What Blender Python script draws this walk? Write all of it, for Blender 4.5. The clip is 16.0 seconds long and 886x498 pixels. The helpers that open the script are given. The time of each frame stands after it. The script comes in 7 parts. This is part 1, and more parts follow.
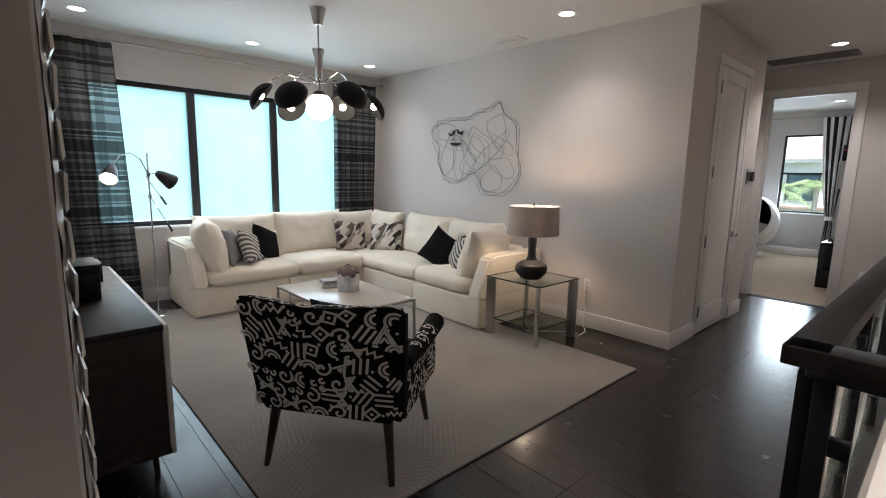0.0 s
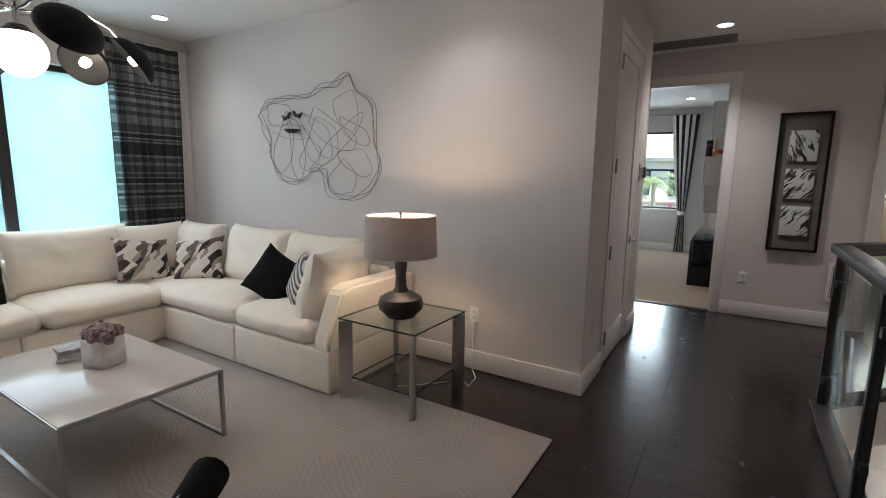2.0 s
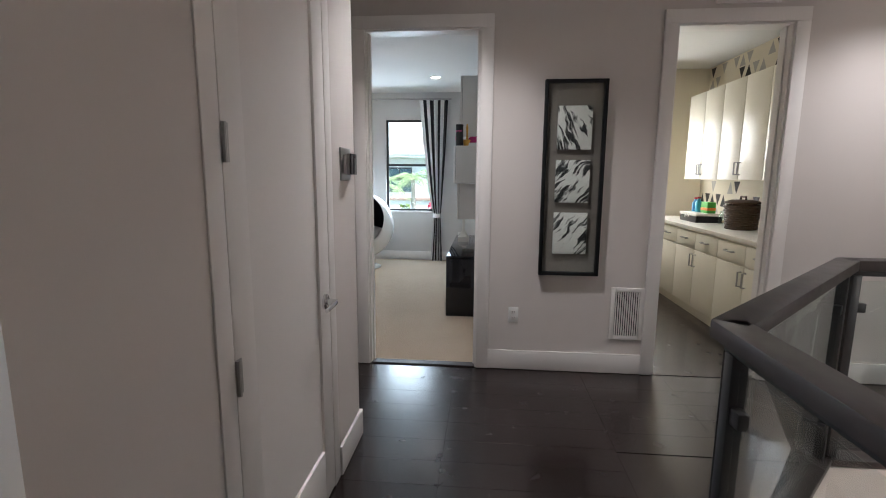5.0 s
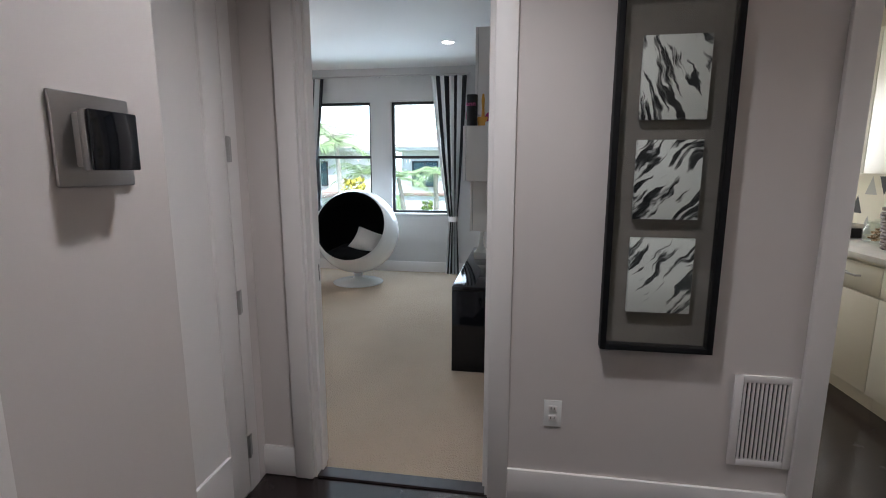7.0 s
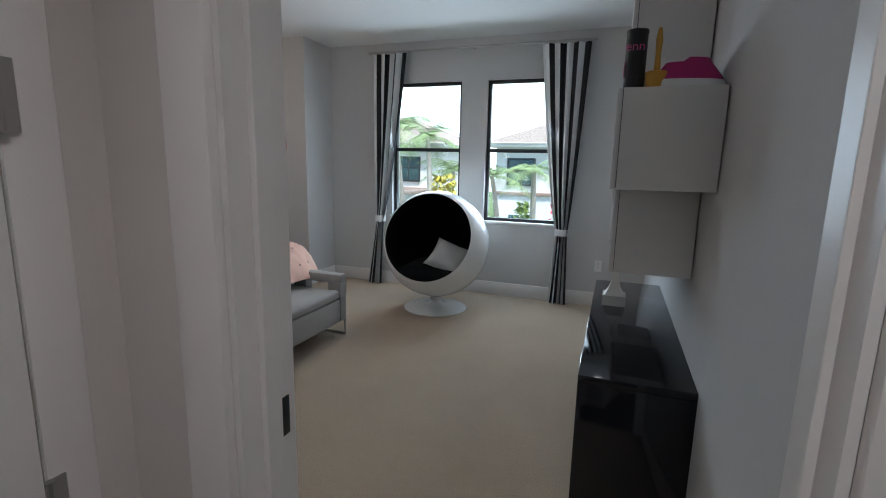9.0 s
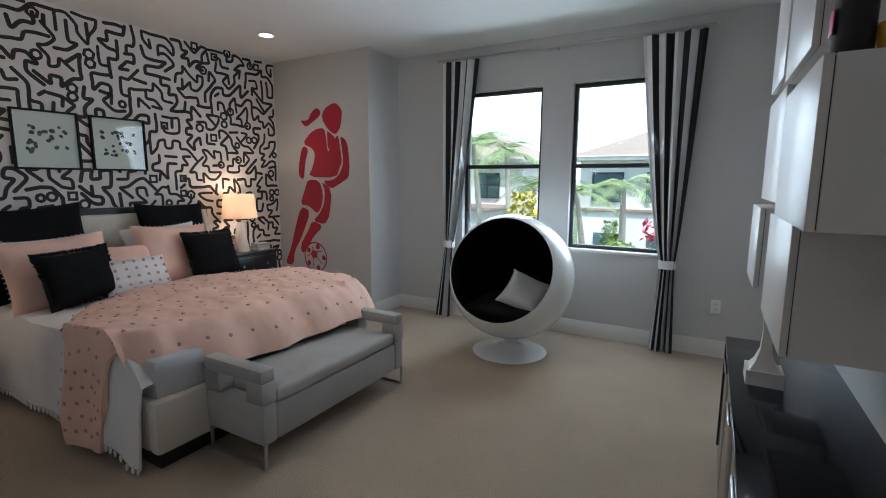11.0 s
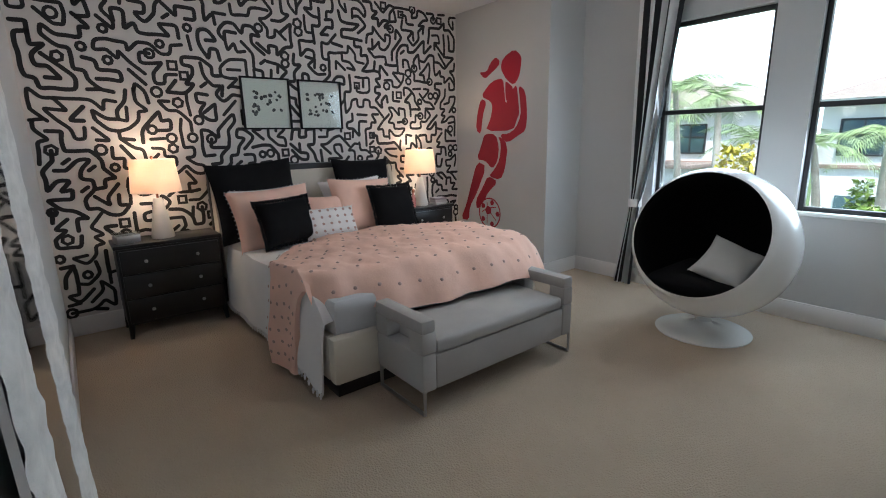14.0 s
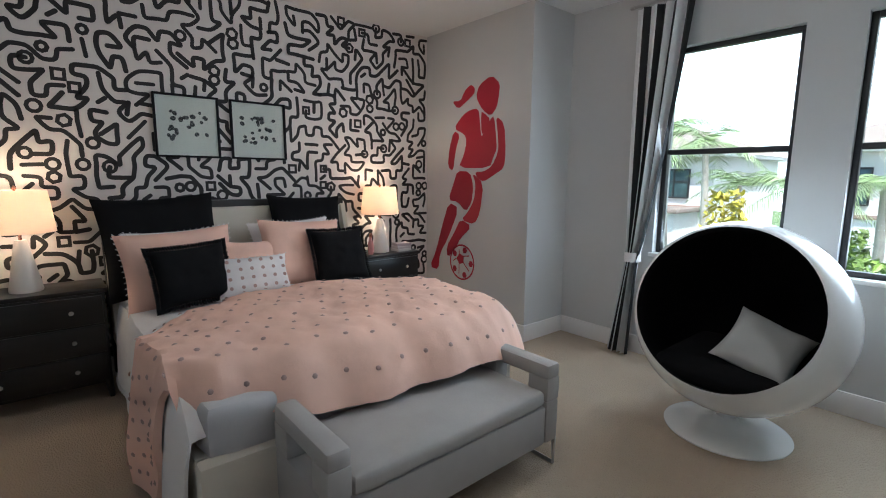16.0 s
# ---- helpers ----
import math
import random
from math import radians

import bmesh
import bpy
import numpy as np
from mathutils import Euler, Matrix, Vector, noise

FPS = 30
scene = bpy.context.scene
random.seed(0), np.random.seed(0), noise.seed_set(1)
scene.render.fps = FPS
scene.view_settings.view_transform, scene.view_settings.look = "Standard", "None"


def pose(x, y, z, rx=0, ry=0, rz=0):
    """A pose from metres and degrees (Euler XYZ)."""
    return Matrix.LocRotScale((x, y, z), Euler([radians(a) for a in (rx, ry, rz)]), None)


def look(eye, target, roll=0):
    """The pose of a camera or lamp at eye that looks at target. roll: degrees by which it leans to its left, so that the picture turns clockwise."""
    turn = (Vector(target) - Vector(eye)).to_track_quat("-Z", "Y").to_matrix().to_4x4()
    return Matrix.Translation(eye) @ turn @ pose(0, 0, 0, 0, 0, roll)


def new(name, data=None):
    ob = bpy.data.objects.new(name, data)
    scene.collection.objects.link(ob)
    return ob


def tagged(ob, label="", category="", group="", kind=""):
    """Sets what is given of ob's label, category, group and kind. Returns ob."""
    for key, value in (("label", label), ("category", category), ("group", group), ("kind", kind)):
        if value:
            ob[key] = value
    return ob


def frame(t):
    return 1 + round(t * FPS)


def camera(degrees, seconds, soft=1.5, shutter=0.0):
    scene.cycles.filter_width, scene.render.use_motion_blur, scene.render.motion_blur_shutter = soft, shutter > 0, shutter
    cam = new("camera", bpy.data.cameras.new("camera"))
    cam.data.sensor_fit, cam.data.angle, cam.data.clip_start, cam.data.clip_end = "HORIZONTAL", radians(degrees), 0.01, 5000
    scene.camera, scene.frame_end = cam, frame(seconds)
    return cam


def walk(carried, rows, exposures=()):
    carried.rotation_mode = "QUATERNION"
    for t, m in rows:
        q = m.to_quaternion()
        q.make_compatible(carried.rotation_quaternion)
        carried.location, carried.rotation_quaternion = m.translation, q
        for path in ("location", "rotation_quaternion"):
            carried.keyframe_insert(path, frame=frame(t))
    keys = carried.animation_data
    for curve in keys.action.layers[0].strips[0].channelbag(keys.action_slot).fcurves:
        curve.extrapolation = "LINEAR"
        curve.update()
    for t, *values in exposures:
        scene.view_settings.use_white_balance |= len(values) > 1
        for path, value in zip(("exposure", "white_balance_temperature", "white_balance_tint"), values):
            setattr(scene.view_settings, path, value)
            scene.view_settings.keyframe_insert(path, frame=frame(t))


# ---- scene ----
cam = camera(86.4, 16.0, 1.0)
PATH = [
    (0, 0.038, 0.011, 1.418, 81.03, -1.16, -42.17),
    (0.5, 0.184, 0.23, 1.427, 81.05, -0.27, -35.97),
    (1, 0.458, 0.439, 1.42, 80.78, -0.47, -37.46),
    (1.5, 0.737, 0.642, 1.424, 80.59, -0.2, -47.38),
    (2, 1.063, 0.778, 1.408, 81.15, -0.81, -58.18),
    (2.5, 1.421, 0.889, 1.407, 81.28, -1.4, -67.13),
    (3, 1.778, 0.971, 1.406, 81.78, -0.74, -76.21),
    (3.5, 2.168, 0.968, 1.419, 81.85, -0.47, -81.86),
    (6, 4.204, 0.83, 1.408, 81.08, -0.4, -85.09),
    (6.5, 4.54, 0.858, 1.414, 81.05, 0.0, -83.98),
    (7, 4.922, 0.826, 1.415, 80.39, -0.1, -81.15),
    (7.5, 5.263, 0.88, 1.411, 80.1, -0.49, -79.33),
    (8, 5.621, 0.928, 1.413, 80.16, -0.89, -75.3),
    (8.5, 5.957, 1.05, 1.406, 79.86, -1.18, -72.17),
    (11, 6.883, 1.366, 1.441, 81.68, -0.3, -60.32),
    (11.5, 6.908, 1.354, 1.436, 81.36, 0.09, -56.04),
    (12, 6.934, 1.35, 1.428, 80.49, 0.21, -51.18),
    (12.5, 6.959, 1.356, 1.413, 79.21, 0.39, -46.14),
    (13, 6.982, 1.358, 1.408, 78.1, 0.82, -41.79),
    (13.5, 7.014, 1.366, 1.402, 77.15, 1.25, -38.92),
    (14, 7.077, 1.43, 1.391, 76.88, 1.15, -38.56),
    (14.5, 7.226, 1.558, 1.405, 78.5, 0.33, -43.03),
    (15, 7.443, 1.648, 1.394, 80.25, -0.09, -46.32),
    (15.5, 7.605, 1.741, 1.395, 80.42, -0.5, -43.67),
    (16, 7.722, 1.926, 1.383, 81.29, -0.46, -40.14),
]
walk(cam, [(t, pose(x, y, z, rx, ry, rz)) for t, x, y, z, rx, ry, rz in PATH],[(0, 1.28, 6300, 14), (1, 1.25, 6250, 14), (1.5, 1.12, 6250, 13), (2.5, 1.35, 6250, 13), (3.5, 1.55, 6250, 13), (6, 1.75, 5800, 11), (7, 1.42, 5800, 12), (8, 0.95, 5800, 11), (8.7, 0.9, 5800, 11), (11, 0.85, 5900, 11), (13.5, 1.1, 5900, 11), (16, 1.1, 5900, 11)])

# ---- light ----
world = bpy.data.worlds.new("world")
scene.world = world
world.use_nodes = True
wn = world.node_tree.nodes
sky = wn.new("ShaderNodeTexSky")
sky.sky_type = "NISHITA"
sky.sun_disc = False
sky.dust_density = 1.5
sky.sun_elevation = radians(58)
sky.sun_rotation = radians(215)
world.node_tree.links.new(sky.outputs["Color"], wn["Background"].inputs["Color"])
wn["Background"].inputs["Strength"].default_value = 0.15


def lamp(name, kind, m, energy, color, **more):
    data = bpy.data.lights.new(name, kind)
    data.energy, data.color = energy, color
    if kind == "AREA":
        data.shape = "RECTANGLE"
        data.size, data.size_y = more["size"], more["size_y"]
    elif kind == "SUN":
        data.angle = more["angle"]
    elif kind == "SPOT":
        data.spot_size, data.spot_blend, data.shadow_soft_size = more["spot"], more["blend"], more["soft"]
    else:
        data.shadow_soft_size = more["soft"]
    ob = new(name, data)
    ob.matrix_world = m
    return ob


lamp("sun", "SUN", look((0, 0, 30), (11, 9, 3)), 4.5, (1.0, 0.95, 0.87), angle=radians(0.5))
WARM, COOL = (1.0, 0.94, 0.88), (0.76, 0.90, 1.0)
SKYLIGHT = 8.8
lamp("window_light", "AREA", look((11.20, 3.20, 1.56), (9, 3.0, 0.9)), SKYLIGHT, COOL, size=0.75, size_y=1.4)
lamp("window_light", "AREA", look((11.20, 2.13, 1.56), (9, 2.2, 0.9)), SKYLIGHT, COOL, size=0.75, size_y=1.4)
lamp("window_light", "AREA", look((2.03, 5.72, 1.55), (2.03, 3, 1.0)), 11.5, (0.78, 0.89, 1.0), size=2.6, size_y=1.4)
lamp("window_light", "AREA", look((9.68, -1.0, 1.6), (8, -0.9, 1.2)), 8, (1.0, 0.95, 0.85), size=0.5, size_y=1.0)
# (x, y, power); the last, in the laundry, is an unseen fill light added
DOWN = [(0.57, 5.19, 9), (2.02, 5.18, 7), (3.45, 5.17, 7), (3.49, 2.37, 11), (6.0, 1.0, 29), (6.22, -1.6, 23),
        (9.99, 4.98, 6), (10.09, 1.58, 5), (8.2, -0.4, 9)]
for dx, dy, power in DOWN:
    lamp("downlight_or_fill_lamp", "SPOT", look((dx, dy, 2.70), (dx, dy, 0)), power, WARM, spot=radians(125), blend=0.9, soft=0.06)

# ---- materials ----


class Net:
    """A node material under construction."""

    def __init__(self, name, rough=0.6, metal=0.0):
        self.mat = bpy.data.materials.new(name)
        self.mat.use_nodes = True
        self.t = self.mat.node_tree
        self.b = self.t.nodes["Principled BSDF"]
        self.b.inputs["Roughness"].default_value = rough
        self.b.inputs["Metallic"].default_value = metal
        self.pos = self.node("ShaderNodeNewGeometry").outputs["Position"]

    def node(self, kind, **props):
        n = self.t.nodes.new(kind)
        for k, v in props.items():
            if k in n.inputs:
                n.inputs[k].default_value = v
        return n

    def join(self, a, b):
        self.t.links.new(a, b)

    def noise(self, scale, detail=4.0, stretch=(1, 1, 1), vec=None):
        m = self.node("ShaderNodeMapping", Scale=stretch)
        self.join(vec or self.pos, m.inputs["Vector"])
        n = self.node("ShaderNodeTexNoise", Scale=scale, Detail=detail)
        self.join(m.outputs[0], n.inputs["Vector"])
        return n.outputs["Fac"]

    def ramp(self, fac, stops):
        r = self.node("ShaderNodeValToRGB")
        el = r.color_ramp.elements
        while len(el) < len(stops):
            el.new(0.5)
        for e, (p, c) in zip(el, stops):
            e.position, e.color = p, (*c, 1)
        self.join(fac, r.inputs["Fac"])
        return r.outputs["Color"]

    def bump(self, height, strength, dist=0.01, after=None):
        n = self.node("ShaderNodeBump", Strength=strength, Distance=dist)
        self.join(height, n.inputs["Height"])
        if after:
            self.join(after, n.inputs["Normal"])
        self.join(n.outputs[0], self.b.inputs["Normal"])
        return n.outputs[0]

    def color(self, out):
        self.join(out, self.b.inputs["Base Color"])

    def rough(self, fac, lo, hi):
        m = self.node("ShaderNodeMapRange")
        m.inputs["To Min"].default_value, m.inputs["To Max"].default_value = lo, hi
        self.join(fac, m.inputs["Value"])
        self.join(m.outputs[0], self.b.inputs["Roughness"])


def shade(c, k):
    return tuple(min(1.0, v * k) for v in c)


def plain(name, c, rough=0.6, metal=0.0, vary=0.06, scale=3.0, grain=60.0, bump=0.05, stretch=(1, 1, 1), dist=0.004):
    """A surface of one colour with broad mottling, fine grain and slight relief."""
    n = Net(name, rough, metal)
    big = n.noise(scale, 3)
    n.color(n.ramp(big, [(0.3, shade(c, 1 - vary)), (0.7, shade(c, 1 + vary))]))
    fine = n.noise(grain, 5, stretch)
    if bump:
        n.bump(fine, bump, dist)
    n.rough(fine, max(0.0, rough - 0.06), min(1.0, rough + 0.06))
    return n.mat


def fabric(name, c, weave=350.0, vary=0.08, bump=0.25, rough=0.9, fuzz=0.0):
    n = Net(name, rough)
    big = n.noise(5, 4)
    n.color(n.ramp(big, [(0.3, shade(c, 1 - vary)), (0.7, shade(c, 1 + vary))]))
    w = n.noise(weave, 2)
    h = n.bump(w, bump, 0.002)
    f = n.noise(14, 4)
    n.bump(f, 0.12, 0.02, h)
    n.b.inputs["Sheen Weight"].default_value = fuzz
    n.b.inputs["Specular IOR Level"].default_value = 0.15
    return n.mat


def wood(name, c, rough=0.35, scale=3.0, stretch=(1, 12, 12), coat=0.0, each=0.0):
    n = Net(name, rough)
    g = n.noise(scale, 6, stretch)
    col = n.ramp(g, [(0.28, shade(c, 0.62)), (0.5, c), (0.75, shade(c, 1.35))])
    if each:
        info = n.node("ShaderNodeObjectInfo")
        hsv = n.node("ShaderNodeHueSaturation")
        mr = n.node("ShaderNodeMapRange")
        mr.inputs["To Min"].default_value, mr.inputs["To Max"].default_value = 1 - each, 1 + each
        n.join(info.outputs["Random"], mr.inputs["Value"])
        n.join(mr.outputs[0], hsv.inputs["Value"])
        n.join(col, hsv.inputs["Color"])
        col = hsv.outputs["Color"]
    n.color(col)
    n.bump(g, 0.06, 0.003)
    n.rough(n.noise(9, 5), rough - 0.08, rough + 0.12)
    n.b.inputs["Coat Weight"].default_value = coat
    n.b.inputs["Coat Roughness"].default_value = 0.12
    return n.mat


def glow(name, c, strength):
    n = Net(name)
    n.b.inputs["Base Color"].default_value = (*c, 1)
    n.b.inputs["Emission Color"].default_value = (*c, 1)
    n.b.inputs["Emission Strength"].default_value = strength
    return n.mat


def clear(name, tint=(0.96, 0.99, 0.98)):
    m = bpy.data.materials.new(name)
    m.use_nodes = True
    t = m.node_tree
    t.nodes.clear()
    out = t.nodes.new("ShaderNodeOutputMaterial")
    mix, tr, gl = t.nodes.new("ShaderNodeMixShader"), t.nodes.new("ShaderNodeBsdfTransparent"), t.nodes.new("ShaderNodeBsdfGlossy")
    lw = t.nodes.new("ShaderNodeLayerWeight")
    lw.inputs["Blend"].default_value = 0.5
    pw, fr = t.nodes.new("ShaderNodeMath"), t.nodes.new("ShaderNodeMath")
    pw.operation, fr.operation = "POWER", "MULTIPLY_ADD"
    pw.inputs[1].default_value, fr.inputs[1].default_value, fr.inputs[2].default_value = 4.0, 0.55, 0.035
    t.links.new(lw.outputs["Facing"], pw.inputs[0])
    t.links.new(pw.outputs[0], fr.inputs[0])
    tr.inputs["Color"].default_value = (*tint, 1)
    gl.inputs["Roughness"].default_value = 0.02
    t.links.new(fr.outputs[0], mix.inputs[0])
    t.links.new(tr.outputs[0], mix.inputs[1])
    t.links.new(gl.outputs[0], mix.inputs[2])
    t.links.new(mix.outputs[0], out.inputs["Surface"])
    return m


def through_cloth(name, c, amount, gloss=0.0):
    """Cloth or frosted glass that lets light through."""
    n = Net(name, 0.8)
    big = n.noise(4, 3)
    col = n.ramp(big, [(0.3, shade(c, 0.95)), (0.7, shade(c, 1.04))])
    n.color(col)
    tl = n.node("ShaderNodeBsdfTranslucent")
    n.join(col, tl.inputs["Color"])
    mix = n.node("ShaderNodeMixShader")
    mix.inputs[0].default_value = amount
    n.join(n.b.outputs[0], mix.inputs[1])
    n.join(tl.outputs[0], mix.inputs[2])
    n.join(mix.outputs[0], n.t.nodes["Material Output"].inputs["Surface"])
    if gloss:
        n.b.inputs["Roughness"].default_value = gloss
    return n.mat


M_WALL = plain("wall_paint", (0.62, 0.575, 0.55), 0.75, vary=0.02, scale=1.2, grain=140, bump=0.08, dist=0.002)
M_WALLB = plain("bedroom_paint", (0.55, 0.54, 0.53), 0.75, vary=0.02, scale=1.2, grain=140, bump=0.08, dist=0.002)
M_CREAM = plain("laundry_paint", (0.74, 0.68, 0.55), 0.7, vary=0.02, scale=1.2, grain=140, bump=0.06, dist=0.002)
M_CEIL = plain("ceiling_paint", (0.74, 0.73, 0.71), 0.85, vary=0.015, scale=1.0, grain=90, bump=0.12, dist=0.002)
M_TRIM = plain("trim_paint", (0.76, 0.73, 0.71), 0.4, vary=0.015, scale=2, grain=30, bump=0.02)
M_DOOR = plain("door_paint", (0.78, 0.75, 0.73), 0.42, vary=0.015, scale=2, grain=30, bump=0.02)
M_FLOOR = wood("dark_hardwood", (0.019, 0.012, 0.011), 0.22, 2.2, (12, 1, 12), 0.2, 0.07)
M_RAIL = wood("dark_rail_wood", (0.024, 0.016, 0.014), 0.48, 3.0, (1, 9, 9))
M_BLACK = plain("black_metal", (0.012, 0.012, 0.013), 0.4, vary=0.2)
M_FRAME = plain("bronze_frame", (0.018, 0.018, 0.02), 0.45, vary=0.15)
M_WIRE = plain("dull_grey_wire", (0.13, 0.13, 0.13), 0.45, 0.4, 0.1)
M_MATTBLK = plain("matt_black_lacquer", (0.008, 0.008, 0.009), 0.6, vary=0.1)
M_MATTBLK.node_tree.nodes["Principled BSDF"].inputs["Specular IOR Level"].default_value = 0.2
M_CHROME = plain("polished_chrome", (0.72, 0.72, 0.73), 0.12, 1.0, 0.03, bump=0)
M_NICKEL = plain("brushed_nickel", (0.46, 0.45, 0.44), 0.32, 1.0, 0.05, grain=200, bump=0.05)
M_SOFA = fabric("ivory_sofa_linen", (0.80, 0.73, 0.63), 420, 0.03, 0.2)
M_GREY = fabric("grey_linen", (0.40, 0.38, 0.36), 420, 0.05, 0.3)
M_BLKCLOTH = fabric("black_cotton", (0.008, 0.008, 0.009), 300, 0.15, 0.4)
M_WHITECLOTH = fabric("white_cotton", (0.80, 0.77, 0.76), 420, 0.03, 0.2)
M_PINK = fabric("blush_cotton", (0.86, 0.56, 0.45), 420, 0.05, 0.2)
M_DUSTY = fabric("dusty_dot_thread", (0.45, 0.30, 0.27), 300, 0.1, 0.3)
M_GLASS = clear("clear_glass")
M_GLASSG = clear("green_edge_glass", (0.94, 0.975, 0.965))
M_FROST = through_cloth("frosted_glass", (0.84, 0.95, 1.0), 0.90, 0.25)
M_GLOSSW = plain("gloss_white_lacquer", (0.82, 0.82, 0.80), 0.12, vary=0.01, bump=0)
M_GLOSSB = plain("gloss_black_lacquer", (0.006, 0.007, 0.010), 0.07, vary=0.1, bump=0)
M_CABW = plain("white_melamine", (0.74, 0.71, 0.68), 0.35, vary=0.015, bump=0.01)
M_CABC = plain("cream_cabinet", (0.78, 0.74, 0.63), 0.4, vary=0.02, bump=0.01)
M_QUARTZ = plain("pale_quartz", (0.74, 0.72, 0.68), 0.22, vary=0.05, scale=9, bump=0)
M_EBONY = wood("ebonised_wood", (0.008, 0.007, 0.007), 0.34, 3, (1, 10, 10), 0.05)
M_WALNUT = wood("dark_walnut", (0.045, 0.026, 0.018), 0.35, 3, (10, 10, 1), 0.1)
M_CONS = wood("espresso_veneer", (0.030, 0.022, 0.020), 0.42, 2.5, (10, 1, 10))
M_CERAM = plain("dark_bronze_glaze", (0.035, 0.030, 0.028), 0.38, 0.3, 0.35, 12, 40, 0.3)
M_WHITECER = plain("white_ceramic", (0.80, 0.77, 0.72), 0.3, vary=0.02, bump=0)
M_SHADEG = through_cloth("grey_lamp_shade", (0.42, 0.38, 0.37), 0.22)
M_SHADEW = through_cloth("white_lamp_shade", (0.86, 0.74, 0.64), 0.45)
M_BULB = glow("lit_bulb", (1.0, 0.84, 0.62), 22)
M_DISC = glow("lit_downlight", (1.0, 0.90, 0.76), 9)
M_RED = plain("crimson_vinyl", (0.38, 0.012, 0.030), 0.5, vary=0.05, bump=0.02)
M_INK = plain("black_print", (0.014, 0.012, 0.012), 0.6, vary=0.1, bump=0)
M_PAPER = plain("wallpaper_ground", (0.70, 0.65, 0.62), 0.75, vary=0.03, bump=0.04)
M_IVORYPRINT = plain("ivory_print", (0.72, 0.68, 0.62), 0.85, vary=0.08, grain=300, bump=0.2)
M_MIRROR = plain("mirror_silver", (0.86, 0.88, 0.88), 0.02, 1.0, 0.0, bump=0)

# ---- geometry helpers ----


def box(sx, sy, sz, at=(0, 0, 0), r=0.0, seg=2, bm=None, m=None):
    """A box of that size with its middle at `at`, edges rounded by r."""
    one = bmesh.new()
    bmesh.ops.create_cube(one, size=1)
    bmesh.ops.scale(one, vec=(sx, sy, sz), verts=one.verts)
    if r:
        bmesh.ops.bevel(one, geom=one.edges[:], offset=min(r, 0.49 * min(sx, sy, sz)), segments=seg, affect="EDGES", profile=0.5)
    bmesh.ops.transform(one, matrix=Matrix.Translation(at) @ (m or Matrix()), verts=one.verts)
    return merge(bm, one)


def merge(bm, one):
    if bm is None:
        return one
    tmp = bpy.data.meshes.new("tmp")
    one.to_mesh(tmp)
    one.free()
    bm.from_mesh(tmp)
    bpy.data.meshes.remove(tmp)
    return bm


def span(x0, x1, y0, y1, z0, z1, r=0.0, seg=2, bm=None):
    """A box between two corners."""
    return box(x1 - x0, y1 - y0, z1 - z0, ((x0 + x1) / 2, (y0 + y1) / 2, (z0 + z1) / 2), r, seg, bm)


def lathe(profile, n=32, at=(0, 0, 0), bm=None, m=None):
    """A turned body from (radius, height) pairs."""
    one = bmesh.new()
    rings = []
    for rad, h in profile:
        if rad < 1e-5:
            rings.append([one.verts.new((0, 0, h))])
        else:
            rings.append([one.verts.new((rad * math.cos(2 * math.pi * i / n), rad * math.sin(2 * math.pi * i / n), h)) for i in range(n)])
    for a, b in zip(rings, rings[1:]):
        for i in range(n):
            j = (i + 1) % n
            q = [a[i % len(a)], a[j % len(a)], b[j % len(b)], b[i % len(b)]]
            q = list(dict.fromkeys(q))
            if len(q) > 2:
                one.faces.new(q)
    bmesh.ops.recalc_face_normals(one, faces=one.faces)
    bmesh.ops.transform(one, matrix=Matrix.Translation(at) @ (m or Matrix()), verts=one.verts)
    return merge(bm, one)


def tube(points, rad, n=8, bm=None, closed=False):
    """A round rod along points; rad may be a list."""
    one = bmesh.new()
    pts = [Vector(p) for p in points]
    rads = rad if isinstance(rad, (list, tuple)) else [rad] * len(pts)
    rings, last = [], None
    for i, p in enumerate(pts):
        a, b = pts[i - 1] if (i or closed) else p, pts[(i + 1) % len(pts)] if (i + 1 < len(pts) or closed) else p
        d = (b - a).normalized()
        if last is None:
            last = d.orthogonal().normalized()
        u = (last - d * last.dot(d)).normalized()
        last = u
        v = d.cross(u)
        rings.append([one.verts.new(p + (u * math.cos(2 * math.pi * k / n) + v * math.sin(2 * math.pi * k / n)) * rads[i]) for k in range(n)])
    pairs = list(zip(rings, rings[1:])) + ([(rings[-1], rings[0])] if closed else [])
    for a, b in pairs:
        for k in range(n):
            one.faces.new((a[k], a[(k + 1) % n], b[(k + 1) % n], b[k]))
    if not closed:
        one.faces.new(rings[0][::-1])
        one.faces.new(rings[-1])
    bmesh.ops.recalc_face_normals(one, faces=one.faces)
    return merge(bm, one)


def prism(outline, z0, z1, bm=None, m=None):
    """An upright prism over a 2D outline."""
    one = bmesh.new()
    lo = [one.verts.new((x, y, z0)) for x, y in outline]
    hi = [one.verts.new((x, y, z1)) for x, y in outline]
    one.faces.new(lo[::-1])
    one.faces.new(hi)
    for i in range(len(lo)):
        j = (i + 1) % len(lo)
        one.faces.new((lo[i], lo[j], hi[j], hi[i]))
    bmesh.ops.recalc_face_normals(one, faces=one.faces)
    if m:
        bmesh.ops.transform(one, matrix=m, verts=one.verts)
    return merge(bm, one)


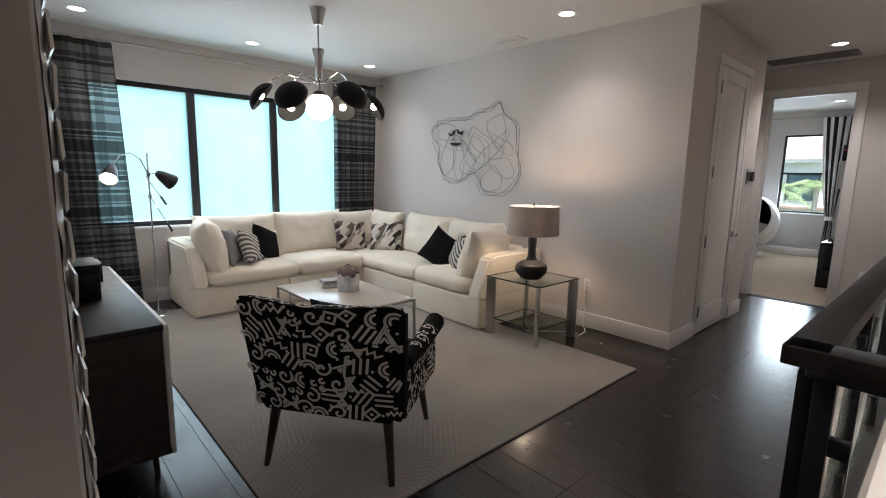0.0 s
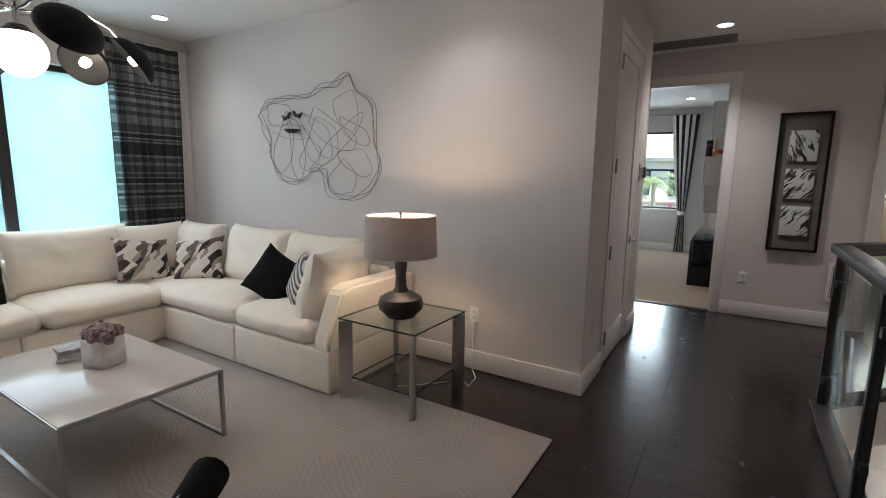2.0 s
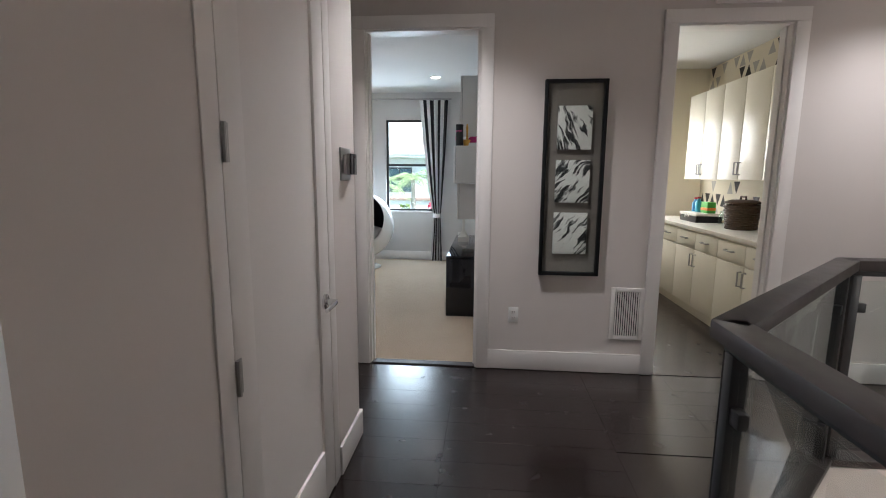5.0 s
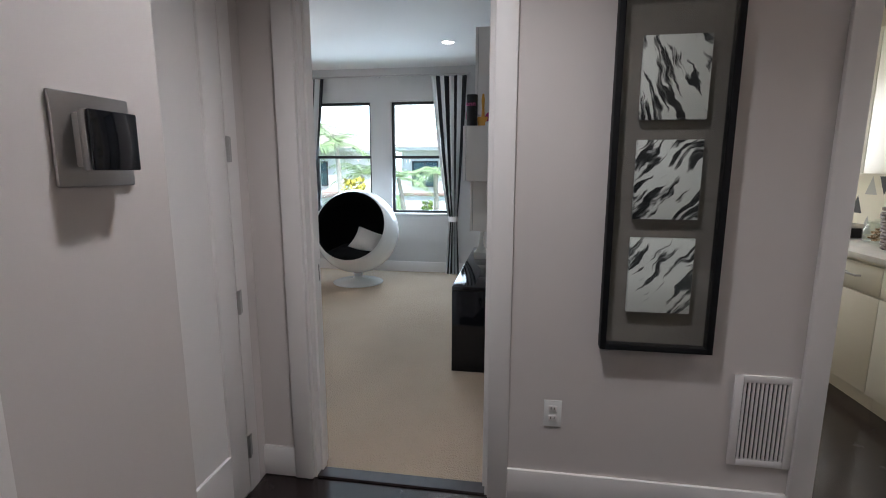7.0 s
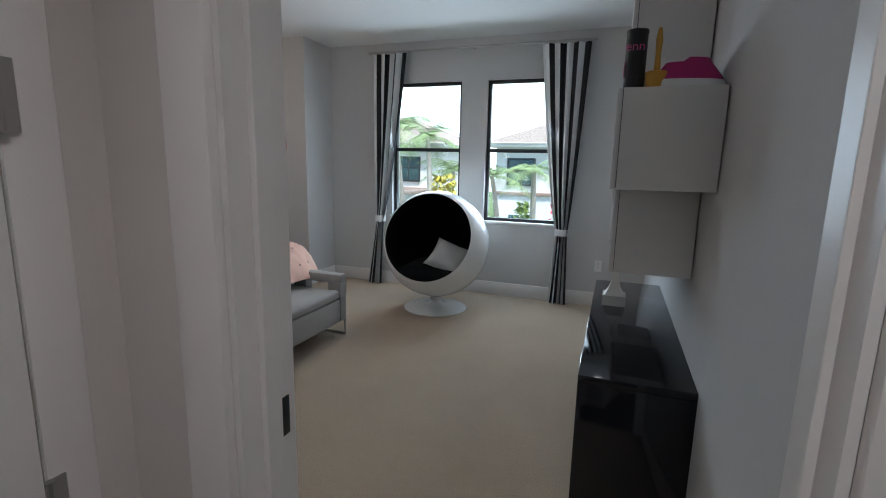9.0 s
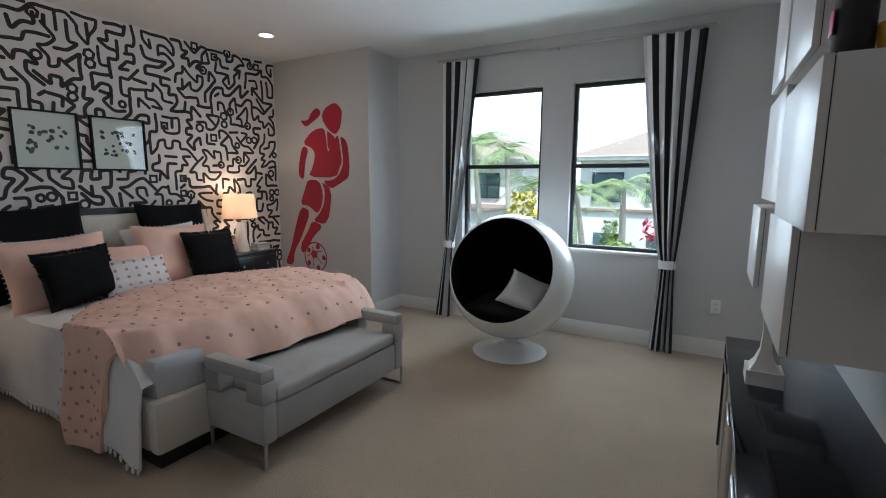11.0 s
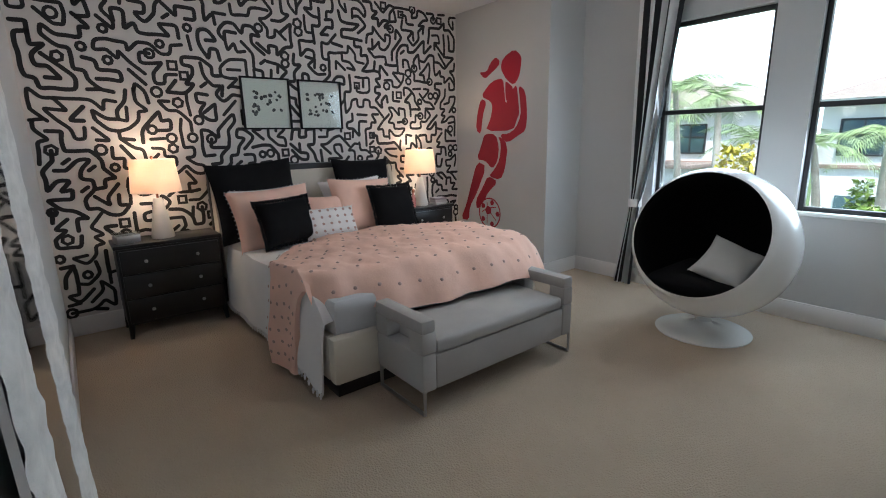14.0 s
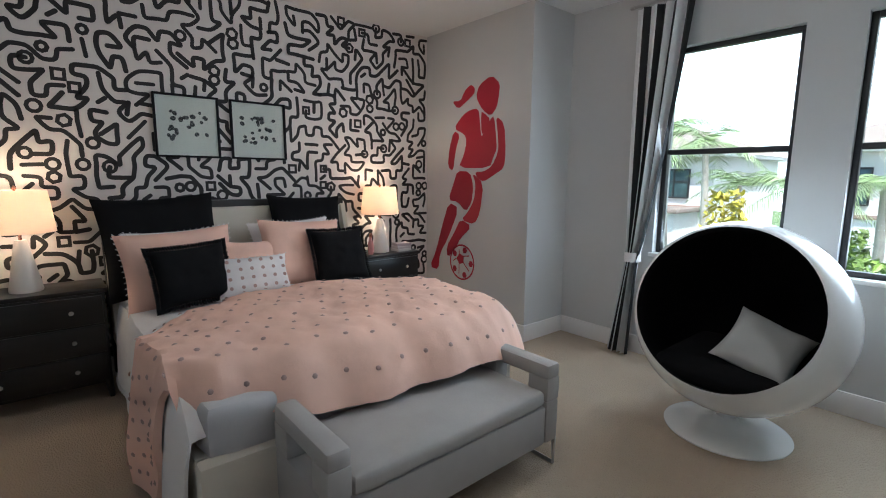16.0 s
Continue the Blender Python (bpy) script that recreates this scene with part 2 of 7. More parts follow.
def sheet(nu, nv, f, thick=0.0, bm=None):
    """A surface f(u, v) over the unit square; with thickness it gets a back and rims."""
    one = bmesh.new()
    g = [[one.verts.new(f(i / nu, j / nv)) for j in range(nv + 1)] for i in range(nu + 1)]
    for i in range(nu):
        for j in range(nv):
            one.faces.new((g[i][j], g[i + 1][j], g[i + 1][j + 1], g[i][j + 1]))
    bmesh.ops.recalc_face_normals(one, faces=one.faces)
    if thick:
        bmesh.ops.solidify(one, geom=one.faces[:], thickness=thick)
    return merge(bm, one)


def pillow(w, h, d, seed=0, n=22, pinch=0.10, crease=0.010):
    """A stuffed cushion standing in the xz plane, its middle at the origin."""
    one = bmesh.new()
    off = Vector((seed * 7.3, seed * 3.1, seed * 1.7))
    front, back = {}, {}
    for i in range(n + 1):
        for j in range(n + 1):
            u, v = 2 * i / n - 1, 2 * j / n - 1
            x = u * w / 2 * (1 - pinch * (1 - v * v) * abs(u) ** 3)
            z = v * h / 2 * (1 - pinch * (1 - u * u) * abs(v) ** 3)
            puff = ((1 - u ** 4) * (1 - v ** 4)) ** 0.6 * d / 2
            wob = noise.fractal(Vector((x, 0, z)) * 7 + off, 1.0, 2.0, 3) * crease
            edge = i in (0, n) or j in (0, n)
            front[i, j] = one.verts.new((x, -puff - (0 if edge else wob), z))
            back[i, j] = front[i, j] if edge else one.verts.new((x, puff + wob, z))
    for s in (front, back):
        for i in range(n):
            for j in range(n):
                one.faces.new((s[i, j], s[i + 1, j], s[i + 1, j + 1], s[i, j + 1]))
    bmesh.ops.recalc_face_normals(one, faces=one.faces)
    return one


def soft(sx, sy, sz, at, seed=0, r=0.06, puff=0.03, n=14):
    """A stuffed box cushion with crowned faces and slight creases."""
    one = bmesh.new()
    bmesh.ops.create_cube(one, size=1)
    bmesh.ops.subdivide_edges(one, edges=one.edges[:], cuts=n, use_grid_fill=True)
    half = Vector((sx, sy, sz)) / 2
    off = Vector((seed * 5.7, seed * 2.9, seed))
    for v in one.verts:
        p = Vector((v.co.x * sx, v.co.y * sy, v.co.z * sz))
        core = Vector([max(-half[k] + r, min(half[k] - r, p[k])) for k in range(3)])
        d = p - core
        if d.length > 1e-6:
            p = core + d.normalized() * min(d.length, r)
        a = [1 - min(1, abs(v.co[k] * 2)) ** 2 for k in range(3)]
        p.z += math.copysign(puff * a[0] * a[1], p.z)
        p.y += math.copysign(puff * 0.6 * a[0] * a[2], p.y)
        p.x += math.copysign(puff * 0.6 * a[1] * a[2], p.x)
        q = p * 6 + off
        p += noise.noise_vector(q) * 0.007
        v.co = p + Vector(at)
    return one


def ribbon(bm, pts, width, put, close=False, cap=True):
    """A flat stroke along 2D points, laid on a surface by put(u, v)."""
    p = [Vector(q) for q in pts]
    n, L, R = len(p), [], []
    for i in range(n):
        a = p[i - 1] if (i or close) else p[i]
        b = p[(i + 1) % n] if (i + 1 < n or close) else p[i]
        d1, d2 = (p[i] - a), (b - p[i])
        d1 = d1.normalized() if d1.length > 1e-9 else d2.normalized()
        d2 = d2.normalized() if d2.length > 1e-9 else d1
        nn = Vector((-(d1 + d2).y, (d1 + d2).x))
        nn = nn.normalized() if nn.length > 1e-6 else Vector((-d1.y, d1.x))
        k = min(1.35, 1 / max(0.5, nn.dot(Vector((-d1.y, d1.x)))))
        L.append(bm.verts.new(put(*(p[i] + nn * width / 2 * k))))
        R.append(bm.verts.new(put(*(p[i] - nn * width / 2 * k))))
    m = n if close else n - 1
    for i in range(m):
        j = (i + 1) % n
        bm.faces.new((L[i], R[i], R[j], L[j]))
    if cap and not close:
        for i, k, sgn in ((0, 1, -1), (n - 1, n - 2, 1)):
            d = (p[i] - p[k]).normalized() * width / 2
            e = Vector((-d.y, d.x))
            ring = [bm.verts.new(put(*(p[i] + e * math.cos(a) + d * math.sin(a)))) for a in (0.6, 1.2, 1.94, 2.54)]
            # e points to the left of d
            ends = [L[i], R[i]] if sgn > 0 else [R[i], L[i]]
            try:
                bm.faces.new([ends[0], *ring, ends[1]])
            except ValueError:
                pass


def disc2(bm, u, v, ru, rv, put, n=10):
    bm.faces.new([bm.verts.new(put(u + ru * math.cos(2 * math.pi * k / n), v + rv * math.sin(2 * math.pi * k / n))) for k in range(n)])


def obj(name, bm, material, smooth=True):
    me = bpy.data.meshes.new(name)
    bm.to_mesh(me)
    bm.free()
    me.materials.append(material)
    ob = new(name, me)
    if smooth:
        for f in me.polygons:
            f.use_smooth = True
        me.set_sharp_from_angle(angle=radians(38))
    return ob


def part(name, bm, material, parent, label="", smooth=True):
    ob = obj(name, bm, material, smooth)
    ob.parent = parent
    return tagged(ob, label)


def thing(name, label, category, m=Matrix(), group=""):
    ob = new(name)
    ob.empty_display_size = 0.1
    ob.matrix_world = m
    return tagged(ob, label, category, group)


def build(name, bm, material, label="", category="", smooth=False):
    """A piece of the setting."""
    return tagged(obj(name, bm, material, smooth), label, category, "", "structure")


def single(name, bm, material, label, category, m=None, group=""):
    """A thing that is one mesh."""
    ob = obj(name, bm, material)
    if m:
        ob.matrix_world = m
    return tagged(ob, label, category, group)


def axis_put(o, eu, ev):
    o, eu, ev = Vector(o), Vector(eu), Vector(ev)
    return lambda u, v: o + eu * u + ev * v

# ---- structure ----
CEIL = 2.725


def wall_x(name, x0, x1, y0, y1, holes, material, label, z0=0.0, z1=CEIL):
    """A wall slab along y, with openings (y0, y1, z0, z1)."""
    bm, at = None, y0
    for a, b, lo, hi in sorted(holes):
        bm = span(x0, x1, at, a, z0, z1, bm=bm)
        if lo > z0:
            bm = span(x0, x1, a, b, z0, lo, bm=bm)
        bm = span(x0, x1, a, b, hi, z1, bm=bm)
        at = b
    bm = span(x0, x1, at, y1, z0, z1, bm=bm)
    return build(name, bm, material, label, "wall")


def wall_y(name, y0, y1, x0, x1, holes, material, label, z0=0.0, z1=CEIL):
    bm, at = None, x0
    for a, b, lo, hi in sorted(holes):
        bm = span(at, a, y0, y1, z0, z1, bm=bm)
        if lo > z0:
            bm = span(a, b, y0, y1, z0, lo, bm=bm)
        bm = span(a, b, y0, y1, hi, z1, bm=bm)
        at = b
    bm = span(at, x1, y0, y1, z0, z1, bm=bm)
    return build(name, bm, material, label, "wall")


DOOR_H = 2.39
wall_y("wall_living_window", 5.76, 5.96, -0.06, 4.12, [(0.62, 3.42, 0.81, 2.29)], M_WALL, "pale greige painted wall round a wide window")
wall_x("wall_art", 4.01, 4.12, 1.65, 5.76, [], M_WALL, "pale greige painted wall behind the sofa")
wall_y("wall_closet", 1.535, 1.65, 4.01, 5.80, [(4.58, 5.36, 0, DOOR_H)], M_WALL, "pale painted wall with a closet door")
wall_x("wall_return", 5.69, 5.80, 1.65, 2.07, [], M_WALL, "short painted wall return")
wall_y("wall_recess", 1.96, 2.07, 5.80, 6.80, [(5.885, 6.655, 0, DOOR_H)], M_WALL, "painted wall of a door recess")
wall_x("wall_west", -0.06, 0.075, 0.86, 5.76, [], M_WALL, "pale greige painted side wall")
wall_x("wall_hall", 6.80, 6.865, -2.03, 5.76, [(0.92, 1.72, 0, DOOR_H), (-1.06, -0.345, 0, DOOR_H)], M_WALL, "pale greige hall wall with two doorways")
wall_x("wall_bed_west", 6.865, 6.93, 0.71, 5.76, [(0.92, 1.72, 0, DOOR_H)], M_WALLB, "grey painted bedroom wall")
wall_x("wall_laundry_west", 6.865, 6.93, -2.03, 0.71, [(-1.06, -0.345, 0, DOOR_H)], M_CREAM, "cream painted laundry wall")
wall_y("wall_bed_south", 0.77, 0.83, 6.93, 11.25, [], M_WALLB, "grey painted bedroom wall behind cabinets")
wall_y("wall_laundry_north", 0.71, 0.77, 6.93, 11.25, [], M_CREAM, "cream painted laundry wall")
wall_y("wall_feature", 5.75, 5.95, 6.93, 11.45, [], M_PAPER, "off-white papered wall with black maze-like line figures")
build("wall_pier", span(10.73, 11.25, 4.42, 5.75, 0, CEIL), M_WALLB, "grey painted wall pier", "wall")
W1, W2, WZ = (2.80, 3.62), (1.72, 2.52), (0.82, 2.30)
wall_x("wall_bed_east", 11.25, 11.45, 0.71, 5.75, [(*W2, *WZ), (*W1, *WZ)], M_WALLB, "grey painted bedroom wall with two windows")
wall_y("wall_laundry_south", -1.96, -1.84, 6.93, 9.87, [], M_CREAM, "cream laundry wall behind cabinets")
wall_x("wall_laundry_east", 9.75, 9.87, -1.84, 0.71, [(-1.24, -0.55, 1.15, 2.20)], M_CREAM, "cream laundry wall with a window")
wall_y("wall_end", -2.15, -2.03, 6.80, 7.05, [], M_WALL, "painted wall end")
wall_x("wall_far_hall", 8.60, 8.72, -5.2, -2.15, [(-3.25, -2.42, 0, DOOR_H)], M_WALL, "painted wall of a further hall")
wall_y("wall_far_hall_side", -2.15, -1.96, 7.05, 8.72, [], M_WALL, "painted side wall of a further hall")
# three unseen walls, added only to close the shell round the stair
wall_y("closing_wall_south", -5.32, -5.2, -3.1, 12.0, [], M_WALL, "unseen closing wall, plain painted", z0=-3.2)
wall_x("closing_wall_west", -3.1, -3.0, -5.2, 0.86, [], M_WALL, "unseen closing wall, plain painted", z0=-3.2)
wall_y("closing_wall_entry", 0.86, 0.96, -3.1, -0.06, [], M_WALL, "unseen closing wall, plain painted")
wall_x("wall_far_room", 11.6, 11.7, -5.2, -1.96, [], M_WALL, "unseen closing wall, plain painted of a far room")
build("ceiling", span(-3.1, 11.75, -5.32, 5.96, CEIL, CEIL + 0.12), M_CEIL, "flat white painted ceiling", "ceiling")

# the floor slab round the stair void, and the storey below
VOID = [(1.47, 0.17), (4.70, 0.17), (5.76, -0.86), (5.76, -4.2), (1.47, -4.2)]
slab = span(-3.0, 6.93, 0.17, 5.76, -0.32, -0.012)
slab = span(5.76, 11.6, -5.2, 0.17, -0.32, -0.012, bm=slab)
slab = span(-3.0, 1.47, -5.2, 0.17, -0.32, -0.012, bm=slab)
slab = span(1.47, 5.76, -5.2, -4.2, -0.32, -0.012, bm=slab)
slab = prism([(4.70, 0.17), (5.76, -0.86), (5.76, 0.17)], -0.32, -0.012, bm=slab)
build("floor_slab", slab, M_WALL, "white painted edge of the stair opening", "floor")
build("lower_floor", span(-3.1, 11.6, -5.2, 5.7, -3.3, -3.1), plain("lower_tile", (0.55, 0.43, 0.36), 0.3, vary=0.06), "warm beige floor of the storey below", "floor")
build("lower_wall", span(6.2, 6.35, -5.2, 5.7, -3.1, -0.33), M_WALL, "white wall of the storey below", "wall")
build("lower_wall_side", span(-3, 6.2, 1.6, 1.7, -3.1, -0.33), M_WALL, "white wall of the storey below", "wall")
for a in ((0.075, 4.01, 0.17, 5.76), (3.9, 6.80, 0.17, 1.96), (5.77, 6.80, -4.2, 0.17), (-3.0, 1.46, -4.2, 0.17)):
    build("subfloor", span(*a, -0.0125, -0.004), M_FLOOR, "dark wood under the plank joints", "floor")
build("corner_boards", prism([(4.70, 0.17), (5.76, -0.86), (5.76, 0.17)], -0.012, 0.0), M_FLOOR, "dark hardwood floor corner", "floor")


def carpet_mat(name, c):
    n = Net(name, 0.95)
    big = n.noise(1.3, 4)
    mid = n.noise(26, 3)
    n.color(n.ramp(big, [(0.3, shade(c, 0.92)), (0.7, shade(c, 1.06))]))
    v = n.node("ShaderNodeTexVoronoi", Scale=115.0)
    n.join(n.pos, v.inputs["Vector"])
    h = n.bump(v.outputs["Distance"], 0.55, 0.010)
    n.bump(mid, 0.25, 0.01, h)
    return n.mat


M_CARPET = carpet_mat("beige_carpet", (0.41, 0.325, 0.24))
build("carpet", span(6.87, 11.25, 0.83, 5.75, -0.012, 0.004), M_CARPET, "beige looped bedroom carpet", "carpet")
build("laundry_floor", span(6.795, 9.75, -1.84, 0.71, -0.012, 0.0), M_FLOOR, "dark wood laundry floor", "floor")
build("far_floor", span(6.80, 11.6, -5.2, -1.9, -0.013, -0.001), M_FLOOR, "dark wood floor of a further hall", "floor")
build("threshold", span(6.80, 6.872, 0.92, 1.72, -0.012, 0.006, 0.002), M_RAIL, "dark wood threshold strip", "threshold")


def skirt(x0, x1, y0, y1):
    bm = span(x0, x1, y0, y1, 0, 0.145, 0.004)
    return build("baseboard", bm, M_TRIM, "tall white painted baseboard", "baseboard", True)


T = 0.016
for a in [(0.075, 4.01, 5.76 - T, 5.76), (4.01 - T, 4.01, 1.535, 5.76 - T), (4.01 - T, 4.50, 1.535 - T, 1.535), (5.44, 5.80, 1.535 - T, 1.535),
          (5.80, 5.80 + T, 1.535 - T, 1.96), (6.80 - T, 6.80, 1.805, 1.96), (6.80 - T, 6.80, -0.26, 0.835), (6.80 - T, 6.80, -2.03, -1.145),
          (0.075, 0.075 + T, 0.86, 5.76 - T), (6.93, 6.93 + T, 1.81, 5.75), (6.93 + T, 10.73, 5.75 - T, 5.75), (10.73 - T, 10.73, 4.42 - T, 5.75 - T),
          (10.73 - T, 11.25, 4.42 - T, 4.42), (11.25 - T, 11.25, 0.83, 4.42 - T), (6.93, 11.25 - T, 0.83, 0.83 + T), (8.60 - T, 8.60, -2.34, -2.15)]:
    skirt(*a)


def casing_x(x, side, y0, y1, h, w=0.085):
    """Door trim on a wall face at x; side -1 faces towards -x."""
    for a, b, lo, hi in ((y0 - w, y0, 0, h), (y1, y1 + w, 0, h), (y0 - w, y1 + w, h, h + w)):
        bm = span(min(x, x + side * 0.022), max(x, x + side * 0.022), a, b, lo, hi, 0.004)
        build("trim", bm, M_TRIM, "white painted door casing", "trim", True)


def casing_y(y, side, x0, x1, h, w=0.085):
    for a, b, lo, hi in ((x0 - w, x0, 0, h), (x1, x1 + w, 0, h), (x0 - w, x1 + w, h, h + w)):
        bm = span(a, b, min(y, y + side * 0.007), max(y, y + side * 0.007), lo, hi, 0.004)
        build("trim", bm, M_TRIM, "white painted door casing", "trim", True)


def jamb(x0, x1, y0, y1, h):
    """Lining of a doorway through a wall along y, with its stop."""
    for a, b, s in ((y0, y0 + 0.012, 1), (y1 - 0.012, y1, -1)):
        bm = span(x0 - 0.002, x1 + 0.002, a, b, 0.0, h)
        mid = (x0 + x1) / 2
        e = (b, b + 0.012) if s > 0 else (a - 0.012, a)
        bm = span(mid - 0.02, mid + 0.02, *e, 0.0, h, 0.002, bm=bm)
        build("door_jamb", bm, M_TRIM, "white painted door lining", "trim")
    build("door_jamb", span(x0 - 0.002, x1 + 0.002, y0 + 0.012, y1 - 0.012, h - 0.012, h), M_TRIM, "white painted door lining", "trim")


casing_x(6.80, -1, 0.92, 1.72, DOOR_H)
casing_x(6.93, 1, 0.92, 1.72, DOOR_H)
jamb(6.80, 6.93, 0.92, 1.72, DOOR_H)
casing_x(6.80, -1, -1.06, -0.345, DOOR_H)
jamb(6.80, 6.93, -1.06, -0.345, DOOR_H)
casing_x(8.60, -1, -3.25, -2.42, DOOR_H)
single("strike_plate", box(0.028, 0.003, 0.075, (0, 0, 0), 0.001), M_BLACK, "black metal strike plate in a door lining", "plate", pose(6.90, 1.706, 0.95))


def hinge(parent, x, y, z):
    bm = tube([(x, y, z - 0.05), (x, y, z + 0.05)], 0.007, 8)
    bm = box(0.026, 0.004, 0.098, (x + 0.012, y + 0.004, z), bm=bm)
    part("hinge", bm, M_NICKEL, parent, "brushed nickel hinge")


def shaker_door(name, x0, x1, y, knob_right, label):
    """A closed leaf in a wall along x, its face at y looking towards -y."""
    door = tagged(thing(name, label, "door", pose((x0 + x1) / 2, y, 0)), kind="structure")
    w, h, st = x1 - x0 - 0.008, DOOR_H - 0.02, 0.115
    panel = box(w - 0.02, 0.028, h - 0.02, (0, 0.026, h / 2 + 0.012))
    part("panel", panel, M_DOOR, door)
    for nm, cx, cz, sx, sz in (("stile", -w / 2 + st / 2, h / 2, st, h), ("stile", w / 2 - st / 2, h / 2, st, h),
                               ("rail", 0, st / 2 + 0.06, w - 2 * st, st + 0.12), ("rail", 0, h - st / 2, w - 2 * st, st)):
        part(nm, box(sx, 0.04, sz, (cx, 0.02, cz + 0.012), 0.003), M_DOOR, door)
    s = 1 if knob_right else -1
    kx = s * (w / 2 - 0.065)
    lever = lathe([(0, 0), (0.033, 0), (0.033, 0.008), (0.028, 0.012), (0.013, 0.014), (0.012, 0.05), (0, 0.052)], 20, (kx, 0, 0.89), m=pose(0, 0, 0, 90))
    lever = tube([(kx, -0.045, 0.89), (kx - s * 0.02, -0.05, 0.89), (kx - s * 0.12, -0.05, 0.887)], [0.011, 0.010, 0.008], 10, lever)
    part("lever_handle", lever, M_CHROME, door, "polished chrome lever handle")
    for z in (0.22, 0.87, 1.49, 2.2):
        hinge(door, -s * (w / 2 + 0.002), -0.008, z)
    return door


shaker_door("door_1", 4.58, 5.36, 1.529, True, "closed white shaker closet door with a chrome lever")
shaker_door("door_2", 5.885, 6.655, 1.954, False, "closed white shaker door in a hall recess")
casing_y(1.535, -1, 4.58, 5.36, DOOR_H, 0.075)
casing_y(1.96, -1, 5.885, 6.655, DOOR_H, 0.075)


def window(name, label, o, eu, width, z0, z1, bars, mids, pane_mat, deep=0.05, fw=0.045):
    """A framed window. o: a bottom corner, eu: unit direction along the wall; bars: upright mullions, mids: cross bars."""
    o, eu = Vector(o), Vector(eu)
    nrm = Vector((-eu.y, eu.x, 0))
    win = tagged(thing(name, label, "window", Matrix.Translation(o)), kind="structure")

    def bar(u0, u1, a, b, d=deep):
        m = Matrix((( eu.x, nrm.x, 0, 0), (eu.y, nrm.y, 0, 0), (0, 0, 1, 0), (0, 0, 0, 1)))
        bm = span(u0, u1, -d / 2, d / 2, a, b, 0.004)
        bmesh.ops.transform(bm, matrix=m, verts=bm.verts)
        return bm
    h = z1 - z0
    for a in (bar(0, fw, 0, h), bar(width - fw, width, 0, h), bar(fw, width - fw, 0, fw), bar(fw, width - fw, h - fw, h)):
        part("window_frame", a, M_FRAME, win, "dark bronze frame")
    us = [fw] + [b for b in bars] + [width - fw]
    for b in bars:
        part("mullion", bar(b - fw * 0.8, b + fw * 0.8, fw, h - fw), M_FRAME, win)
    for k in range(len(us) - 1):
        a = us[k] + (fw * 0.8 if k else 0)
        c = us[k + 1] - (fw * 0.8 if k + 1 < len(us) - 1 else 0)
        zs = [fw] + list(mids) + [h - fw]
        for q in mids:
            part("sash_bar", bar(a, c, q - fw * 0.55, q + fw * 0.55), M_FRAME, win)
        for j in range(len(zs) - 1):
            lo = zs[j] + (fw * 0.55 if j else 0)
            hi = zs[j + 1] - (fw * 0.55 if j + 1 < len(zs) - 1 else 0)
            p = part("pane", bar(a, c, lo, hi, 0.006), pane_mat, win)
            p.visible_shadow = False
    return win


window("window_1", "wide dark-framed window with three frosted panes", (0.62, 5.86, 0.81), (1, 0, 0), 2.80, 0.81, 2.29, [0.95, 1.87], [], M_FROST, 0.06, 0.05)
for k, (a, b) in enumerate((W1, W2)):
    window("window_%d" % (k + 2), "dark-framed sash window looking on palms and houses", (11.33, a, WZ[0]), (0, 1, 0), b - a, WZ[0], WZ[1], [], [0.755], M_GLASS, 0.05, 0.034)
    build("window_sill", span(11.225, 11.30, a - 0.02, b + 0.02, 0.795, 0.822, 0.004), M_TRIM, "white painted window sill", "sill", True)
window("window_4", "dark-framed laundry window", (9.83, -1.24, 1.15), (0, 1, 0), 0.69, 1.15, 2.20, [], [0.5], M_GLASS)
build("window_sill", span(0.60, 3.44, 5.735, 5.83, 0.785, 0.812, 0.004), M_TRIM, "white painted window sill", "sill", True)


def downlight(x, y):
    d = thing("downlight", "lit round recessed ceiling light with a white rim", "light", pose(x, y, CEIL), "recessed ceiling lights")
    part("rim", lathe([(0.055, -0.001), (0.082, -0.001), (0.085, -0.006), (0.075, -0.009), (0.058, -0.004)], 28), M_TRIM, d)
    part("lens", lathe([(0, -0.003), (0.057, -0.003)], 24), M_DISC, d, "glowing lens")


for dx, dy, _ in DOWN:
    downlight(dx, dy)


def grille(name, label, m, w, h, n, upright, material, gap):
    g = thing(name, label, "vent", m)
    f = 0.03
    fr = None
    for a in ((-w / 2, -w / 2 + f, -h / 2, h / 2), (w / 2 - f, w / 2, -h / 2, h / 2), (-w / 2 + f, w / 2 - f, -h / 2, -h / 2 + f), (-w / 2 + f, w / 2 - f, h / 2 - f, h / 2)):
        fr = span(a[0], a[1], a[2], a[3], 0, 0.012, 0.003, bm=fr)
    part("frame", fr, material, g)
    # no real hollow: a flat sheet carries its shade as colour
    part("backing", span(-w / 2 + 0.01, w / 2 - 0.01, -h / 2 + 0.01, h / 2 - 0.01, 0.0, 0.002), gap, g, "flat sheet coloured for the shade behind the slats")
    lo, hi = (-w / 2 + f, w / 2 - f) if upright else (-h / 2 + f, h / 2 - f)
    for k in range(n):
        c = lo + (hi - lo) * (k + 0.5) / n
        d = (hi - lo) / n * 0.5
        bm = span(c - d / 2, c + d / 2, -h / 2 + f, h / 2 - f, 0.003, 0.010) if upright else span(-w / 2 + f, w / 2 - f, c - d / 2, c + d / 2, 0.003, 0.010)
        part("slat", bm, material, g)


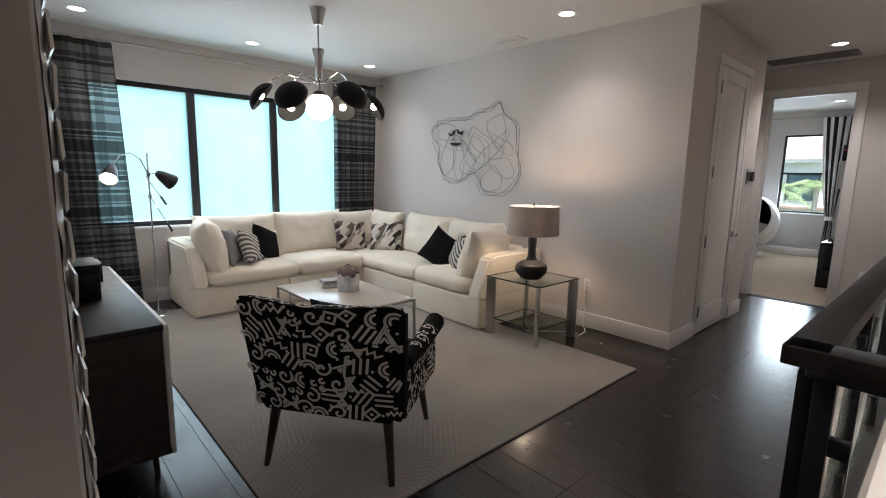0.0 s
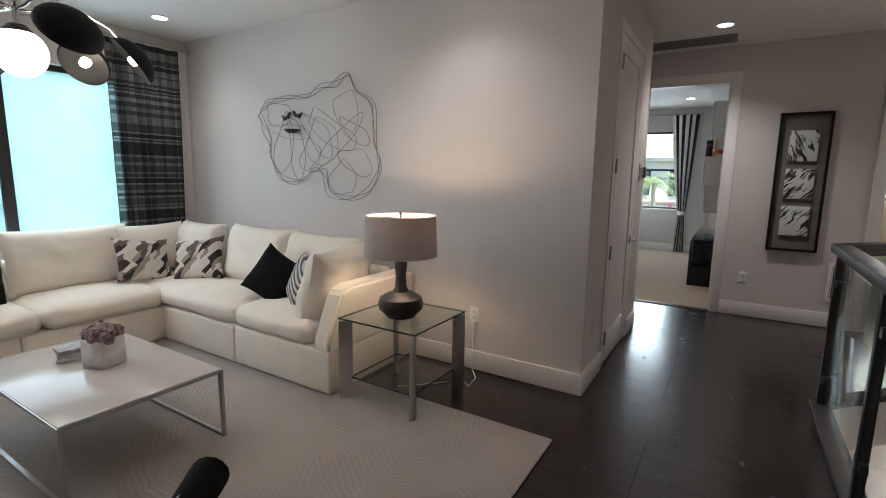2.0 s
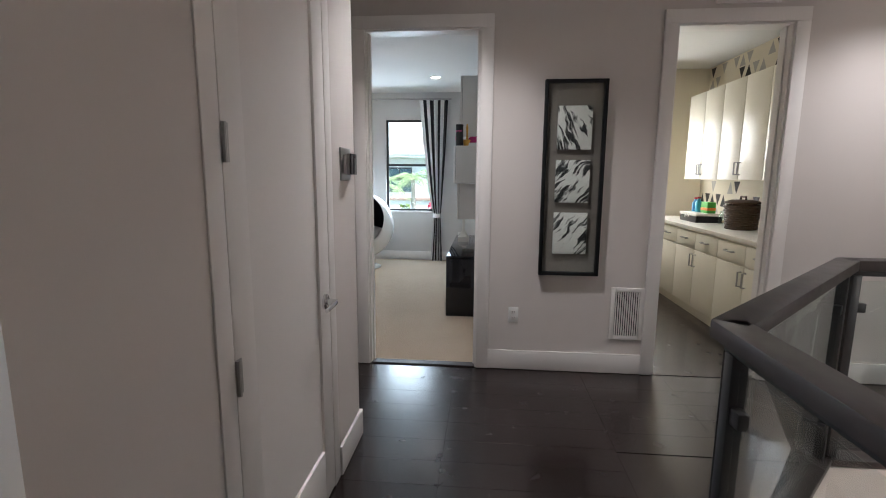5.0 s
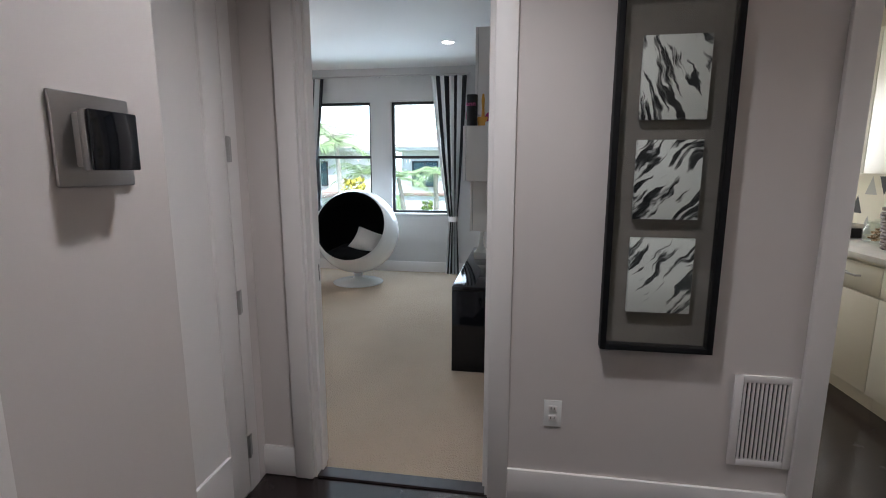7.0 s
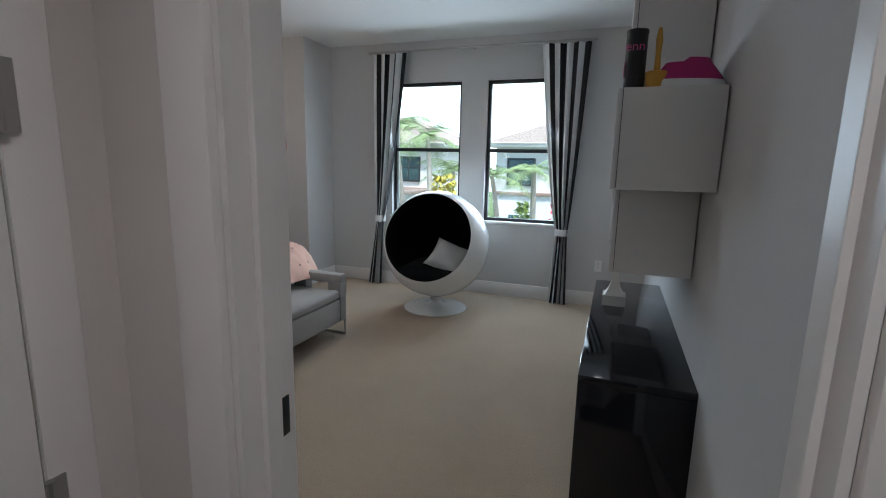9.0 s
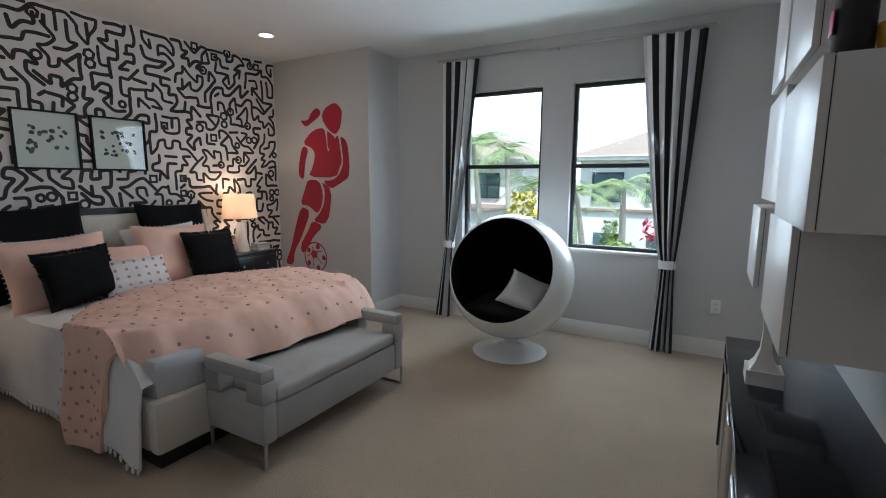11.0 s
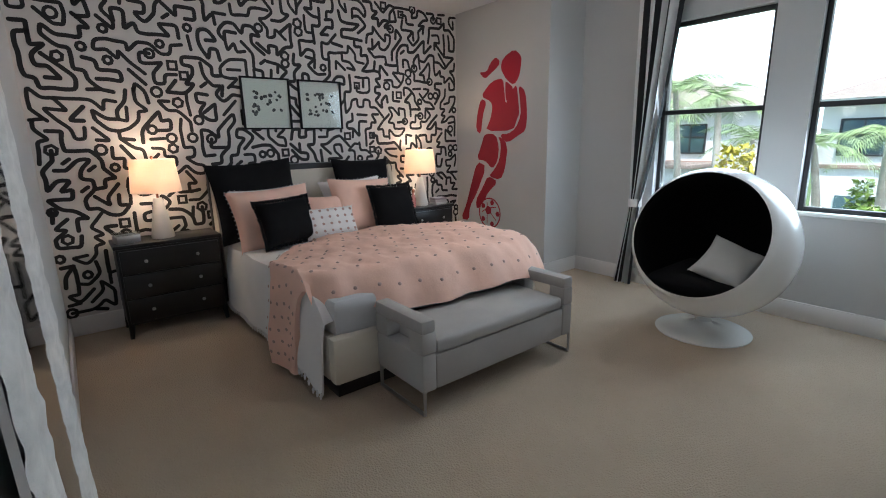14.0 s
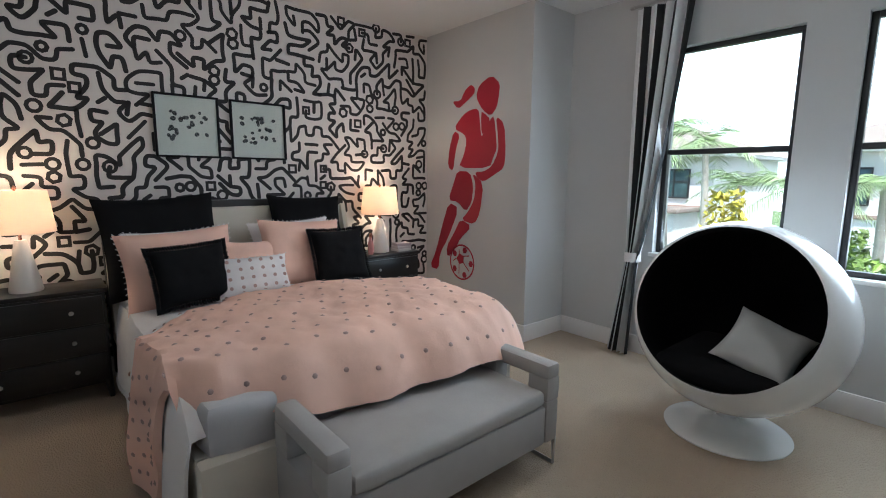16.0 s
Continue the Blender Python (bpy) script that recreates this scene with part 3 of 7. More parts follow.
FACE_HALL = Matrix(((0, 0, -1, 0), (-1, 0, 0, 0), (0, 1, 0, 0), (0, 0, 0, 1)))
FACE_DOWN = pose(0, 0, 0, 180)
grille("wall_grille", "white slatted return grille low on the hall wall", Matrix.Translation((6.80, -0.145, 0.445)) @ FACE_HALL, 0.23, 0.38, 11, True, M_TRIM, M_BLACK)
grille("supply_vent", "white slatted air vent above the laundry door", Matrix.Translation((6.80, -0.76, 2.605)) @ FACE_HALL, 0.40, 0.20, 7, False, M_TRIM, M_NICKEL)
grille("return_grille", "dark slatted return grille in the hall ceiling", Matrix.Translation((6.46, 1.30, CEIL)) @ FACE_DOWN, 0.28, 0.78, 24, False, plain("grey_metal", (0.20, 0.19, 0.19), 0.5), M_BLACK)
grille("ceiling_vent", "small white slatted vent in the living room ceiling", Matrix.Translation((3.76, 3.2, CEIL)) @ FACE_DOWN, 0.16, 0.32, 6, False, M_TRIM, M_NICKEL)


def outlet(m):
    o = thing("wall_outlet", "white double power outlet on a painted wall", "outlet", m, "power outlets")
    part("plate", box(0.072, 0.116, 0.006, (0, 0, 0.003), 0.002), M_GLOSSW, o)
    for s in (-1, 1):
        soc = part("socket", box(0.034, 0.028, 0.004, (0, s * 0.021, 0.007), 0.002), M_TRIM, o)
        for q in (-1, 1):
            part("slot", box(0.003, 0.010, 0.001, (q * 0.007, s * 0.021 + 0.003, 0.0096)), M_BLACK, soc)


FACE_CLOSET = Matrix(((1, 0, 0, 0), (0, 0, -1, 0), (0, 1, 0, 0), (0, 0, 0, 1)))
outlet(Matrix.Translation((6.80, 0.654, 0.412)) @ FACE_HALL)
outlet(Matrix.Translation((4.01, 2.318, 0.413)) @ FACE_HALL)
outlet(Matrix.Translation((4.25, 1.535, 0.42)) @ FACE_CLOSET)
outlet(Matrix.Translation((11.25, 1.28, 0.425)) @ FACE_HALL)
th = thing("thermostat", "dark glass thermostat on a grey wall plate", "thermostat", Matrix.Translation((5.635, 1.535, 1.46)) @ FACE_CLOSET)
part("plate", box(0.150, 0.150, 0.008, (0, 0, 0.004), 0.003), M_NICKEL, th, "grey wall plate")
part("mount", box(0.086, 0.086, 0.016, (0, 0, 0.016), 0.004), M_TRIM, th, "pale mounting ring")
part("body", box(0.098, 0.098, 0.016, (0, 0, 0.032), 0.006), M_NICKEL, th, "grey metal body")
part("screen", box(0.096, 0.096, 0.006, (0, 0, 0.0435), 0.005), M_GLOSSB, th, "black glass face")
sm = thing("smoke_detector", "round white smoke detector under the hall ceiling", "detector", pose(6.18, -0.13, CEIL))
part("body", lathe([(0, -0.045), (0.045, -0.045), (0.062, -0.03), (0.07, -0.008), (0.07, 0)], 28), M_GLOSSW, sm)

# ---- stair railing ----
RAIL = [(1.42, -4.1), (1.42, 0.215), (4.71, 0.215), (5.80, -0.84), (5.80, -4.1)]


def railing():
    r = thing("stair_railing", "dark wood handrail on black posts with clear glass panels", "railing", pose(1.42, 0.215, 0))
    o = Vector((1.42, 0.215, 0))

    def bar(a, b, z0, z1, w, e0=0.0, e1=0.0):
        a, b = Vector((*a, 0)) - o, Vector((*b, 0)) - o
        d = (b - a).normalized()
        a, b = a - d * e0, b + d * e1
        ln = (b - a).length
        bm = span(0, ln, -w / 2, w / 2, z0, z1, 0.006)
        bmesh.ops.transform(bm, matrix=Matrix.Translation(a) @ Matrix.Rotation(math.atan2(d.y, d.x), 4, "Z"), verts=bm.verts)
        return bm
    for (a, b), ext in zip(zip(RAIL, RAIL[1:]), ((0, 0.048), (0.048, 0.02), (0.02, 0.02), (0.02, 0))):
        part("handrail", bar(a, b, 0.985, 1.035, 0.095, *ext), M_RAIL, r, "dark stained handrail")
        part("top_channel", bar(a, b, 0.955, 0.985, 0.034), M_BLACK, r)
        part("base_board", bar(a, b, 0.0, 0.035, 0.10), M_RAIL, r, "dark wood base strip")
        a, b = Vector(a), Vector(b)
        n = max(1, round((b - a).length / 1.12))
        d = (b - a).normalized()
        ang = math.atan2(d.y, d.x)
        for k in range(n + 1):
            p = a.lerp(b, k / n)
            if k == n and tuple(b) != RAIL[-1]:
                p = b - d * 0.04
            elif k == 0 and tuple(a) != RAIL[0]:
                p = a + d * 0.04
            post = part("post", box(0.042, 0.042, 0.93, (p.x - o.x, p.y - o.y, 0.03 + 0.465), 0.003, m=Matrix.Rotation(ang, 4, "Z")), M_BLACK, r)
            for z in (0.2, 0.80):
                for s in (-1, 1):
                    if (k == 0 and s < 0) or (k == n and s > 0):
                        continue
                    q = p + d * s * 0.04
                    part("glass_clamp", box(0.045, 0.03, 0.045, (q.x - o.x, q.y - o.y, z), 0.004, m=Matrix.Rotation(ang, 4, "Z")), M_BLACK, post)
        for k in range(n):
            p, q = a.lerp(b, k / n) + d * 0.065, a.lerp(b, (k + 1) / n) - d * 0.065
            g = part("glass_panel", bar(p, q, 0.075, 0.93, 0.010), M_GLASSG, r, "clear glass panel")
            g.visible_shadow = False


railing()
sb = thing("starburst_chandelier", "starburst chandelier of thin glowing rods over the stair", "chandelier", pose(4.95, -1.75, 1.02))
part("hub", lathe([(0, -0.05), (0.05, -0.03), (0.06, 0), (0.05, 0.03), (0, 0.05)], 20), M_CHROME, sb)
part("stem", tube([(0, 0, 0.04), (0, 0, CEIL - 1.02)], 0.006), M_CHROME, sb)
rnd = random.Random(4)
M_ROD = glow("glowing_rod", (1.0, 0.95, 0.86), 2.5)
for k in range(26):
    a, h = k * 2.4, -0.9 + 1.8 * (k + 0.5) / 26
    d = Vector((math.cos(a) * math.sqrt(1 - h * h), math.sin(a) * math.sqrt(1 - h * h), h))
    part("rod", tube([d * 0.05, d * rnd.uniform(0.38, 0.55)], 0.006, 6), M_ROD, sb)

# ---- living room ----
n_rug = Net("taupe_rug", 0.95)
rv = n_rug.node("ShaderNodeTexVoronoi", Scale=3.2)
n_rug.join(n_rug.pos, rv.inputs["Vector"])
rsep = n_rug.node("ShaderNodeSeparateColor")
n_rug.join(rv.outputs["Color"], rsep.inputs["Color"])
rrot = n_rug.node("ShaderNodeVectorRotate")
rrot.rotation_type = "Z_AXIS"
rmul = n_rug.node("ShaderNodeMath")
rmul.operation = "MULTIPLY"
rmul.inputs[1].default_value = 6.28
n_rug.join(rsep.outputs[0], rmul.inputs[0])
n_rug.join(rmul.outputs[0], rrot.inputs["Angle"])
n_rug.join(n_rug.pos, rrot.inputs["Vector"])
rwav = n_rug.node("ShaderNodeTexWave", Scale=11.0)
n_rug.join(rrot.outputs[0], rwav.inputs["Vector"])
n_rug.color(n_rug.ramp(n_rug.noise(1.6, 4), [(0.3, (0.29, 0.26, 0.24)), (0.7, (0.345, 0.31, 0.285))]))
rb = n_rug.bump(rwav.outputs["Fac"], 0.28, 0.008)
n_rug.bump(n_rug.noise(320, 2), 0.4, 0.004, rb)
M_RUG = n_rug.mat
single("area_rug", box(2.67, 3.75, 0.014, (0, 0, 0.007), 0.005), M_RUG, "large taupe wool rug with a carved line pattern", "rug", pose(2.05, 3.375, 0))


def sofa():
    s = thing("sectional_sofa", "ivory linen corner sofa with loose seat and back cushions", "sofa", pose(3.5, 5.2, 0))
    ox, oy = 3.5, 5.2

    def sp(name, x0, x1, y0, y1, z0, z1, r=0.03, label=""):
        return part(name, span(x0 - ox, x1 - ox, y0 - oy, y1 - oy, z0, z1, r, 3), M_SOFA, s, label)
    for x0, x1, y0, y1 in ((1.21, 2.16, 4.78, 5.70), (2.162, 3.12, 4.78, 5.70), (3.122, 3.98, 4.78, 5.70), (3.085, 3.98, 3.82, 4.778), (3.085, 3.98, 2.855, 3.818)):
        sp("base", x0, x1, y0, y1, 0.015, 0.30, 0.02)
    for x0, x1, y0, y1 in ((1.21, 3.98, 5.52, 5.70),):
        sp("back_frame", x0, x1, y0, y1, 0.28, 0.70, 0.05)
    sp("back_frame", 3.82, 3.98, 3.04, 5.52, 0.28, 0.70, 0.05)

    def arm(m):
        prof = [(0.0, 0.28), (0.0, 0.36), (0.13, 0.66), (0.22, 0.69), (0.92, 0.69), (0.92, 0.28)]
        one = prism(prof, 0, 0.145)
        bmesh.ops.bevel(one, geom=one.edges[:], offset=0.022, segments=3, affect="EDGES")
        bmesh.ops.transform(one, matrix=m, verts=one.verts)
        part("arm", one, M_SOFA, s, "sloping upholstered arm")
    # profile x -> into the sofa, y -> up, z -> across
    arm(Matrix(((0, 0, 1, 1.21 - ox), (1, 0, 0, 4.78 - oy), (0, 1, 0, 0), (0, 0, 0, 1))))
    arm(Matrix(((1, 0, 0, 3.085 - ox), (0, 0, 1, 2.855 - oy), (0, 1, 0, 0), (0, 0, 0, 1))))
    k = 0
    for x0, x1, y0, y1 in ((1.37, 2.28, 4.74, 5.50), (2.29, 3.10, 4.74, 5.50), (3.08, 3.80, 3.83, 5.50), (3.08, 3.80, 3.05, 3.82)):
        k += 1
        part("seat_cushion", soft(x1 - x0, y1 - y0, 0.17, ((x0 + x1) / 2 - ox, (y0 + y1) / 2 - oy, 0.375), k, 0.07, 0.028), M_SOFA, s)

    def back(w, h, x, y, rz, tilt, z=0.685, d=0.28):
        global_k = len(s.children)
        bm = pillow(w, h, d, global_k, 22, 0.09, 0.016)
        bmesh.ops.transform(bm, matrix=pose(x - ox, y - oy, z, tilt, 0, rz), verts=bm.verts)
        part("back_cushion", bm, M_SOFA, s, "loose plump back cushion")
    back(0.92, 0.52, 1.86, 5.42, 0, -14)
    back(0.92, 0.54, 2.72, 5.42, 0, -14)
    back(0.66, 0.50, 3.34, 5.40, 0, -12)
    back(0.68, 0.52, 3.66, 5.12, -90, -12)
    back(0.88, 0.54, 3.70, 4.30, -90, -14)
    back(0.80, 0.52, 3.70, 3.55, -90, -14)
    back(0.70, 0.55, 1.47, 5.10, 80, -14, 0.66)
    back(0.74, 0.55, 3.48, 3.17, 192, -16, 0.64)


sofa()


def stripes(name, a, b, scale, rot, dist=0.0, detail=0.0, hard=0.08):
    """Two-colour striped cloth."""
    n = Net(name, 0.9)
    mp = n.node("ShaderNodeMapping")
    mp.inputs["Rotation"].default_value = rot
    tc = n.node("ShaderNodeTexCoord")
    n.join(tc.outputs["Object"], mp.inputs["Vector"])
    w = n.node("ShaderNodeTexWave", Scale=scale, Distortion=dist, Detail=detail)
    n.join(mp.outputs[0], w.inputs["Vector"])
    n.color(n.ramp(w.outputs["Fac"], [(0.5 - hard, a), (0.5 + hard, b)]))
    n.bump(n.noise(300, 2), 0.3, 0.002)
    return n.mat


M_TEX1 = stripes("grey_flecked_weave", (0.06, 0.06, 0.065), (0.34, 0.33, 0.33), 34, (0, 0.3, 0.2), 9, 3, 0.25)
M_TEX2 = stripes("grey_striped_weave", (0.08, 0.075, 0.07), (0.55, 0.51, 0.47), 7, (0, 1.2, 0), 2.5, 2, 0.3)
def hide_mosaic():
    """Slanted chips of brown, taupe, black and ivory hide."""
    n = Net("brown_mosaic_hide", 0.85)
    tc, turn, grow = n.node("ShaderNodeTexCoord"), n.node("ShaderNodeMapping"), n.node("ShaderNodeMapping", Scale=(9, 2, 24))
    turn.inputs["Rotation"].default_value = (0, 0.75, 0)
    v = n.node("ShaderNodeTexVoronoi", Scale=1.0)
    v.distance = "CHEBYCHEV"
    sep = n.node("ShaderNodeSeparateColor")
    n.join(tc.outputs["Object"], turn.inputs["Vector"])
    n.join(turn.outputs[0], grow.inputs["Vector"])
    n.join(grow.outputs[0], v.inputs["Vector"])
    n.join(v.outputs["Color"], sep.inputs["Color"])
    n.color(n.ramp(sep.outputs[0], [(0.0, (0.025, 0.02, 0.018)), (0.25, (0.12, 0.085, 0.065)), (0.42, (0.62, 0.55, 0.48)), (0.62, (0.30, 0.25, 0.21)), (0.78, (0.66, 0.60, 0.54))]))
    n.t.nodes[-1].color_ramp.interpolation = "CONSTANT"
    n.bump(n.noise(300, 2), 0.3, 0.002)
    return n.mat


M_TEX3 = hide_mosaic()
M_VELVET = fabric("black_velvet", (0.006, 0.006, 0.006), 200, 0.2, 0.3)


def cushion(material, w, h, x, y, z, rz, tilt, spin, label, d=0.14, name="throw_pillow"):
    seed = int(abs(x * 31 + y * 17)) % 9
    bm = pillow(w, h, d, seed, 18, 0.12, 0.008)
    return single(name, bm, material, label, "pillow", pose(x, y, z, 0, 0, rz) @ pose(0, 0, 0, tilt, 0, 0) @ pose(0, 0, 0, 0, spin, 0))


cushion(M_TEX1, 0.40, 0.40, 1.66, 5.03, 0.63, 62, -16, 6, "grey flecked throw pillow on the sofa")
cushion(M_TEX2, 0.38, 0.36, 1.84, 4.98, 0.62, 52, -22, 14, "grey striped throw pillow leaning on the sofa")
cushion(M_VELVET, 0.40, 0.38, 2.06, 5.12, 0.63, 40, -20, 22, "black velvet throw pillow standing on its corner")
cushion(M_TEX3, 0.46, 0.40, 3.14, 5.14, 0.64, 2, -24, 8, "brown and white patterned hide pillow")
cushion(M_TEX3, 0.46, 0.40, 3.44, 4.80, 0.64, -62, -24, -8, "brown and white patterned hide pillow")
cushion(M_VELVET, 0.42, 0.40, 3.40, 3.74, 0.62, -70, -24, 28, "black velvet throw pillow standing on its corner")
cushion(M_TEX2, 0.40, 0.38, 3.42, 3.46, 0.62, -120, -22, 10, "grey striped throw pillow on the sofa")


def coffee_table():
    t = thing("coffee_table", "low coffee table with pale stone top and thin steel frame", "table", pose(2.10, 3.55, 0.014))
    L, W, H = 1.12, 0.72, 0.375
    part("tabletop", box(W - 0.01, L - 0.01, 0.018, (0, 0, H - 0.007), 0.002), plain("pale_table_stone", (0.52, 0.48, 0.44), 0.18, vary=0.05, scale=4, bump=0), t, "pale polished stone top")
    for sx in (-1, 1):
        for sy in (-1, 1):
            part("leg", box(0.018, 0.018, H - 0.02, (sx * (W / 2 - 0.009), sy * (L / 2 - 0.009), (H - 0.02) / 2)), M_NICKEL, t)
        part("top_rail", box(0.018, L, 0.018, (sx * (W / 2 - 0.009), 0, H - 0.011)), M_NICKEL, t)
        part("floor_rail", box(0.018, L - 0.04, 0.014, (sx * (W / 2 - 0.009), 0, 0.007)), M_NICKEL, t)
    for sy in (-1, 1):
        part("top_rail", box(W - 0.036, 0.018, 0.018, (0, sy * (L / 2 - 0.009), H - 0.011)), M_NICKEL, t)


coffee_table()
TOP = 0.014 + 0.377
fv = thing("flower_vase", "square white marble vase of dusty mauve flowers", "vase", pose(2.15, 3.55, TOP, 0, 0, 20))
part("vase", box(0.14, 0.14, 0.15, (0, 0, 0.075), 0.008), plain("white_marble", (0.72, 0.70, 0.68), 0.3, vary=0.18, scale=12, bump=0), fv)
M_MAUVE = plain("dried_mauve_petals", (0.34, 0.25, 0.25), 0.9, vary=0.35, scale=30)
rnd = random.Random(8)
for k in range(9):
    a, rr = k * 2.4, 0.028 * math.sqrt(k)
    bm = None
    c = Vector((math.cos(a) * rr, math.sin(a) * rr, 0.20 - rr * 0.5))
    for j in range(34):
        h = 1 - 2 * (j + 0.5) / 34
        b = j * 2.4
        d = Vector((math.cos(b) * math.sqrt(1 - h * h), math.sin(b) * math.sqrt(1 - h * h), h))
        m = Matrix.Translation(c + d * 0.033) @ d.to_track_quat("Z", "Y").to_matrix().to_4x4() @ pose(0, 0, 0, rnd.uniform(-35, 35), rnd.uniform(-35, 35), 0)
        one = bmesh.new()
        bmesh.ops.create_circle(one, cap_ends=True, radius=0.015, segments=6)
        bmesh.ops.transform(one, matrix=m, verts=one.verts)
        bm = merge(bm, one)
    part("bloom", bm, M_MAUVE, fv, "dried mauve bloom")
for k in range(3):
    single("book", box(0.13, 0.19, 0.022, (0, 0, 0.011), 0.003), plain("book_cover", (0.6 - 0.15 * k, 0.57 - 0.15 * k, 0.53 - 0.14 * k), 0.5, vary=0.2, scale=30),
           "slim patterned book stacked on the coffee table", "book", pose(2.12, 3.79, TOP + 0.0225 * k, 0, 0, 70 + 6 * k), "books on the coffee table")


# glyph strokes for the armchair cloth
def glyphs(bm, w, h, put, seed, cell=0.080, lw=0.0116):
    """Covers a w by h rectangle with hand-drawn strokes: chevrons, spirals, zigzags, bars, eyes, arcs and dots."""
    r = random.Random(seed)
    rows = max(1, round(h / cell))
    for j in range(rows):
        cols = max(1, round(w / cell))
        for i in range(cols):
            c = Vector(((i + 0.5 + (0.5 if j % 2 else 0)) * w / cols + r.uniform(-0.012, 0.012), (j + 0.5) * h / rows + r.uniform(-0.012, 0.012)))
            if c.x > w - 0.02:
                continue
            s = min(cell * 0.56, c.x * 1.2, (w - c.x) * 1.2)
            if s < 0.02:
                continue
            a = r.choice((0, 0.5, -0.5, 0.9, 1.6, 2.4))
            ca, sa = math.cos(a), math.sin(a)

            def loc(x, y):
                q = c + Vector((ca * x - sa * y, sa * x + ca * y)) * s
                return (min(max(q.x, 0.006), w - 0.006), min(max(q.y, 0.006), h - 0.006))

            def line(pts, close=False):
                ribbon(bm, [loc(*p) for p in pts], lw, put, close, not close)
            kind = r.choice(("chev", "spiral", "spiral", "zig", "bars", "bars", "eye", "arc", "hooks", "cross"))
            if kind == "chev":
                for k in range(3):
                    line([(-0.9 + 0.25 * k, -0.8), (0, 0.9 - 0.45 * k), (0.9 - 0.25 * k, -0.8)][:3] if k < 2 else [(-0.3, -0.7), (0, -0.25), (0.3, -0.7)])
            elif kind == "spiral":
                line([((0.14 + 0.13 * t) * math.cos(t * 1.15), (0.14 + 0.13 * t) * math.sin(t * 1.15)) for t in [q * 0.5 for q in range(13)]])
            elif kind == "zig":
                line([(-1, -0.3), (-0.6, 0.25), (-0.25, -0.3), (0.15, 0.25), (0.5, -0.3), (0.9, 0.2)])
                line([(-0.2, 0.75), (0.1, 0.85)])
            elif kind == "bars":
                for k in range(3):
                    line([(-0.65 + 0.6 * k, -0.75), (-0.5 + 0.6 * k, 0.75)])
            elif kind == "eye":
                line([(-0.72, 0), (0, 0.72), (0.72, 0), (0, -0.72)], True)
                e = loc(0, 0)
                disc2(bm, e[0], e[1], lw * 0.7, lw * 0.7, put, 8)
            elif kind == "arc":
                for q in (0.85, 0.45):
                    line([(q * math.cos(t), q * math.sin(t) - 0.3) for t in [0.2 + 0.34 * g for g in range(9)]])
            elif kind == "hooks":
                for ox, oy in ((-0.45, 0.45), (0.35, 0.0), (-0.35, -0.55)):
                    line([(ox + 0.26 * math.cos(t), oy + 0.26 * math.sin(t)) for t in [0.6 + 0.6 * g for g in range(8)]])
            else:
                line([(-0.85, 0.7), (0.85, -0.35)])
                line([(-0.85, -0.45), (0.85, 0.55)])
                for k in range(2):
                    line([(-0.75 + 0.25 * k, -0.05), (-0.72 + 0.25 * k, 0.25)])
                    line([(0.5 + 0.25 * k, -0.05), (0.47 + 0.25 * k, 0.25)])
            if r.random() < 0.7:
                e = loc(r.choice((-1.05, 1.05)), r.uniform(-0.6, 0.6))
                disc2(bm, e[0], e[1], lw * 0.62, lw * 0.62, put, 8)


M_CHAIR = fabric("black_printed_linen", (0.014, 0.012, 0.011), 350, 0.1, 0.3)


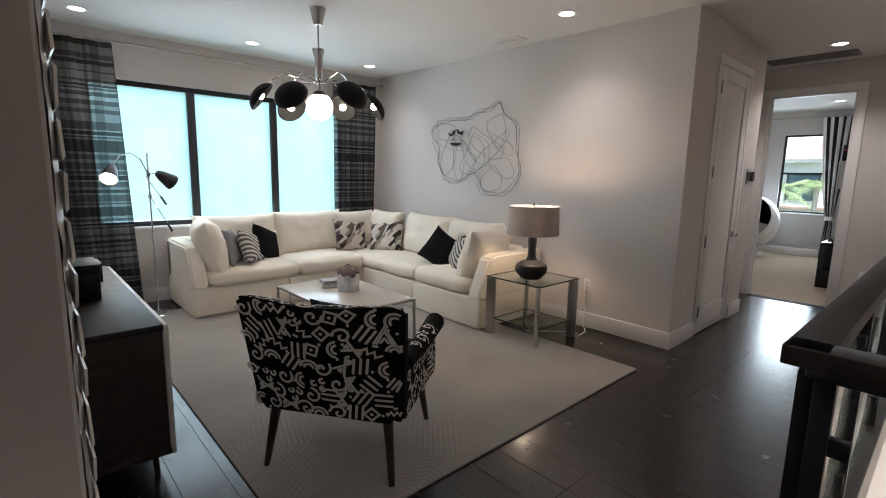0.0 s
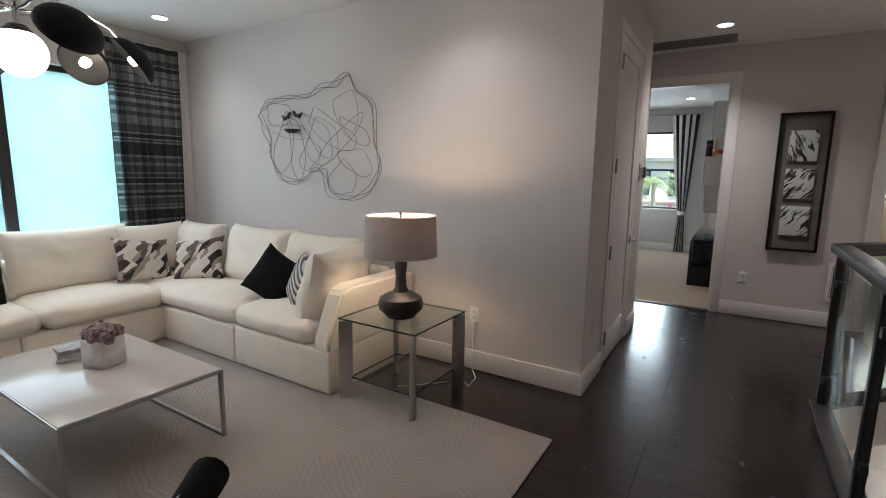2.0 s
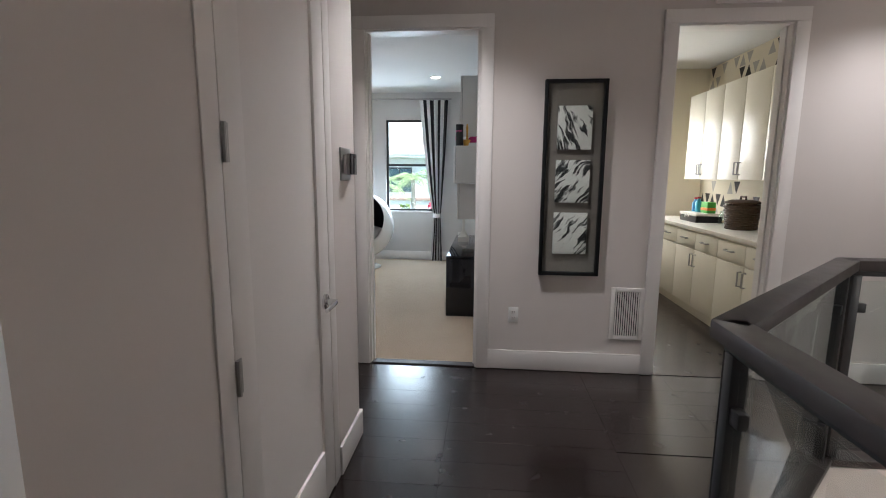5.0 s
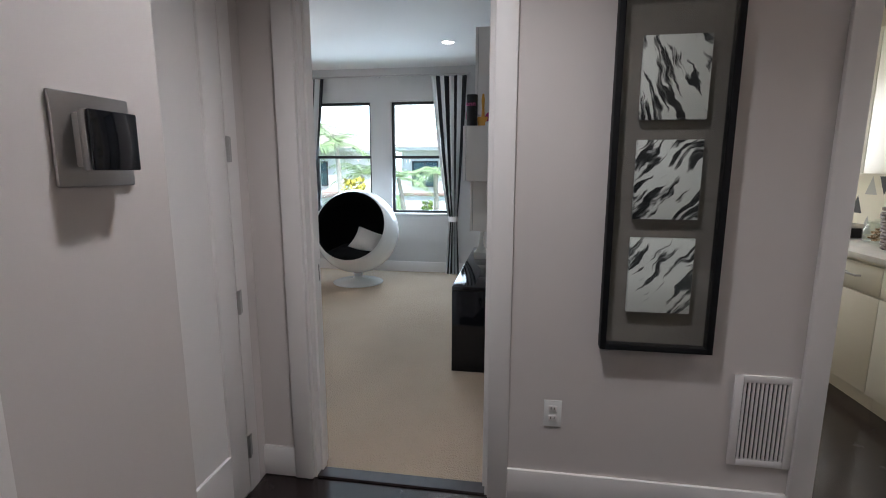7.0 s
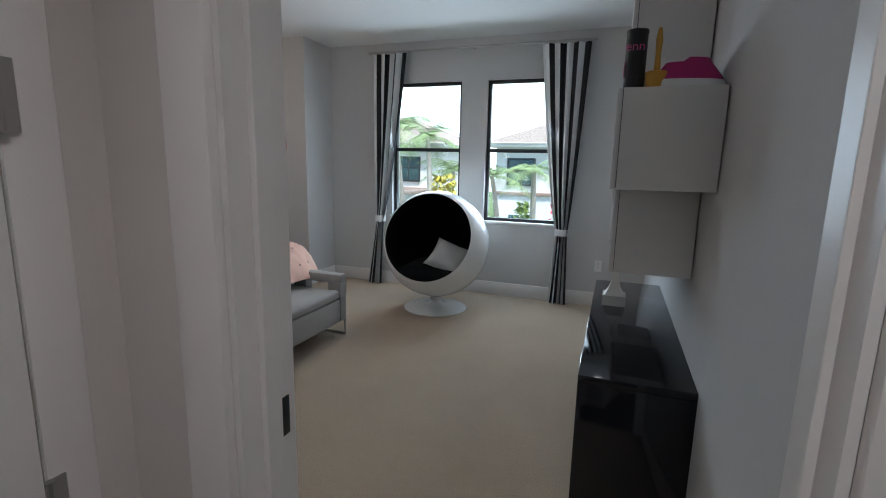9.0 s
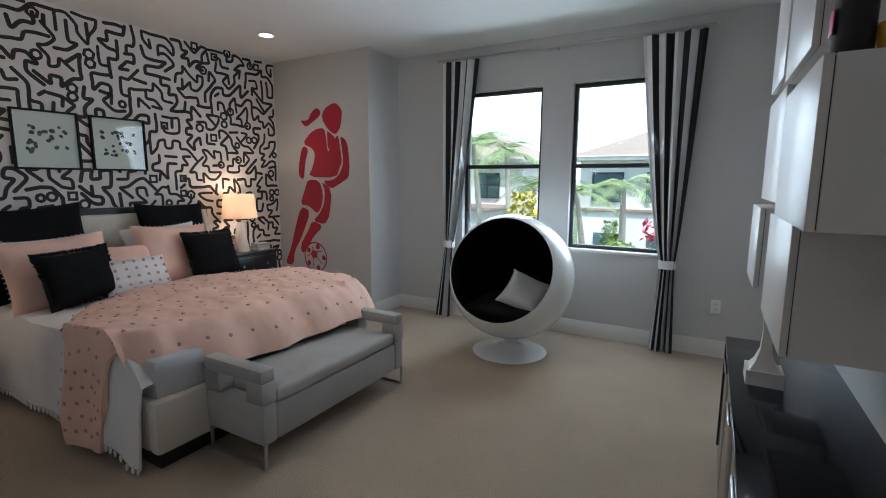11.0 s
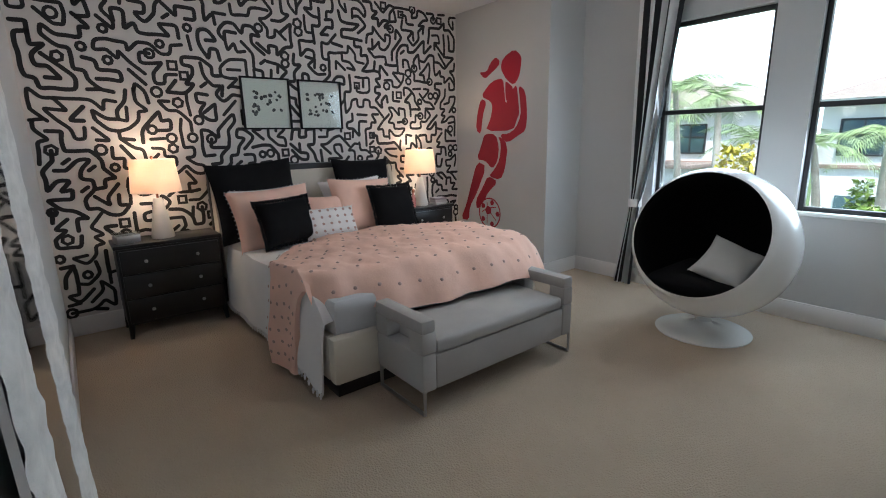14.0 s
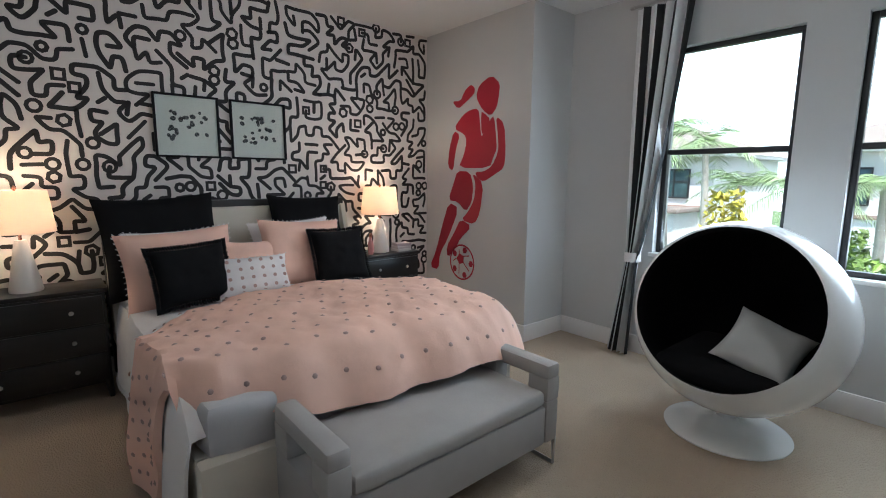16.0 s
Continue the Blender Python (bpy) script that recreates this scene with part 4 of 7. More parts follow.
def armchair():
    ch = thing("armchair", "black armchair printed with ivory hand-drawn motifs on tapered wood legs", "armchair", pose(1.268, 2.034, 0.014, 0, 0, 35.2 - 90))
    # local: +y forward, back at -y
    wB, wT = 0.73, 0.79

    def bx(u, v, d):
        """Curved back shell: u across, v up, d outwards."""
        w = wB + (wT - wB) * v
        x = (u - 0.5) * w
        y = -0.30 - 0.10 * v - 0.05 * math.cos((u - 0.5) * math.pi) * 1.0
        top = 0.86 + 0.015 * math.cos(u * 2 * math.pi) - 0.02 * (abs(u - 0.5) * 2) ** 3
        return Vector((x, y - d, 0.31 + (top - 0.31) * v))
    back = bmesh.new()
    n = 16
    grid = {}
    for k, d in ((0, 0.0), (1, -0.085)):
        for i in range(n + 1):
            for j in range(n + 1):
                u, v = i / n, j / n
                dd = d
                p = bx(u, v, dd)
                if k == 1:
                    p.z -= 0.012 * (v > 0.95)
                grid[k, i, j] = back.verts.new(p)
    for k in (0, 1):
        for i in range(n):
            for j in range(n):
                back.faces.new([grid[k, i, j], grid[k, i + 1, j], grid[k, i + 1, j + 1], grid[k, i, j + 1]])
    for i in range(n):
        back.faces.new([grid[0, i, n], grid[0, i + 1, n], grid[1, i + 1, n], grid[1, i, n]])
        back.faces.new([grid[0, i, 0], grid[0, i + 1, 0], grid[1, i + 1, 0], grid[1, i, 0]])
        back.faces.new([grid[0, 0, i], grid[0, 0, i + 1], grid[1, 0, i + 1], grid[1, 0, i]])
        back.faces.new([grid[0, n, i], grid[0, n, i + 1], grid[1, n, i + 1], grid[1, n, i]])
    bmesh.ops.recalc_face_normals(back, faces=back.faces)
    bmesh.ops.bevel(back, geom=[e for e in back.edges if e.calc_face_angle(0) > 1.0], offset=0.02, segments=3, affect="EDGES")
    part("backrest", back, M_CHAIR, ch)
    seat = soft(0.60, 0.62, 0.17, (0, 0.02, 0.40), 3, 0.05, 0.02)
    part("seat", seat, M_CHAIR, ch)
    part("seat_frame", box(0.64, 0.60, 0.08, (0, -0.02, 0.335), 0.02), M_CHAIR, ch)
    prints = bmesh.new()
    glyphs(prints, 0.70, 0.55, lambda u, v: bx(u / 0.70, v / 0.55, 0.0035), 11)
    glyphs(prints, 0.70, 0.10, lambda u, v: Vector((bx(u / 0.70, 0.999, 0).x, bx(u / 0.70, 1, 0).y + 0.012 + v * 0.6, bx(u / 0.70, 1, 0).z + 0.004 - 0.25 * abs(v - 0.05) * 0.3)), 5, 0.09)
    for s in (-1, 1):
        # side wings slope down to rolled arms
        prof = [(-0.30, 0.30), (-0.36, 0.70), (-0.30, 0.60), (-0.16, 0.545), (0.10, 0.555), (0.30, 0.57), (0.31, 0.30)]
        one = prism(prof, -0.035, 0.035)
        bmesh.ops.bevel(one, geom=one.edges[:], offset=0.02, segments=3, affect="EDGES")
        m = Matrix(((0, 0, 1, s * 0.335), (1, 0, 0, 0), (0, 1, 0, 0), (0, 0, 0, 1)))
        bmesh.ops.transform(one, matrix=m, verts=one.verts)
        arm = part("arm", one, M_CHAIR, ch)
        roll = tube([(s * 0.352, -0.22, 0.555), (s * 0.356, 0.05, 0.565), (s * 0.36, 0.31, 0.59), (s * 0.36, 0.335, 0.585)], [0.035, 0.045, 0.052, 0.03], 14)
        part("arm_roll", roll, M_CHAIR, arm)
        glyphs(prints, 0.56, 0.22, lambda u, v, s=s: Vector((s * 0.3735, -0.27 + u, 0.315 + v)), 20 + s)
        glyphs(prints, 0.44, 0.09, lambda u, v, s=s: Vector((s * (0.357 + 0.05 * math.sin((v / 0.09 - 0.3) * 2)), -0.14 + u, 0.565 + 0.05 * math.cos((v / 0.09 - 0.3) * 2) + 0.03 * u)), 30 + s, 0.08)
    part("printed_pattern", prints, M_IVORYPRINT, ch, "ivory hand-drawn print", False)
    for x, y in ((-0.3175, -0.31), (0.3175, -0.31), (-0.3175, 0.31), (0.3175, 0.31)):
        k = 0.88
        part("leg", tube([(x * k, y * k * 0.95, 0.31), (x, y, 0.0)], [0.026, 0.014], 12), M_WALNUT, ch, "tapered dark walnut leg")


armchair()
cushion(M_VELVET, 0.46, 0.30, 1.22, 2.0, 0.63, 35.2 + 90 + 180, -18, 0, "black lumbar pillow in the armchair")


def glass_table():
    t = thing("side_table", "two-tier glass side table on brushed steel legs", "table", pose(3.385, 2.497, 0))
    for z, w in ((0.535, 0.57), (0.15, 0.47)):
        p = part("glass_shelf", box(w, w, 0.010, (0, 0, z), 0.002), M_GLASSG, t, "clear glass shelf")
        rim = None
        for a in ((w, 0.004, 0, w / 2), (w, 0.004, 0, -w / 2), (0.004, w, w / 2, 0), (0.004, w, -w / 2, 0)):
            rim = box(a[0], a[1], 0.010, (a[2], a[3], z), bm=rim)
        part("glass_edge", rim, plain("dark_glass_edge", (0.03, 0.06, 0.055), 0.1, bump=0), p, "dark green glass edge")
    for sx, sy in ((-1, -1), (1, -1), (-1, 1), (1, 1)):
        if sx * sy < 0:
            part("leg", box(0.085, 0.016, 0.52, (sx * 0.255, sy * 0.255, 0.26), 0.004, m=Matrix.Rotation(radians(-45), 4, "Z")), M_NICKEL, t, "flat brushed steel leg")
        else:
            part("leg", box(0.030, 0.030, 0.52, (sx * 0.25, sy * 0.25, 0.26), 0.004), M_NICKEL, t, "square brushed steel leg")


glass_table()


def table_lamp(m, base, base_mat, r0, r1, z0, z1, shade_mat, label, watt, neck):
    t = thing("table_lamp", label, "lamp", m)
    part("base", lathe(base, 36), base_mat, t)
    part("stem", tube([(0, 0, base[-1][1]), (0, 0, z0 + 0.06)], 0.008), neck, t, "metal stem")
    part("shade", lathe([(r0, z0), (r1, z1), (r1 - 0.003, z1), (r0 - 0.003, z0), (r0, z0)], 48), shade_mat, t, "drum shade")
    sp = tube([(r1 - 0.003, 0, z1 - 0.02), (0, 0, z1 - 0.02), (-r1 + 0.003, 0, z1 - 0.02)], 0.0025, 6)
    sp = tube([(0, r1 - 0.003, z1 - 0.02), (0, -r1 + 0.003, z1 - 0.02)], 0.0025, 6, sp)
    part("shade_spider", sp, M_NICKEL, t)
    part("finial", lathe([(0.005, z1 - 0.02), (0.006, z1), (0.011, z1 + 0.012), (0.006, z1 + 0.024), (0, z1 + 0.026)], 12), neck, t)
    part("bulb", lathe([(0.012, z0 + 0.06), (0.03, z0 + 0.10), (0.028, z0 + 0.125), (0, z0 + 0.145)], 16), M_BULB, t, "lit bulb")
    lamp("table_lamp_light", "POINT", m @ Matrix.Translation((0, 0, z0 + 0.17)), watt, (1.0, 0.74, 0.48), soft=0.04)
    return t


table_lamp(pose(3.36, 2.50, 0.536), [(0, 0), (0.09, 0), (0.105, 0.02), (0.135, 0.05), (0.142, 0.085), (0.13, 0.12), (0.09, 0.145), (0.05, 0.16), (0.036, 0.19), (0.033, 0.26), (0.040, 0.335), (0.035, 0.36), (0, 0.362)],
           M_CERAM, 0.225, 0.215, 0.385, 0.63, M_SHADEG, "dark bronze gourd table lamp with a grey drum shade", 4.4, M_BLACK)
single("lamp_cord", tube([(3.45, 2.6, 0.005), (3.7, 2.35, 0.005), (3.78, 2.28, 0.005), (3.72, 2.20, 0.005), (3.86, 2.22, 0.006), (3.95, 2.30, 0.03), (3.992, 2.318, 0.38)], 0.004, 6), M_WHITECER, "white lamp cord trailing on the floor to an outlet", "cord")


def floor_lamp():
    f = thing("floor_lamp", "chrome floor lamp with two black cone heads", "lamp", pose(1.0, 5.2, 0))
    part("base", lathe([(0, 0), (0.14, 0), (0.14, 0.01), (0.13, 0.018), (0.012, 0.02)], 36), M_CHROME, f)
    part("pole", tube([(0, 0, 0.02), (0, 0, 1.56)], 0.008, 10), M_CHROME, f)
    for z in (1.36, 1.16):
        part("collar", lathe([(0.009, -0.02), (0.018, -0.02), (0.018, 0.02), (0.009, 0.02)], 12, (0, 0, z)), M_CHROME, f)
    arm1 = [(0, 0, 1.36), (-0.06, -0.03, 1.50), (-0.14, -0.06, 1.555), (-0.22, -0.08, 1.53), (-0.27, -0.09, 1.46)]
    part("curved_arm", tube(arm1, 0.005, 8), M_CHROME, f)
    cone = [(0.012, 0.10), (0.03, 0.09), (0.05, 0.04), (0.072, -0.06), (0.074, -0.075), (0.070, -0.075), (0.046, 0.03), (0.0, 0.07)]
    h1 = part("head", lathe(cone, 28, m=pose(-0.31, -0.10, 1.37, -42, 24, 0)), M_BLACK, f, "black cone lampshade")
    part("bulb", lathe([(0, -0.055), (0.045, -0.05), (0.05, -0.03), (0, 0.0)], 20, m=pose(-0.31, -0.10, 1.37, -42, 24, 0)), M_BULB, h1, "lit bulb")
    part("arm", tube([(0, 0, 1.36), (0.05, -0.02, 1.38)], 0.005, 8), M_CHROME, f)
    part("head", lathe(cone, 28, m=pose(0.13, -0.05, 1.33, 0, -58, 20)), M_BLACK, f, "black cone lampshade")
    rods = tube([(-0.02, 0, 1.34), (0.10, -0.05, 1.12)], 0.004, 8)
    part("counter_rod", rods, M_CHROME, f)
    part("grip", tube([(0.08, -0.04, 1.16), (0.12, -0.06, 1.08)], 0.010, 10), M_BLACK, f, "black grip")
    part("counter_rod", tube([(0, 0, 1.16), (0.14, -0.06, 0.86)], 0.004, 8), M_CHROME, f)
    part("grip", tube([(0.115, -0.05, 0.91), (0.155, -0.065, 0.82)], 0.011, 10), M_BLACK, f, "black grip")
    lamp("floor_lamp_light", "SPOT", Matrix.Translation((0.66, 5.08, 1.28)) @ pose(0, 0, 0, 0, 30, 20), 3, WARM, spot=radians(110), blend=0.6, soft=0.03)


floor_lamp()


def chandelier():
    c = thing("chandelier", "chrome chandelier with black bowl shades round a lit globe", "chandelier", pose(2.0, 3.727, 0))
    part("canopy", lathe([(0, CEIL), (0.065, CEIL), (0.062, CEIL - 0.02), (0.035, CEIL - 0.13), (0, CEIL - 0.13)], 28), M_NICKEL, c)
    part("chain", tube([(0, 0, CEIL - 0.13), (0, 0, 2.40)], 0.006, 8), M_NICKEL, c)
    part("body", lathe([(0, 2.41), (0.05, 2.41), (0.048, 2.395), (0.032, 2.34), (0.03, 2.19), (0.02, 2.165), (0.012, 2.12), (0.012, 2.07), (0, 2.07)], 24), M_CHROME, c)
    part("globe", lathe([(0.03, 2.065), (0.055, 2.045)] + [(0.11 * math.sin(a), 1.955 + 0.11 * math.cos(a)) for a in [0.55 + k * 0.2 for k in range(13)]] + [(0, 1.845)], 32), glow("lit_globe", (1.0, 0.88, 0.68), 2.6), c, "lit opal globe")
    part("globe_cap", lathe([(0.0, 2.085), (0.035, 2.08), (0.062, 2.05), (0.064, 2.035), (0.05, 2.05), (0, 2.06)], 28), M_BLACK, c, "black cap")
    for k in range(6):
        a = radians(35 + 60 * k)
        d = Vector((math.cos(a), math.sin(a), 0))
        drop = 0.03 * (k % 2)
        part("arm", tube([Vector((0, 0, 2.15)), d * 0.10 + Vector((0, 0, 2.155)), d * 0.27 + Vector((0, 0, 2.20 - drop)), d * 0.36 + Vector((0, 0, 2.15 - drop)), d * 0.42 + Vector((0, 0, 2.07 - drop))], 0.006, 8), M_CHROME, c)
        m = Matrix.Translation(d * 0.44 + Vector((0, 0, 2.0 - drop))) @ pose(0, 0, 0, 0, 0, math.degrees(a)) @ pose(0, 0, 0, 0, 52, 0)
        prof = [(0.13 * math.sin(q), 0.085 * math.cos(q)) for q in [0.001 + 0.155 * j for j in range(11)]] + [(0.124, 0.0)] + [(0.12 * math.sin(q), 0.076 * math.cos(q)) for q in [1.5 - 0.3 * j for j in range(6)]]
        sh = part("shade", lathe(prof, 28, m=m), M_MATTBLK, c, "black bowl shade")
        part("bulb", lathe([(0, -0.005), (0.022, 0.0), (0.028, 0.03), (0, 0.06)], 14, m=m), M_BULB, sh, "lit bulb")
    lamp("chandelier_light", "POINT", pose(2.0, 3.727, 1.80), 5, WARM, soft=0.10)


chandelier()


def wire_art():
    w = thing("wire_sculpture", "looping grey wire wall sculpture with small black birds", "sculpture", pose(3.985, 3.83, 1.672))
    r = random.Random(21)
    # outer contour in (y, z), mirrored looks from the room
    ring = [(0.74, 0.27), (0.67, 0.34), (0.50, 0.38), (0.30, 0.39), (0.11, 0.385), (-0.05, 0.445), (-0.21, 0.46), (-0.35, 0.52), (-0.44, 0.38), (-0.60, 0.27), (-0.615, 0.0), (-0.66, -0.155),
            (-0.62, -0.31), (-0.51, -0.41), (-0.35, -0.46), (-0.13, -0.425), (-0.05, -0.24), (0.07, -0.24), (0.17, -0.31), (0.305, -0.34), (0.495, -0.285), (0.60, -0.12), (0.63, 0.055), (0.71, 0.195)]

    def smooth(pts, n):
        out, m = [], len(pts)
        for i in range(m):
            p0, p1, p2, p3 = (Vector(pts[(i + q) % m]) for q in (-1, 0, 1, 2))
            for k in range(n):
                t = k / n
                out.append(0.5 * (2 * p1 + (p2 - p0) * t + (2 * p0 - 5 * p1 + 4 * p2 - p3) * t * t + (3 * p1 - p0 - 3 * p2 + p3) * t ** 3))
        return out
    for q in range(3):
        pts = [(-0.012 * q - 0.008 * math.sin(i * 0.7 + q), y + 0.02 * math.sin(i * 0.31 + q * 2), z + 0.02 * math.cos(i * 0.27 + q * 2)) for i, (y, z) in enumerate(smooth(ring, 6))]
        part("wire", tube(pts, 0.0024, 5, closed=True), M_WIRE, w)
    # inner loops: centre, half sizes, lean
    loops = ((-0.32, 0.22, 0.13, 0.17, 0.1), (-0.42, -0.17, 0.16, 0.10, 0.3), (-0.28, -0.30, 0.13, 0.14, 0.0), (0.42, 0.0, 0.11, 0.26, 0.15), (0.28, -0.02, 0.10, 0.27, -0.25), (0.50, 0.26, 0.20, 0.10, 0.2),
             (0.36, 0.10, 0.28, 0.06, 0.1), (0.02, 0.06, 0.22, 0.10, 0.7), (-0.05, 0.0, 0.16, 0.20, -0.4), (-0.20, -0.02, 0.34, 0.07, -0.6), (0.10, -0.10, 0.12, 0.13, 0.2), (-0.15, 0.10, 0.36, 0.10, 0.5), (-0.40, 0.08, 0.20, 0.06, 0.5))
    for q, (cy, cz, a, b, t0) in enumerate(loops):
        pts = []
        for k in range(28):
            t = k / 28 * 2 * math.pi
            x, y = a * math.cos(t) * (1 + 0.22 * math.sin(2 * t + q)), b * math.sin(t) * (1 + 0.15 * math.cos(3 * t + q))
            pts.append((-0.01 - 0.02 * math.sin(t * 2 + q), cy + x * math.cos(t0) - y * math.sin(t0), cz + x * math.sin(t0) + y * math.cos(t0)))
        part("wire", tube(pts, 0.0022, 4, closed=True), M_WIRE, w)
    bird = tube([(0, 0.055, 0.03), (0, 0.02, 0.0), (0, -0.03, 0.012), (0, -0.05, 0.045), (0, -0.062, 0.05)], [0.004, 0.018, 0.016, 0.012, 0.003], 8)
    for y, z, f in ((0.37, 0.21, 1), (0.22, 0.22, -1)):
        b = part("bird", bird.copy(), M_BLACK, w, "small black metal bird")
        b.matrix_local = Matrix.Translation((-0.03, y, z)) @ Matrix.Diagonal((1, f, 1, 1))
    bird.free()
    part("nest", lathe([(0, -0.035), (0.04, -0.03), (0.065, -0.008), (0.07, 0.0), (0.06, -0.004), (0, -0.02)], 20, (-0.03, 0.30, 0.115)), M_BLACK, w, "small black metal nest")


wire_art()

# sheer plaid curtains
def plaid_mat():
    m = bpy.data.materials.new("sheer_plaid")
    m.use_nodes = True
    t = m.node_tree
    b = t.nodes["Principled BSDF"]
    g = t.nodes.new("ShaderNodeNewGeometry")
    sep = t.nodes.new("ShaderNodeSeparateXYZ")
    t.links.new(g.outputs["Position"], sep.inputs[0])

    def bands(axis, scale, stops):
        c = t.nodes.new("ShaderNodeCombineXYZ")
        t.links.new(sep.outputs[axis], c.inputs[0])
        n = t.nodes.new("ShaderNodeTexNoise")
        n.inputs["Scale"].default_value, n.inputs["Detail"].default_value = scale, 1.5
        t.links.new(c.outputs[0], n.inputs["Vector"])
        r = t.nodes.new("ShaderNodeValToRGB")
        r.color_ramp.interpolation = "CONSTANT"
        e = r.color_ramp.elements
        while len(e) < len(stops):
            e.new(0.5)
        for q, (p, v) in zip(e, stops):
            q.position, q.color = p, (v, v, v, 1)
        t.links.new(n.outputs["Fac"], r.inputs["Fac"])
        return r.outputs["Color"]
    a = bands(2, 6.5, [(0.0, 0.012), (0.44, 0.16), (0.50, 0.04), (0.57, 0.26), (0.62, 0.01)])
    c = bands(0, 5.0, [(0.0, 0.45), (0.45, 1.0), (0.55, 0.45), (0.62, 1.0)])
    mul = t.nodes.new("ShaderNodeMix")
    mul.data_type, mul.blend_type = "RGBA", "MULTIPLY"
    mul.inputs["Factor"].default_value = 1.0
    t.links.new(a, mul.inputs["A"])
    t.links.new(c, mul.inputs["B"])
    t.links.new(mul.outputs["Result"], b.inputs["Base Color"])
    b.inputs["Roughness"].default_value = 0.9
    tr, mix = t.nodes.new("ShaderNodeBsdfTransparent"), t.nodes.new("ShaderNodeMixShader")
    tr.inputs["Color"].default_value = (0.8, 0.85, 0.9, 1)
    mr = t.nodes.new("ShaderNodeMapRange")
    mr.inputs["From Max"].default_value = 0.26
    mr.inputs["To Min"].default_value, mr.inputs["To Max"].default_value = 0.06, 0.42
    t.links.new(mul.outputs["Result"], mr.inputs["Value"])
    t.links.new(mr.outputs[0], mix.inputs[0])
    t.links.new(b.outputs[0], mix.inputs[1])
    t.links.new(tr.outputs[0], mix.inputs[2])
    t.links.new(mix.outputs[0], t.nodes["Material Output"].inputs["Surface"])
    return m


M_PLAID = plaid_mat()


def drape(name, label, along, o, top, bottom, z0, z1, waves, depth, material, tie=None, u_stripe=False):
    """A pleated curtain. along: unit vector; top and bottom: (start, end) along it; tie: (height, start, end)."""
    al, o = Vector(along), Vector(o)
    nr = Vector((-al.y, al.x, 0))
    c = thing(name, label, "curtain", Matrix.Translation((o.x, o.y, 0)))

    def edge(v):
        z = z0 + (z1 - z0) * v
        if tie and z > tie[0]:
            k = ((z - tie[0]) / (z1 - tie[0])) ** 0.75
            return tie[1] + (top[0] - tie[1]) * k, tie[2] + (top[1] - tie[2]) * k
        if tie:
            k = (z - z0) / (tie[0] - z0)
            return bottom[0] + (tie[1] - bottom[0]) * k, bottom[1] + (tie[2] - bottom[1]) * k
        return bottom[0] + (top[0] - bottom[0]) * v, bottom[1] + (top[1] - bottom[1]) * v

    def f(u, v):
        a, b = edge(v)
        z = z0 + (z1 - z0) * v
        ph = u * waves * 2 * math.pi
        d = depth * math.sin(ph) * (0.75 + 0.25 * math.sin(3.1 * u + 2 * v)) + 0.012 * math.sin(ph * 0.37 + v * 5)
        s = a + (b - a) * (u + 0.012 * math.sin(ph * 2))
        p = al * s + nr * d
        p.z = z
        return p
    cloth = part("cloth", sheet(int(waves * 14), 26, f), material, c)
    if u_stripe:
        uv = cloth.data.uv_layers.new(name="uv")
        nv, nu = 26, int(waves * 14)
        for poly in cloth.data.polygons:
            i = poly.index // nv
            for k, li in enumerate(poly.loop_indices):
                vi = cloth.data.loops[li].vertex_index
                uv.data[li].uv = ((vi // (nv + 1)) / nu, (vi % (nv + 1)) / nv)
    a, b = top
    for k in range(int(waves)):
        s = a + (b - a) * (k + 0.5) / waves
        ring = [al * s + nr * 0.017 * math.cos(q) + Vector((0, 0, z1 + 0.012 + 0.017 * math.sin(q))) for q in [j * 0.63 for j in range(10)]]
        part("curtain_ring", tube(ring, 0.002, 5, closed=True), M_NICKEL, c)
    if tie:
        w = (tie[2] - tie[1]) / 2 + 0.012
        mid = al * ((tie[1] + tie[2]) / 2)
        ring = [mid + al * w * math.cos(q) + nr * (depth + 0.02) * math.sin(q) for q in [j * 0.3142 for j in range(20)]]
        one = bmesh.new()
        lo = [one.verts.new(p + Vector((0, 0, tie[0] - 0.035))) for p in ring]
        hi = [one.verts.new(p + Vector((0, 0, tie[0] + 0.035))) for p in ring]
        for j in range(20):
            one.faces.new((lo[j], lo[(j + 1) % 20], hi[(j + 1) % 20], hi[j]))
        bmesh.ops.recalc_face_normals(one, faces=one.faces)
        bmesh.ops.solidify(one, geom=one.faces[:], thickness=0.006)
        part("tie_back", one, M_WHITECLOTH, c, "white fabric tie-back")
    return c


drape("curtain", "sheer charcoal plaid curtain hanging beside the window", (1, 0, 0), (0, 5.65), (0.20, 0.86), (0.30, 0.96), 0.01, 2.585, 11, 0.022, M_PLAID)
drape("curtain", "sheer charcoal plaid curtain hanging beside the window", (1, 0, 0), (0, 5.65), (3.20, 3.86), (3.22, 3.82), 0.01, 2.585, 11, 0.022, M_PLAID)


def rod(label, a, b, brackets):
    a, b = Vector(a), Vector(b)
    r = thing("curtain_rod", label, "curtain rod", Matrix.Translation(a))
    part("pole", tube([(0, 0, 0), b - a], 0.011, 10), M_NICKEL, r)
    d = (b - a).normalized()
    for p, s in ((Vector(), -1), (b - a, 1)):
        part("end_cap", tube([p, p + d * s * 0.03], 0.015, 10), M_NICKEL, r)
    for p, q in brackets:
        part("bracket", tube([Vector(p) - a, Vector(q) - a], 0.007, 8), M_NICKEL, r)


rod("long brushed nickel curtain rod over the window", (0.12, 5.65, 2.605), (3.95, 5.65, 2.605), [((x, 5.65, 2.605), (x, 5.757, 2.605)) for x in (0.2, 2.0, 3.88)])


